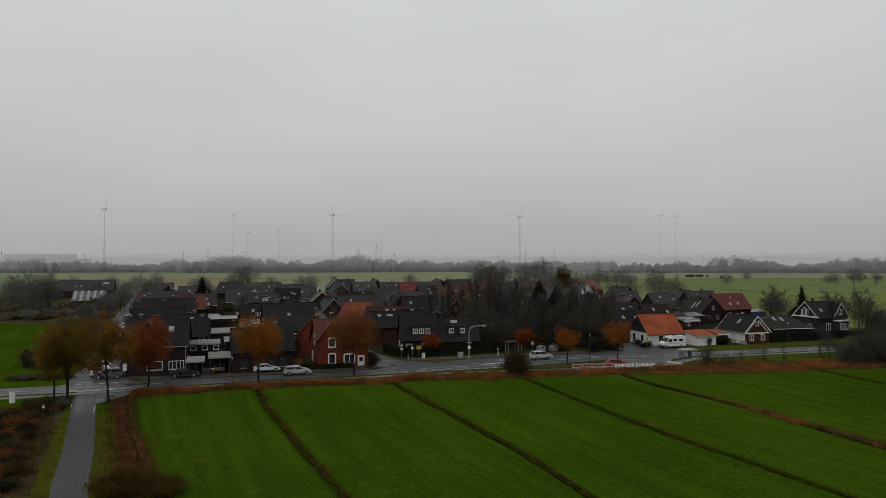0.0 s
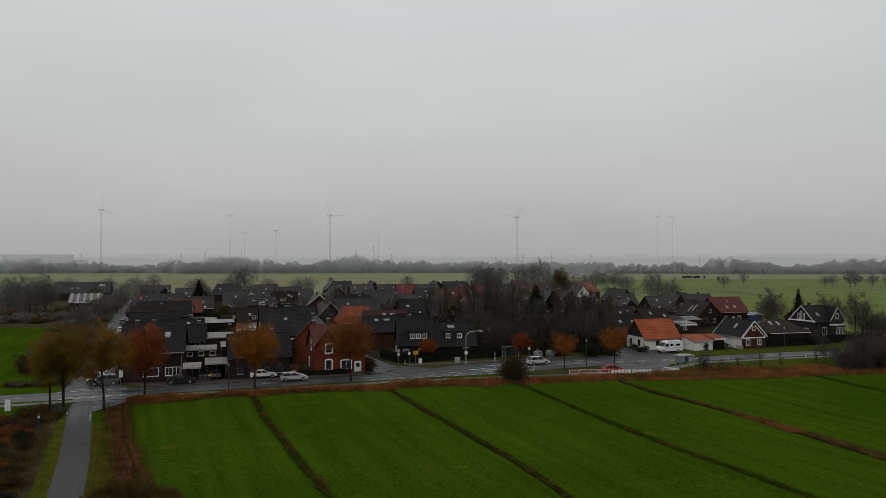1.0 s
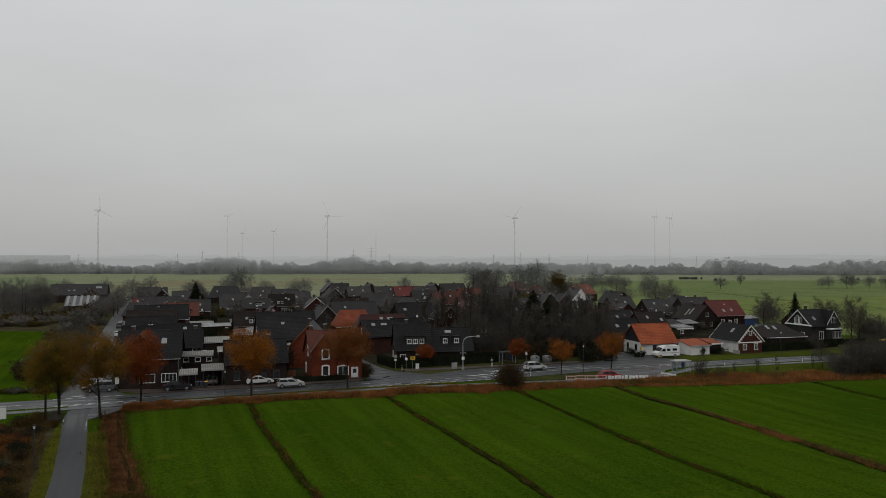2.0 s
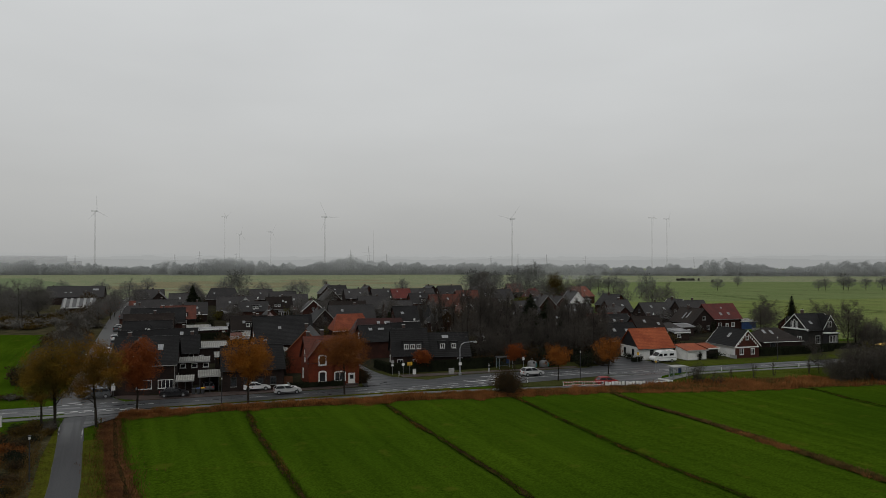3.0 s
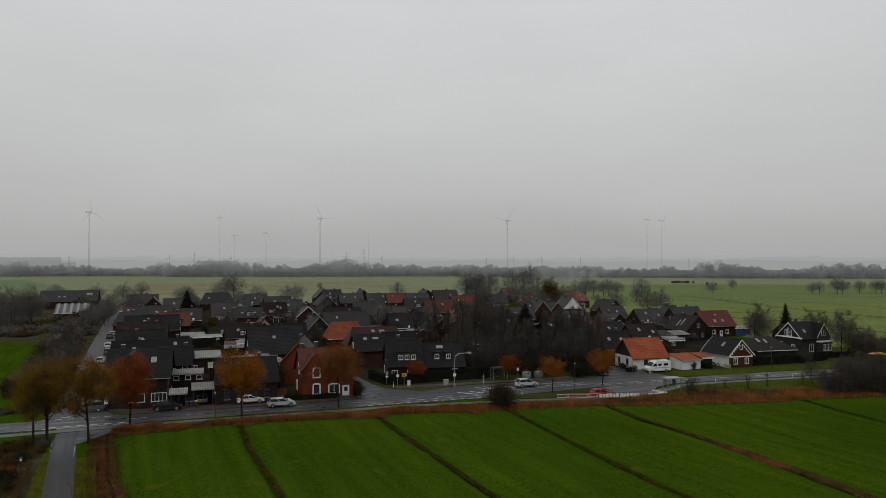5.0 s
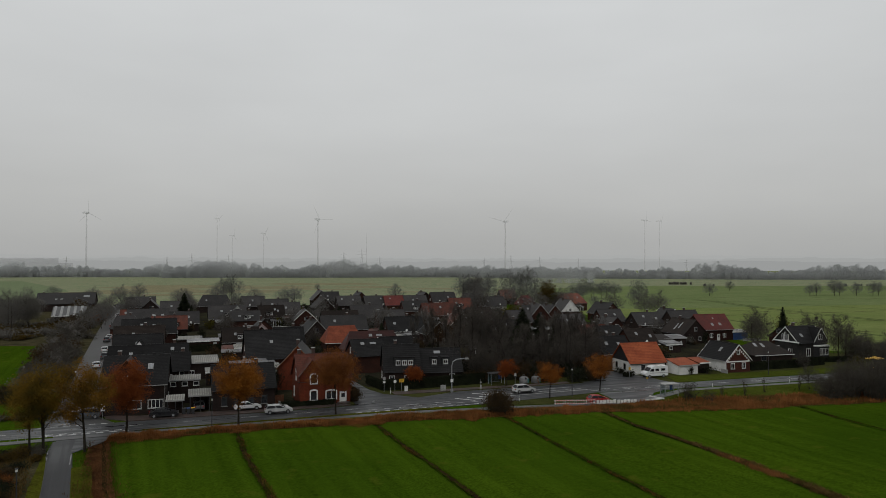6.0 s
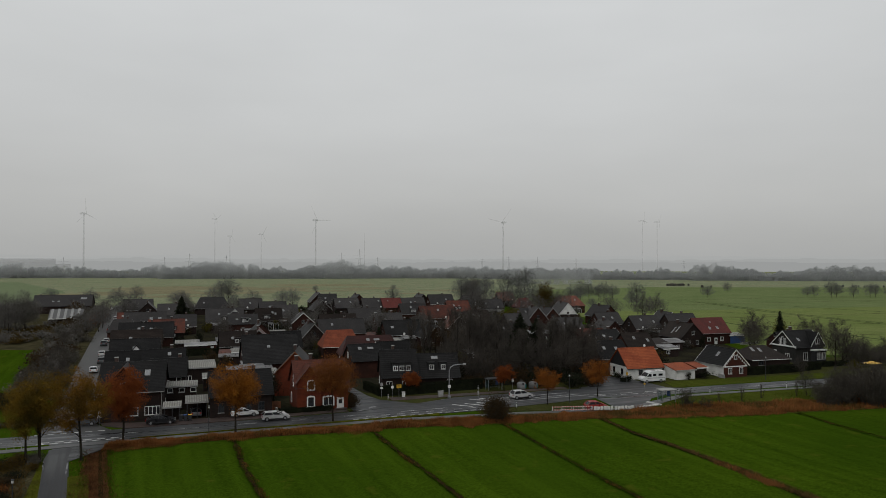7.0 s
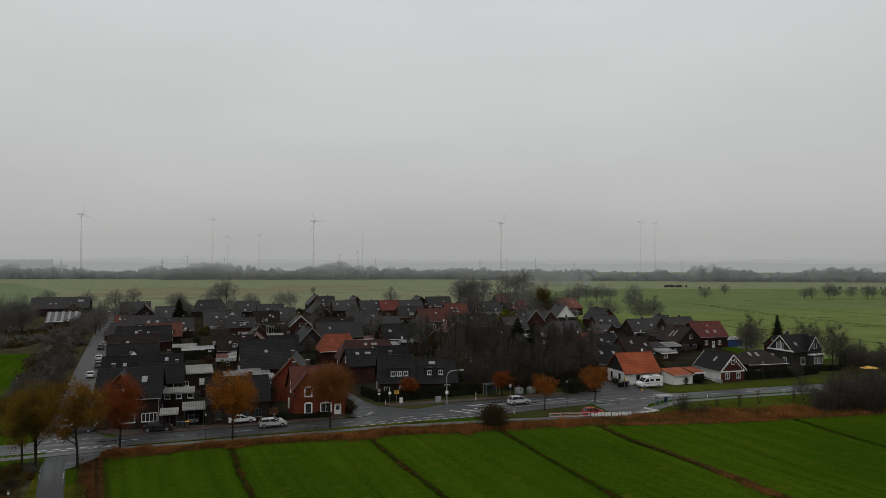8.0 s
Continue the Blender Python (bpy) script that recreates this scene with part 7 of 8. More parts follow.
def car_paint(name, c):
    return mat("car_paint_" + name, c, 0.3, 0.1, 1.0, spec=0.35)


PAINT = {"white": car_paint("white", (0.62, 0.63, 0.63)), "silver": car_paint("silver", (0.46, 0.47, 0.47)), "black": car_paint("black", (0.012, 0.012, 0.014)), "red": car_paint("red", (0.28, 0.018, 0.018)),
         "grey": car_paint("grey", (0.09, 0.095, 0.1)), "blue": car_paint("blue", (0.02, 0.04, 0.1))}
SHAPES = {  # length, half width, sill, shoulder, roof, windscreen foot, roof front, roof back, rear foot
    "hatch": (4.2, 0.89, 0.30, 1.00, 1.49, 1.18, 0.15, -1.38, -1.98),
    "suv": (4.55, 0.93, 0.35, 1.10, 1.68, 1.22, 0.28, -1.66, -2.18),
    "estate": (4.7, 0.91, 0.30, 1.00, 1.49, 1.2, 0.15, -1.82, -2.28),
    "saloon": (4.65, 0.91, 0.28, 0.98, 1.45, 1.1, 0.08, -1.05, -1.95)}
CARS = {}


def build_car(kind, colour, label):
    L, hw, sill, sh, top, wf, rf, rb, rfoot = SHAPES[kind]
    c = tagged(empty("car", 0, 0), label, "car", "cars")
    paint = PAINT[colour]
    f, b = L / 2, -L / 2

    rw = 0.36 if kind == "suv" else 0.33
    wheels = (f - 0.85, b + 0.8)

    def arch(x):
        r = rw + 0.07
        return [(x + r * math.cos(t), max(sill, rw + r * math.sin(t))) for t in np.linspace(0, math.pi, 8)]
    side = [(f - 0.06, sill + 0.04)] + arch(wheels[0]) + arch(wheels[1]) + [(b + 0.05, sill + 0.04), (b, sill + 0.25), (b + 0.04, sh - 0.16), (b + 0.12, sh - 0.02), (rfoot + 0.3, sh + 0.02), (0, sh + 0.0),
             (wf, sh - 0.02), (wf + 0.45, sh - 0.07), (f - 0.35, sh - 0.19), (f - 0.1, sh - 0.3), (f, sh - 0.45), (f, sill + 0.2)]
    mid = (sill + sh) / 2
    rings = []
    for yy, k, e in ((-hw + 0.02, 0.9, 0.10), (-hw, 1.0, 0.04), (-hw * 0.86, 1.0, 0.0), (hw * 0.86, 1.0, 0.0), (hw, 1.0, 0.04), (hw - 0.02, 0.9, 0.10)):
        rings.append([(x - math.copysign(e, x) if abs(x) > L / 2 - 0.3 else x, yy, z if z < mid else mid + (z - mid) * (k if abs(yy) > hw * 0.9 else 1.0)) for x, z in side])
    part("body", Geo().loft(rings), paint, c)
    for s in (-1, 1):             # sills and wheel wells
        part("side_trim", Geo().box(wheels[1] + rw, wheels[0] - rw, min(s * hw, s * (hw + 0.015)), max(s * hw, s * (hw + 0.015)), sill + 0.02, sill + 0.14), M_DARKSTEEL, c)
    hr = hw * 0.76

    def cab(xb, xt, w0, w1, z0, z1):
        return [(xb, -w0, z0), (xb, w0, z0), (xt, w1, z1), (xt, -w1, z1)]
    z0, z1 = sh - 0.03, top - 0.06
    wb, wt = hw * 0.95, hr
    g = Geo().add([(rfoot, -wb, z0), (rfoot, wb, z0), (wf, wb, z0), (wf, -wb, z0), (rb, -wt, z1), (rb, wt, z1), (rf, wt, z1), (rf, -wt, z1)],
                  [(0, 1, 5, 4), (1, 2, 6, 5), (2, 3, 7, 6), (3, 0, 4, 7), (4, 5, 6, 7), (3, 2, 1, 0)])
    part("glasshouse", g, M_CARGLASS, c, "dark tinted car windows")
    part("roof", Geo().loft([[(rb - 0.04, -wt - 0.02, z1), (rb - 0.04, wt + 0.02, z1), (rb + 0.1, wt * 0.9, top - 0.01), (rb + 0.1, -wt * 0.9, top - 0.01)], [((rb + rf) / 2, -wt - 0.02, z1), ((rb + rf) / 2, wt + 0.02, z1), ((rb + rf) / 2, wt * 0.9, top + 0.02), ((rb + rf) / 2, -wt * 0.9, top + 0.02)],
                             [(rf + 0.04, -wt - 0.02, z1), (rf + 0.04, wt + 0.02, z1), (rf - 0.1, wt * 0.9, top - 0.01), (rf - 0.1, -wt * 0.9, top - 0.01)]]), paint, c)
    for s in (-1, 1):             # pillars
        for x0, x1 in ((wf, rf), ((wf + rfoot) / 2 + 0.1, (rf + rb) / 2 + 0.1), (rfoot, rb)):
            part("pillar", Geo().tube([(x0, s * wb, z0), (x1, s * wt, z1)], 0.05, 4), paint, c)
        part("headlight", Geo().box(f - 0.2, f - 0.03, min(s * hw * 0.5, s * hw * 0.82), max(s * hw * 0.5, s * hw * 0.82), sh - 0.44, sh - 0.28), M_LAMP, c)
        part("tail_light", Geo().box(b - 0.01, b + 0.14, min(s * hw * 0.62, s * hw * 0.9), max(s * hw * 0.62, s * hw * 0.9), sh - 0.34, sh - 0.08), M_TAIL, c)
        part("mirror", Geo().box(wf - 0.35, wf - 0.2, min(s * hw, s * (hw + 0.16)), max(s * hw, s * (hw + 0.16)), sh + 0.02, sh + 0.16), paint, c)
        for x in (f - 0.85, b + 0.8):
            r = 0.33 if kind != "suv" else 0.36
            y = s * (hw - 0.09)
            w = part("wheel", Geo().prism([(r * math.cos(2 * math.pi * k / 16), r * math.sin(2 * math.pi * k / 16)) for k in range(16)], "y", -0.11, 0.11), M_RUBBER, c, m=pose(x, y, r))
            part("rim", Geo().prism([(r * 0.64 * math.cos(2 * math.pi * k / 10), r * 0.64 * math.sin(2 * math.pi * k / 10)) for k in range(10)], "y", -0.125, 0.125), M_RIM, w)
    part("bumper", Geo().box(f - 0.18, f + 0.04, -hw * 0.7, hw * 0.7, sill + 0.02, sill + 0.2), M_DARKSTEEL, c)
    return c


def car(x, y, angle, kind, colour, label, z=0.02):
    key = (kind, colour)
    if key not in CARS:
        CARS[key] = build_car(kind, colour, label)
        c = CARS[key]
        c.matrix_basis = pose(x, y, z, 0, 0, angle)
    else:
        c = copy_thing(CARS[key], pose(x, y, z, 0, 0, angle))
        tagged(c, label)
    return c


ST = 112.4                       # direction of the side street
car(-31.4, 124.0, R + 1, "saloon", "white", "white car parked on the footway beside the main road", 0.1)
car(-44.0, 118.6, R, "saloon", "black", "black car parked before the dark brick house", 0.1)
car(-25.4, 121.4, R, "estate", "silver", "silver estate car on the wet main road", 0.03)
car(19.6, 139.3, R + 2, "suv", "silver", "silver car on the wet main road", 0.03)
car(-59.7, 120.3, ST + 176, "hatch", "silver", "silver car waiting at the street corner", 0.03)
car(-61.2, 126.0, ST + 180, "suv", "white", "white car waiting behind another at the corner", 0.03)
car(-56.6, 117.8, 198, "suv", "grey", "dark grey car standing at the street corner", 0.03)
car(32.0, 128.7, R - 8, "hatch", "red", "red car parked behind the barriers", 0.1)
car(-81.2, 173.6, ST, "hatch", "white", "white car parked along the side street")
car(-86.6, 189.4, ST, "suv", "grey", "grey car parked along the side street")
car(-93.0, 203.4, ST, "hatch", "white", "white car parked along the side street")
car(-104.0, 228.6, ST, "suv", "grey", "grey car parked along the side street")
car(-106.8, 236.6, ST, "hatch", "silver", "silver car parked along the side street")
car(-122.6, 273.8, ST, "hatch", "red", "red car parked along the side street")
car(-143.6, 326.2, ST, "suv", "white", "white car parked along the side street")
car(-175.0, 393.0, ST, "estate", "white", "white car at the far end of the side street")
car(-21.5, 158.5, GAB, "hatch", "black", "dark car in the short side road")
car(-40.2, 125.0, GAB, "hatch", "grey", "dark car under the open carport", 0.02)


def camper(x, y, angle):
    c = tagged(empty("camper_van", x, y, angle, 0.03), "white high-roofed camper van parked before the cottage", "van")
    w = 1.02
    prof = [(-2.95, 0.4), (2.5, 0.4), (2.95, 0.58), (2.99, 0.95), (2.82, 1.18), (2.1, 1.42), (1.3, 2.28), (1.0, 2.5), (0.5, 2.6), (-2.75, 2.6), (-2.9, 2.52), (-2.98, 1.4)]
    part("body", Geo().prism(prof, "y", -w, w), PAINT["white"], c)
    for s in (-1, 1):
        y0, y1 = sorted((s * w, s * (w + 0.012)))
        part("window", Geo().prism([(1.95, 1.45), (1.4, 2.02), (0.75, 2.02), (0.75, 1.4)], "y", y0, y1), M_CARGLASS, c)
        part("window", Geo().box(-0.5, 0.4, y0, y1, 1.5, 2.0), M_CARGLASS, c)
        part("window", Geo().box(-2.2, -1.1, y0, y1, 1.5, 2.0), M_CARGLASS, c)
        part("stripe", Geo().box(-2.8, 1.8, y0, y1, 1.0, 1.12), M_GREY_TRIM, c)
        part("headlight", Geo().box(2.8, 2.97, min(s * 0.6, s * 0.9), max(s * 0.6, s * 0.9), 0.8, 1.0), M_LAMP, c)
        for xx in (1.95, -1.75):
            wl = part("wheel", Geo().prism([(0.36 * math.cos(2 * math.pi * k / 16), 0.36 * math.sin(2 * math.pi * k / 16)) for k in range(16)], "y", -0.12, 0.12), M_RUBBER, c, m=pose(xx, s * (w - 0.08), 0.34))
            part("rim", Geo().prism([(0.22 * math.cos(2 * math.pi * k / 10), 0.22 * math.sin(2 * math.pi * k / 10)) for k in range(10)], "y", -0.13, 0.13), M_RIM, wl)
    part("windscreen", Geo().add([(2.08, -0.92, 1.43), (2.08, 0.92, 1.43), (1.36, 0.86, 2.2), (1.36, -0.86, 2.2), (2.12, -0.92, 1.45), (2.12, 0.92, 1.45), (1.4, 0.86, 2.22), (1.4, -0.86, 2.22)],
                                 [(0, 1, 2, 3), (7, 6, 5, 4), (0, 4, 5, 1), (1, 5, 6, 2), (2, 6, 7, 3), (3, 7, 4, 0)]), M_CARGLASS, c)
    part("roof_vent", Geo().box(-0.8, -0.2, -0.3, 0.3, 2.6, 2.72), M_GREY_TRIM, c)


camper(51.8, 157.5, R + 178)

# ---------------------------------------------------------------- street furniture


def lamp_mast(x, y, angle, h=7.2, reach=4.2):
    m = tagged(empty("street_lamp", x, y, angle), "tall curved grey steel mast with a lamp head", "street lamp")
    part("pole", Geo().tube([(0, 0, 0), (0, 0, h * 0.5), (0, 0, h - 1.3), (0.25, 0, h - 0.55), (0.9, 0, h - 0.1), (reach, 0, h + 0.05)], [0.14, 0.12, 0.1, 0.1, 0.09, 0.07], 8), M_STEEL, m)
    part("lamp_head", Geo().box(reach - 0.1, reach + 0.5, -0.18, 0.18, h - 0.18, h + 0.16), M_GREY_TRIM, m)
    part("base_box", Geo().box(-0.25, 0.25, -0.25, 0.25, 0, 0.5), M_STEEL, m)
    part("sign_plate", Geo().box(-0.3, 0.3, -0.16, -0.12, 2.0, 2.6), M_WHITE_TRIM, m)


lamp_mast(5.2, 140.2, R - 4, 6.6, 3.0)


def post_lamp(x, y, h, z=0.0):
    m = tagged(empty("post_lamp", x, y, 0, z), "slim dark post-top street lamp", "street lamp", "post lamps")
    part("post", Geo().tube([(0, 0, 0), (0, 0, h * 0.6), (0, 0, h - 0.4)], [0.08, 0.06, 0.05], 8), M_DARKSTEEL, m)
    part("lantern", Geo().prism([(0.11 * math.cos(2 * math.pi * k / 8), 0.11 * math.sin(2 * math.pi * k / 8)) for k in range(8)], "z", h - 0.4, h - 0.12), M_LAMP, m)
    part("cap", Geo().prism([(0.15 * math.cos(2 * math.pi * k / 8), 0.15 * math.sin(2 * math.pi * k / 8)) for k in range(8)], "z", h - 0.12, h), M_DARKSTEEL, m)


post_lamp(-42.2, 73.6, 4.8)
post_lamp(-33.6, 110.9, 4.6, 0.05)
post_lamp(28.2, 134.0, 5.6, 0.08)
post_lamp(-68, 137, 5.0)
post_lamp(79, 159.5, 5.5)


def shelter(x, y, angle, w, label, roof):
    m = tagged(empty("bus_shelter", x, y, angle, 0.08), label, "bus shelter", "bus shelters")
    for u in (-w / 2, w / 2 - 0.1):
        for v in (-0.8, 0.7):
            part("post", Geo().box(u, u + 0.1, v, v + 0.1, 0, 2.3), M_STEEL, m)
    part("roof", Geo().prism([(-w / 2 - 0.25, 2.3), (w / 2 + 0.25, 2.3), (w / 2 + 0.2, 2.42), (0, 2.5), (-w / 2 - 0.2, 2.42)], "y", -1.1, 1.0), roof, m)
    for u in np.linspace(-w / 2 + 0.1, w / 2 - 1.0, 3):
        part("pane", Geo().box(u, u + 0.85, 0.74, 0.77, 0.3, 2.1), M_CLEAR, m)
    part("pane", Geo().box(-w / 2 + 0.02, -w / 2 + 0.05, -0.7, 0.6, 0.3, 2.1), M_CLEAR, m)
    part("bench", Geo().box(-w / 2 + 0.4, w / 2 - 0.6, 0.3, 0.65, 0.42, 0.48), M_DARKSTEEL, m)
    part("timetable", Geo().box(w / 2 - 0.9, w / 2 - 0.3, 0.66, 0.73, 0.9, 1.9), M_BLUE, m, "blue-framed timetable board")


shelter(47.5, 135.3, R - 3, 3.0, "glass bus shelter with a pale roof on the verge", M_GREY_TRIM)
shelter(15.0, 148.6, R, 3.2, "dark glass bus shelter in front of the trees", M_DARKSTEEL)


def container(x, y, angle, mt, label):
    m = tagged(empty("recycling_container", x, y, angle, 0.09), label, "container", "recycling containers")
    n = 14
    rings = []
    for z, r in ((0, 0.78), (0.1, 0.86), (1.0, 0.86), (1.25, 0.76), (1.42, 0.45), (1.48, 0.12)):
        rings.append([(r * 1.15 * math.cos(2 * math.pi * k / n), r * math.sin(2 * math.pi * k / n), z) for k in range(n)])
    part("body", Geo().loft(rings), mt, m, smooth=True)
    part("hoop", Geo().tube([(-0.25, 0, 1.6), (-0.2, 0, 1.85), (0.2, 0, 1.85), (0.25, 0, 1.6)], 0.03, 5), M_STEEL, m)
    part("slot", Geo().prism([(0.2 * math.cos(2 * math.pi * k / 10), 1.12 + 0.2 * math.sin(2 * math.pi * k / 10)) for k in range(10)], "y", -0.98, -0.8), M_RUBBER, m)
    part("band", Geo().box(0.55, 0.75, -0.86, -0.6, 0.2, 1.0), M_TEAL, m, "teal panel")


container(21.0, 149.6, R, M_FLATROOF, "pale grey domed recycling container on the footway")
container(23.6, 150.2, R + 8, M_FLATROOF, "grey and teal domed recycling container")


def road_sign(x, y, angle, plates, label, h=2.6):
    """A post with plates: (z, width, height, material, round)."""
    m = tagged(empty("road_sign", x, y, angle), label, "road sign", "road signs")
    part("post", Geo().tube([(0, 0, 0), (0, 0, h)], 0.035, 6), M_STEEL, m)
    for z, w, hh, mt, rnd in plates:
        if rnd:
            g = Geo().prism([(w / 2 * math.cos(2 * math.pi * k / 14), z + w / 2 * math.sin(2 * math.pi * k / 14)) for k in range(14)], "y", -0.07, -0.04)
        else:
            g = Geo().box(-w / 2, w / 2, -0.07, -0.04, z - hh / 2, z + hh / 2)
        part("plate", g, mt, m)
        if mt is M_YELLOW:
            for k in range(2):
                part("lettering_bar", Geo().box(-w * 0.36, w * (0.3 - 0.16 * k), -0.078, -0.07, z + 0.1 - 0.24 * k, z + 0.18 - 0.24 * k), M_DARKSTEEL, m)


road_sign(-4.9, 140.4, R, [(2.3, 1.0, 0.7, M_YELLOW, False)], "yellow place sign on a steel post")
road_sign(-6.2, 140.0, R, [(2.2, 0.6, 0.6, M_WHITE_TRIM, True)], "round white road sign on a post")
road_sign(-8.4, 140.8, R, [(2.6, 0.55, 0.6, M_GREY_TRIM, False), (1.9, 0.5, 0.35, M_WHITE_TRIM, False)], "white notice boards on a post", 3.0)
road_sign(11.0, 139.8, R, [(1.1, 0.35, 0.7, M_GREY_TRIM, False), (2.0, 0.4, 0.4, M_GREY_TRIM, True)], "keep-side sign on the traffic island")
road_sign(19.0, 148.4, R, [(2.1, 0.5, 0.6, M_WHITE_TRIM, False)], "white road sign beside the containers")
# invented post and plate for a yellow lit spot on the cottage wall
road_sign(46.0, 157.0, R, [(2.0, 0.5, 0.7, M_YELLOW, False)], "yellow plate in place of a lit spot on the cottage")
road_sign(-53.5, 117.0, R + 20, [(2.0, 0.6, 1.2, M_WHITE_TRIM, False)], "white information board at the corner")
road_sign(45.2, 141.8, R, [(2.4, 0.5, 0.5, M_YELLOW, True)], "bus stop sign on a post", 2.8)


def cabinet(x, y, angle, w, d, h, label, mt=None, z=0.05):
    m = tagged(empty("street_cabinet", x, y, angle, z), label, "cabinet", "street cabinets")
    part("body", Geo().box(-w / 2, w / 2, -d / 2, d / 2, 0, h), mt or M_WHITE, m)
    part("lid", Geo().prism([(-d / 2 - 0.04, h), (d / 2 + 0.04, h), (d / 2 + 0.04, h + 0.05), (0, h + 0.1), (-d / 2 - 0.04, h + 0.05)], "x", -w / 2 - 0.04, w / 2 + 0.04), M_GREY_TRIM, m)
    part("door_seam", Geo().box(-0.01, 0.01, -d / 2 - 0.006, -d / 2, 0.1, h - 0.1), M_DARKSTEEL, m)


cabinet(3.5, 141.3, R, 1.05, 0.45, 1.05, "pale grey telephone cabinet before the hedge", M_KERB, 0.09)
cabinet(-60.2, 97.4, R, 0.65, 0.45, 1.6, "white electrical cabinet beside the cycle path")
cabinet(-4.0, 141.0, R, 0.6, 0.4, 1.0, "small white utility box by the sign")


def guide_post(x, y):
    m = tagged(empty("guide_post", x, y, R), "white roadside guide post with a black band", "guide post", "guide posts")
    part("post", Geo().prism([(-0.06, -0.06), (0.06, -0.06), (0, 0.07)], "z", 0, 1.05), M_WHITE_TRIM, m)
    part("band", Geo().prism([(-0.065, -0.065), (0.065, -0.065), (0, 0.075)], "z", 0.75, 0.95), M_DARKSTEEL, m)


for gx, gy in ((-30.2, 113.6), (-52.0, 107.6), (-7.0, 139.0), (17.5, 130.4), (60, 145.0), (79, 150.2)):
    guide_post(gx, gy)


def barrier(x, y, angle, red):
    """One red and white barrier fence on its feet."""
    m = tagged(empty("barrier", x, y, angle, 0.07), "red and white plastic road works barrier", "barrier", "road works barriers")
    for u in (-0.85, 0.75):
        part("foot", Geo().box(u, u + 0.12, -0.35, 0.35, 0, 0.1), M_RUBBER, m)
        part("post", Geo().box(u + 0.02, u + 0.08, -0.03, 0.03, 0.1, 0.9), M_WHITE_TRIM if red else M_KERB, m)
    if red:
        for k in range(8):
            for z in (0.22, 0.76):
                part("panel", Geo().box(-0.95 + 0.2375 * k, -0.95 + 0.2375 * (k + 1), -0.03, 0.03, z, z + 0.14), M_SIGNRED if k % 2 else M_WHITE_TRIM, m)
    else:
        for k in range(3):        # blow-moulded panels with gaps between
            part("panel", Geo().box(-0.9 + 0.62 * k, -0.9 + 0.62 * k + 0.5, -0.05, 0.05, 0.16, 0.84 - 0.07 * (k % 2)), M_WHITE, m)


for k in range(8):
    f = k / 7
    barrier(24.4 + 13.6 * f, 126.7 + 0.9 * f + (0.2 if k % 2 else 0), 4 + (k * 37 % 9) - 4, 1 if k < 4 else 0)
for kx, ky, ka, kl in ((40.6, 130.2, 24, 4.6), (43.4, 134.6, -52, 3.2)):
    tagged(part("kerb_beam", Geo().box(0, kl, -0.14, 0.14, 0, 0.24), M_WHITE, m=pose(kx, ky, 0.02, 0, 0, ka)), "white concrete kerb beam edging the bus bay", "kerb")


def bin_(x, y, mt, label):
    m = tagged(empty("wheelie_bin", x, y, R + 180, 0.1), label, "bin", "wheelie bins")
    part("body", Geo().loft([[(-0.22, -0.26, 0.05), (0.22, -0.26, 0.05), (0.22, 0.26, 0.05), (-0.22, 0.26, 0.05)], [(-0.29, -0.33, 0.98), (0.29, -0.33, 0.98), (0.29, 0.33, 0.98), (-0.29, 0.33, 0.98)]]), M_BINGREY, m)
    part("lid", Geo().prism([(-0.36, 0.98), (0.38, 0.98), (0.38, 1.02), (0, 1.1), (-0.36, 1.04)], "x", -0.31, 0.31), mt, m)
    for s in (-0.25, 0.25):
        part("wheel", Geo().prism([(0.28 + 0.1 * math.cos(2 * math.pi * k / 10), 0.1 + 0.1 * math.sin(2 * math.pi * k / 10)) for k in range(10)], "x", s - 0.03, s + 0.03), M_RUBBER, m)


rail = tagged(empty("railing", -59.9, 102.3, 11, 0.05), "low white steel railing over a ditch", "railing")
for u in (0, 1.0, 2.0):
    part("post", Geo().tube([(u, 0, 0), (u, 0, 0.95)], 0.035, 6), M_GREY_TRIM, rail)
for z in (0.5, 0.93):
    part("rail", Geo().tube([(-0.05, 0, z), (2.05, 0, z)], 0.03, 6), M_GREY_TRIM, rail)

bin_(-40.6, 120.6, M_BLUE, "dark wheelie bin with a blue lid")
bin_(-39.9, 120.8, M_YELLOW, "dark wheelie bin with a yellow lid")
bin_(-41.3, 120.4, M_BINGREY, "dark grey wheelie bin")


def fence(x, y, angle, n, h, label, mt):
    m = tagged(empty("fence", x, y, angle), label, "fence", "fences")
    for k in range(n):
        part("board", Geo().box(k * 0.2, k * 0.2 + 0.18, -0.02, 0.02, 0.08, h), mt, m)
    for k in range(0, n + 1, 8):
        part("post", Geo().box(k * 0.2 - 0.05, k * 0.2 + 0.05, 0.02, 0.12, 0, h + 0.1), mt, m)


fence(-28.6, 128.4, R, 13, 1.7, "orange-brown wooden board fence beside the house", M_WOOD)
fence(70.4, 161.6, 114, 10, 0.9, "low grey wooden fence before the gable house", M_KERB)
fence(104, 227, 14, 34, 0.9, "pale garden fence at the meadow", M_GREY_TRIM)
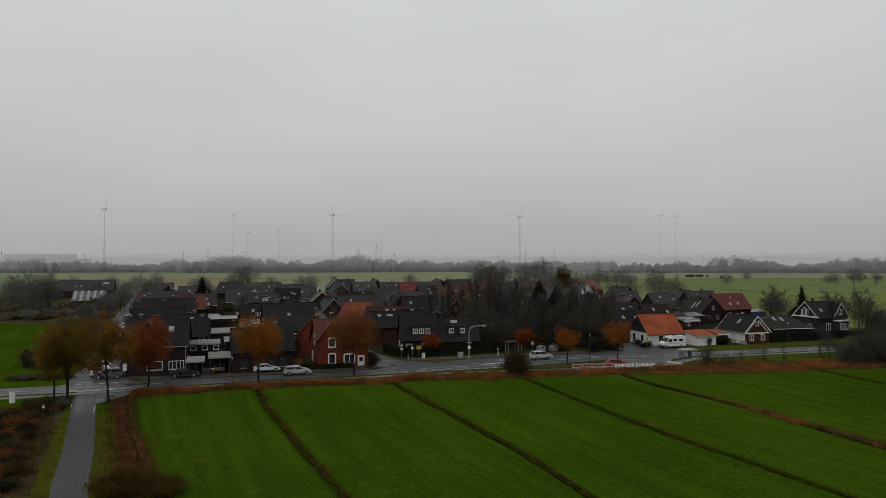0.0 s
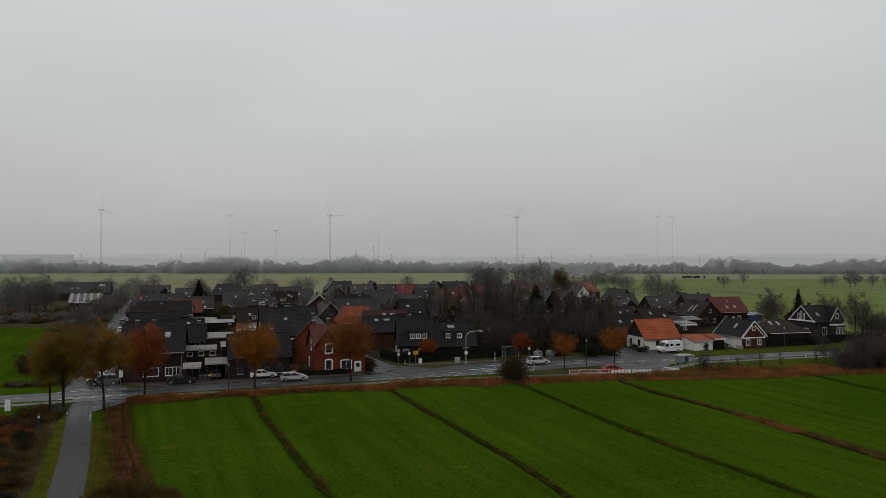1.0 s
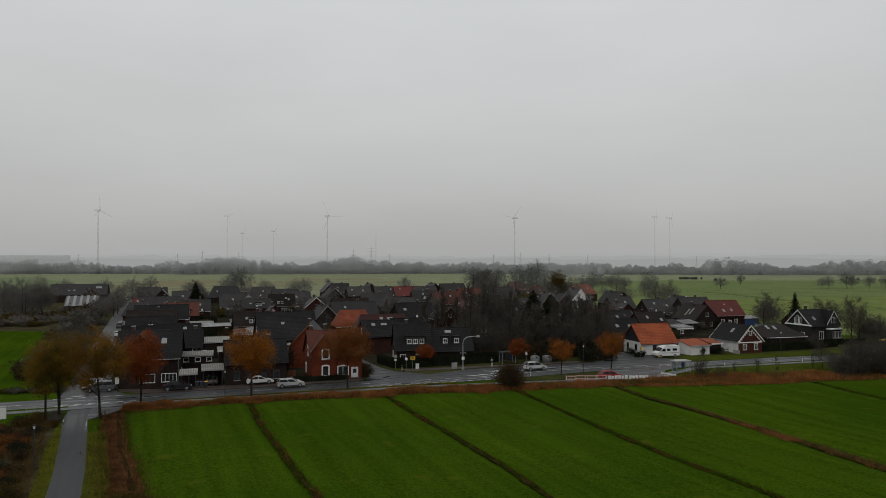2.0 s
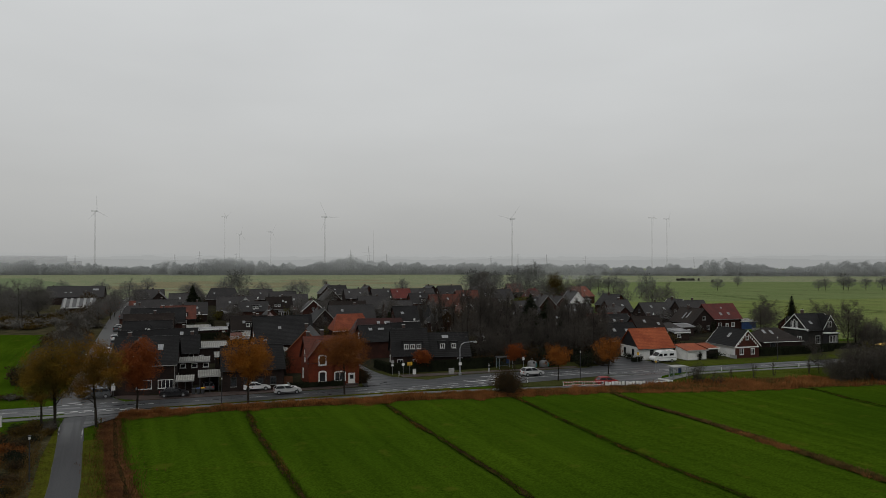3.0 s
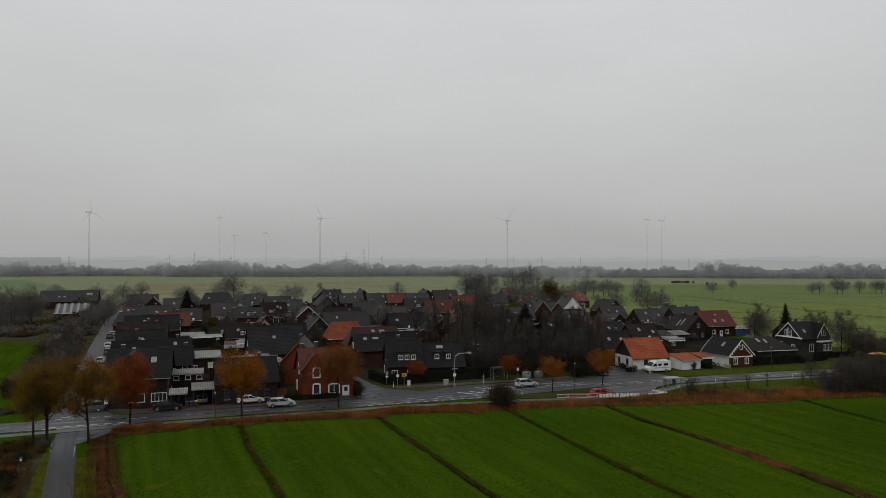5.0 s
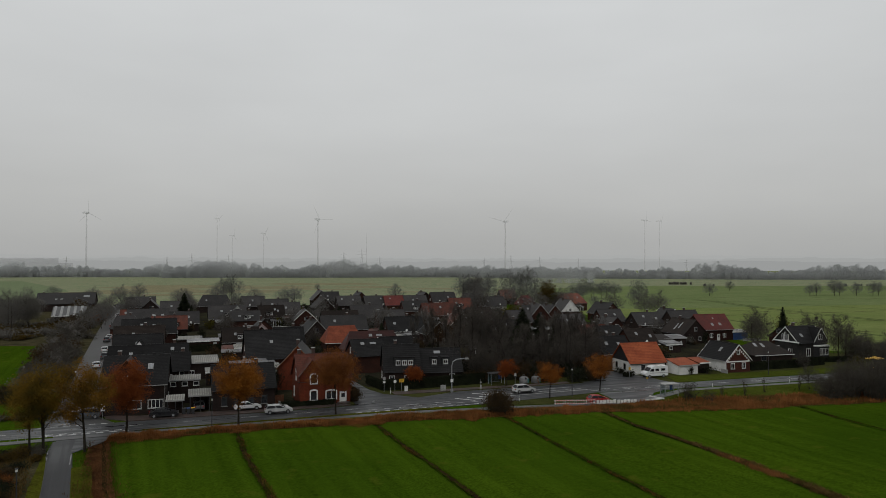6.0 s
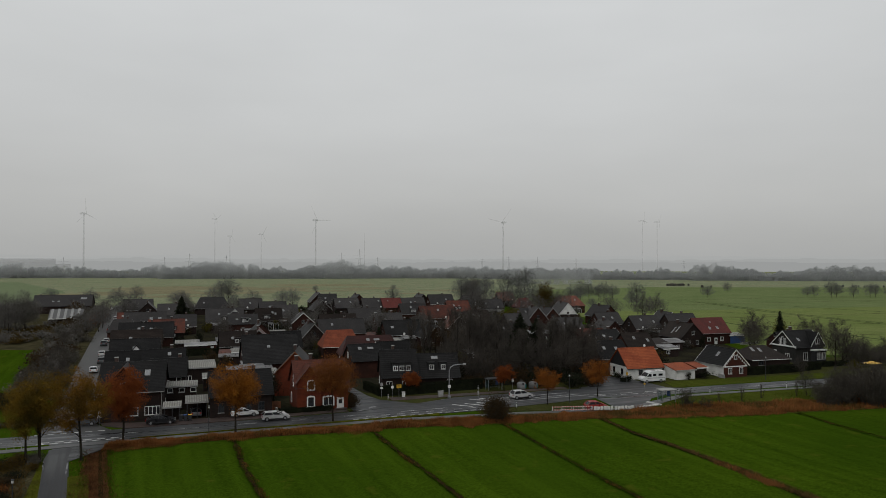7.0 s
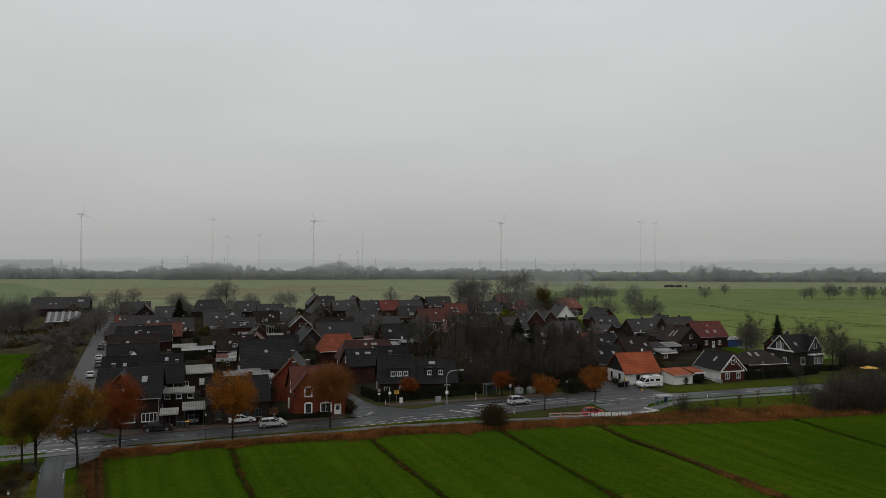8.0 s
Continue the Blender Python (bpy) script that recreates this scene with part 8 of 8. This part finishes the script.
# low white-topped garden wall by the red house drive
tagged(part("garden_wall", Geo().box(0, 0.25, 0, 6.5, 0, 0.6), M_WHITE, m=pose(-24.6, 124.6, 0, 0, 0, 30)), "low pale garden wall along the drive", "wall")
tagged(part("fallen_trunk", Geo().tube([(-49.6, 78.6, 0.5), (-50.6, 76.2, 0.4), (-50.9, 73.2, 0.25), (-51.4, 70.8, 0.15)], [0.08, 0.16, 0.2, 0.12], 7), M_GREY_TRIM), "pale fallen tree trunk in the brambles", "log")
# canopy invented for the same yellow glow as the light bar
awn = tagged(empty("parasol", 111, 170.4), "yellow canopy standing in for the amber glow", "parasol")
part("pole", Geo().tube([(0, 0, 0), (0, 0, 2.6)], 0.03, 6), M_STEEL, awn)
part("canopy", Geo().loft([[(2.4 * math.cos(2 * math.pi * k / 8), 1.6 * math.sin(2 * math.pi * k / 8), 2.25) for k in range(8)], [(0.15 * math.cos(2 * math.pi * k / 8), 0.15 * math.sin(2 * math.pi * k / 8), 2.75) for k in range(8)]]), M_YELLOW, awn)


# stand and light bar are invented to carry an unidentified warm glow
def warning_light(x, y, angle):
    b = tagged(empty("warning_light", x, y, angle, 0.03), "unidentified warm yellow glow on an invented stand", "light")
    for u in (-0.6, 0.52):
        part("leg", Geo().box(u, u + 0.08, -0.3, 0.3, 0, 0.35), M_DARKSTEEL, b)
    part("housing", Geo().box(-0.7, 0.7, -0.18, 0.18, 0.35, 0.45), M_YELLOW, b)
    part("light_bar", Geo().prism([(-0.65, 0.45), (0.65, 0.45), (0.58, 0.64), (-0.58, 0.64)], "y", -0.15, 0.15), M_AMBER, b, "glowing amber lamp")


warning_light(109.0, 167.2, R)

# ---------------------------------------------------------------- the distance: woods, turbines, pylons


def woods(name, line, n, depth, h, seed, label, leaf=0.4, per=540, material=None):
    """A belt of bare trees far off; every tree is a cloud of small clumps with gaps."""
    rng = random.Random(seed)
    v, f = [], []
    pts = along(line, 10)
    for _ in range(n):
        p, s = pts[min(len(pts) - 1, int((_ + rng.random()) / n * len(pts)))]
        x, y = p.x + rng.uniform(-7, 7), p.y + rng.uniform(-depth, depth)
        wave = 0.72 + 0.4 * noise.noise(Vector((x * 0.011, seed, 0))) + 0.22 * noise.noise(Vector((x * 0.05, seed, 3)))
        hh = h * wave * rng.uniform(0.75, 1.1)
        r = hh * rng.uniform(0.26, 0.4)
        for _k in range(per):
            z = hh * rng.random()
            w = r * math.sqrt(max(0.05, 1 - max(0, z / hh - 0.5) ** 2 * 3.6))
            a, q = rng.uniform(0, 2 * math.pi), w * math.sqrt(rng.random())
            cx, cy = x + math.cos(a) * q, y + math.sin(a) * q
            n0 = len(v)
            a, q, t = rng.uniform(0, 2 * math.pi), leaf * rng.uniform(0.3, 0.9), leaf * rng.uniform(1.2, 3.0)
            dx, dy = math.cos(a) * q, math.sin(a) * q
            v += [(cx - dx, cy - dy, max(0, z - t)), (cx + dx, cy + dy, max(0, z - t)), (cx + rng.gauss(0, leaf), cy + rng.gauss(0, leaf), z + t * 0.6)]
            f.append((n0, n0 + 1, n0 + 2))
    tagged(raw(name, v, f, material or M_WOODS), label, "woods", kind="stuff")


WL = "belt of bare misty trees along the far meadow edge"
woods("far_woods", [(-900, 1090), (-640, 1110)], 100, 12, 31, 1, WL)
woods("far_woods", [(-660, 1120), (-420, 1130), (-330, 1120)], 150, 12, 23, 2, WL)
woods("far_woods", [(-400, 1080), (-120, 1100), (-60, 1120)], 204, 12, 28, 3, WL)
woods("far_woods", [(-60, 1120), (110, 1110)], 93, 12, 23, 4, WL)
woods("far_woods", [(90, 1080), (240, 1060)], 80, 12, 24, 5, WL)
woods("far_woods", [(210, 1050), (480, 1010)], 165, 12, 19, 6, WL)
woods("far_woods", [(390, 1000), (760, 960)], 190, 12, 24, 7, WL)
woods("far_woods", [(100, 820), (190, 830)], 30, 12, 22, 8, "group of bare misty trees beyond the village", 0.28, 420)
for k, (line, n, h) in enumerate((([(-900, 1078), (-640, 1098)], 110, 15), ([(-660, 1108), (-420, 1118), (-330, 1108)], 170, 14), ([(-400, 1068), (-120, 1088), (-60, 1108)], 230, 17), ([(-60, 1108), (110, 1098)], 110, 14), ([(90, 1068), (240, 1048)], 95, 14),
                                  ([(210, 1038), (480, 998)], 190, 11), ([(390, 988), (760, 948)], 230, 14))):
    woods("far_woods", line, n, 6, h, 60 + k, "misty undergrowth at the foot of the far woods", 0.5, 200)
woods("hedgerow", [(-900, 800), (-700, 790)], 60, 5, 5, 9, "low far hedgerow on the meadow", 0.4, 120, M_LEAF_PALE)
woods("hedgerow", [(272, 773), (288, 773)], 22, 2, 3.8, 10, "low grey clump of bushes out on the meadow", 0.4, 120, M_LEAF_PALE)
woods("hedgerow", [(286, 721), (292, 721)], 5, 1.5, 3.2, 12, "low grey clump of bushes out on the meadow", 0.4, 120, M_LEAF_PALE)
woods("hedgerow", [(430, 735), (520, 720)], 30, 3, 3, 11, "low far hedgerow on the meadow", 0.3, 80, M_TWIG_GREY)

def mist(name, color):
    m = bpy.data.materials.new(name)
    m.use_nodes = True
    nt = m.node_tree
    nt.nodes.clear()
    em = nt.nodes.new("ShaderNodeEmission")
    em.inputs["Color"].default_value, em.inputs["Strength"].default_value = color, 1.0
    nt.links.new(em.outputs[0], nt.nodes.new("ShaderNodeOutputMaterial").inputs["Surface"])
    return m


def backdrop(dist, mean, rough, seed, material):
    """Plain distant country, two kilometres off and more, glowing in a flat haze tone."""
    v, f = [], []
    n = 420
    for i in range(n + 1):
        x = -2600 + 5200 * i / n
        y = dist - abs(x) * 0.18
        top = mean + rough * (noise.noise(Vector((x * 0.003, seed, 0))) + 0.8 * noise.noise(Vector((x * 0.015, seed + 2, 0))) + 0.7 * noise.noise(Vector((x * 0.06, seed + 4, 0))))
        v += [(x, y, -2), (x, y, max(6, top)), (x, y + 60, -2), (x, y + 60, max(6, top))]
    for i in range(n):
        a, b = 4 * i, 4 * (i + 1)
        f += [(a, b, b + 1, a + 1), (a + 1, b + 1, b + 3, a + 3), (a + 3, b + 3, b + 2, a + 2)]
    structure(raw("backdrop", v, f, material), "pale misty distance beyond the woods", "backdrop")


# three glowing strips, each paler, imitate haze deepening with distance
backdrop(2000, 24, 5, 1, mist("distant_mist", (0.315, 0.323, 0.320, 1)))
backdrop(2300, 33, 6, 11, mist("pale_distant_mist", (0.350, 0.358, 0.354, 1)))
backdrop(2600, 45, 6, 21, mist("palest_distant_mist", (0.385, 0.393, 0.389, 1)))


def turbine(x, y, hub, blade, facing, spin):
    # farther turbines take the lower alpha, imitating thicker mist
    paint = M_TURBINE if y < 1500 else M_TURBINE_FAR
    t = tagged(empty("wind_turbine", x, y, facing), "pale wind turbine with three blades in the mist", "wind turbine", "wind turbines")
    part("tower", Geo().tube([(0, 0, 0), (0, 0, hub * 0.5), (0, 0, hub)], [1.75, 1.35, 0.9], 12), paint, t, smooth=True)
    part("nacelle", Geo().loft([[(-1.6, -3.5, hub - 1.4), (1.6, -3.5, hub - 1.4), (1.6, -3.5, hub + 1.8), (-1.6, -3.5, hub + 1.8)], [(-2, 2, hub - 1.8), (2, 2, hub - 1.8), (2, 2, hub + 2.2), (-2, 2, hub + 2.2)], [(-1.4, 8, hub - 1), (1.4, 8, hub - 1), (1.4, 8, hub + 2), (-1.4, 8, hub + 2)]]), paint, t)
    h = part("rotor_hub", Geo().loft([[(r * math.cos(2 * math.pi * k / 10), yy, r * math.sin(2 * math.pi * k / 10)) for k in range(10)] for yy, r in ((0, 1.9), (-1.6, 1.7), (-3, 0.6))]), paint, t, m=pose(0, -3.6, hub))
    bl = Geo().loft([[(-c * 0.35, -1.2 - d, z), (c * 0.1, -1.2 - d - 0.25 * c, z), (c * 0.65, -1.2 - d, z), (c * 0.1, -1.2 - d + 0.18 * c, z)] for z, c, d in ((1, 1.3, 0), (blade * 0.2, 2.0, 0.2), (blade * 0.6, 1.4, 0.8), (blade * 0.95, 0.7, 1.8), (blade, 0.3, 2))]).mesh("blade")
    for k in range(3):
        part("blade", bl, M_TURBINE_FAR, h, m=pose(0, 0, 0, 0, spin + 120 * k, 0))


for tx, ty, th, tb, tf, ts in ((-614, 1260, 112, 28, 70, 112), (-200, 1260, 101, 30, 48, 88), (146, 1320, 101, 34, -45, 165), (-378, 1600, 88, 22, 60, 30), (-520, 1720, 130, 26, 80, 60), (-500, 1780, 90, 22, 80, 10), (488, 1560, 118, 24, 85, 20), (535, 1600, 118, 26, 80, 70)):
    turbine(tx, ty, th, tb, tf, ts)


def pylon(x, y, h, angle):
    t = tagged(empty("lattice_pylon", x, y, angle), "grey lattice power pylon in the mist", "pylon", "pylons")
    w = h * 0.09
    for sx in (-1, 1):
        for sy in (-1, 1):
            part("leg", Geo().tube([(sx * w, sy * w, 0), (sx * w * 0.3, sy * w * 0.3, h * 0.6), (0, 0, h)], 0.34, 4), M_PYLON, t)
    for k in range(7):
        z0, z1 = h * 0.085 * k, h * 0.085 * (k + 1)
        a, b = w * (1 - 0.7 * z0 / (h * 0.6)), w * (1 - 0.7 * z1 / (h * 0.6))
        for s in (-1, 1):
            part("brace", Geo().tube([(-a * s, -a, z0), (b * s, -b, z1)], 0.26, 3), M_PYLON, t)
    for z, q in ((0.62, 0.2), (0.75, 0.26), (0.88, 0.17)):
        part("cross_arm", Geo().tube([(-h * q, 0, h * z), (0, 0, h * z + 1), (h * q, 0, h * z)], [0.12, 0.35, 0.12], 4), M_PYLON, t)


for px, py, ph, pa in ((-670, 1300, 34, 20), (-560, 1500, 36, 30), (-480, 1420, 42, 30), (-400, 1400, 38, 40), (-775, 1220, 36, 10), (-170, 1400, 44, 30), (-140, 1460, 52, 20), (120, 1500, 34, 30), (190, 1600, 40, 20), (250, 1560, 36, 40), (560, 1500, 30, 20), (350, 1620, 34, 20), (-105, 1500, 36, 30)):
    pylon(px, py, ph, pa)
mast = tagged(empty("radio_mast", -128, 1440), "slim lattice radio mast in the mist", "mast")
part("shaft", Geo().tube([(0, 0, 0), (0, 0, 60), (0, 0, 86)], [1.1, 0.7, 0.2], 6), M_PYLON, mast)


def far_hall(x, y, L, W, h):
    """A long flat-roofed works hall, faded by alpha as if in mist."""
    t = tagged(empty("works_hall", x, y, 30), "long pale works hall in the mist beyond the woods", "building")
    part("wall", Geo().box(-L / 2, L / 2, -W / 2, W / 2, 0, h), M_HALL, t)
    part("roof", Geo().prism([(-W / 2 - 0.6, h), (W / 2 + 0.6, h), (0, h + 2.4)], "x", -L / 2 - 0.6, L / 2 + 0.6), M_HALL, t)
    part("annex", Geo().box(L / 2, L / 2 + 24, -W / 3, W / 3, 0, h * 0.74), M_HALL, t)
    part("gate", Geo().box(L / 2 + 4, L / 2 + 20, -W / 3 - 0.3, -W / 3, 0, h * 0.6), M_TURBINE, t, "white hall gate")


far_hall(-722, 1250, 112, 40, 29)

# ---------------------------------------------------------------- road markings, one by one


def dash(x0, y0, x1, y1, w=0.14, z=0.026):
    d = Vector((x1 - x0, y1 - y0)).normalized()
    n = Vector((-d.y, d.x)) * w / 2
    me = Geo().prism([(x0 + n.x, y0 + n.y), (x0 - n.x, y0 - n.y), (x1 - n.x, y1 - n.y), (x1 + n.x, y1 + n.y)], "z", z - 0.02, z)
    return structure(part("road_marking", me, M_PAINT), "white painted line on the wet asphalt", "road marking")


def dashes(a, b, on, off, w=0.14):
    a, b = Vector(a), Vector(b)
    n = (b - a).length
    d = (b - a) / n
    s = 0.0
    while s < n:
        p, q = a + d * s, a + d * min(n, s + on)
        dash(p.x, p.y, q.x, q.y, w)
        s += on + off


dashes((-100, 94), (-62, 107), 3, 6)
dashes((-48, 112.2), (-12, 124.6), 3, 6)
dashes((-57.5, 105.4), (-46, 109.4), 1.1, 0.8, 0.3)      # lane mouth
dashes((-57.2, 106.4), (-46.4, 110.2), 1.1, 0.8, 0.3)
dashes((-12, 121.2), (14, 130.2), 1.0, 0.7, 0.25)         # broad broken edge line
dashes((-10, 123.6), (12, 131.6), 1.6, 1.2, 0.16)
dashes((-4, 127.6), (6, 131.2), 3.0, 3.0, 0.16)
for k in range(3):                                          # hatched island
    dash(5.6 + k * 2.4, 133.6 + k * 0.9, 9.4 + k * 2.4, 131.6 + k * 0.9, 0.4)
for k in range(3):
    dash(9.2 + k * 2.0, 138.6 + k * 0.7, 13.2 + k * 2.0, 137.0 + k * 0.7, 0.35)
dash(12.5, 134.6, 34, 142.8, 0.16)
dash(14.0, 136.8, 32, 143.6, 0.16)
dash(15, 139.4, 30, 145.2, 0.16)
dashes((33.5, 141.0), (53, 146.3), 1.5, 1.0, 0.18)
dashes((35, 142.6), (52, 147.4), 3, 3, 0.16)
dashes((54, 147.2), (95, 158), 3, 6)
dashes((-60.8, 111.0), (-50.5, 114.6), 1.0, 0.8, 0.25)
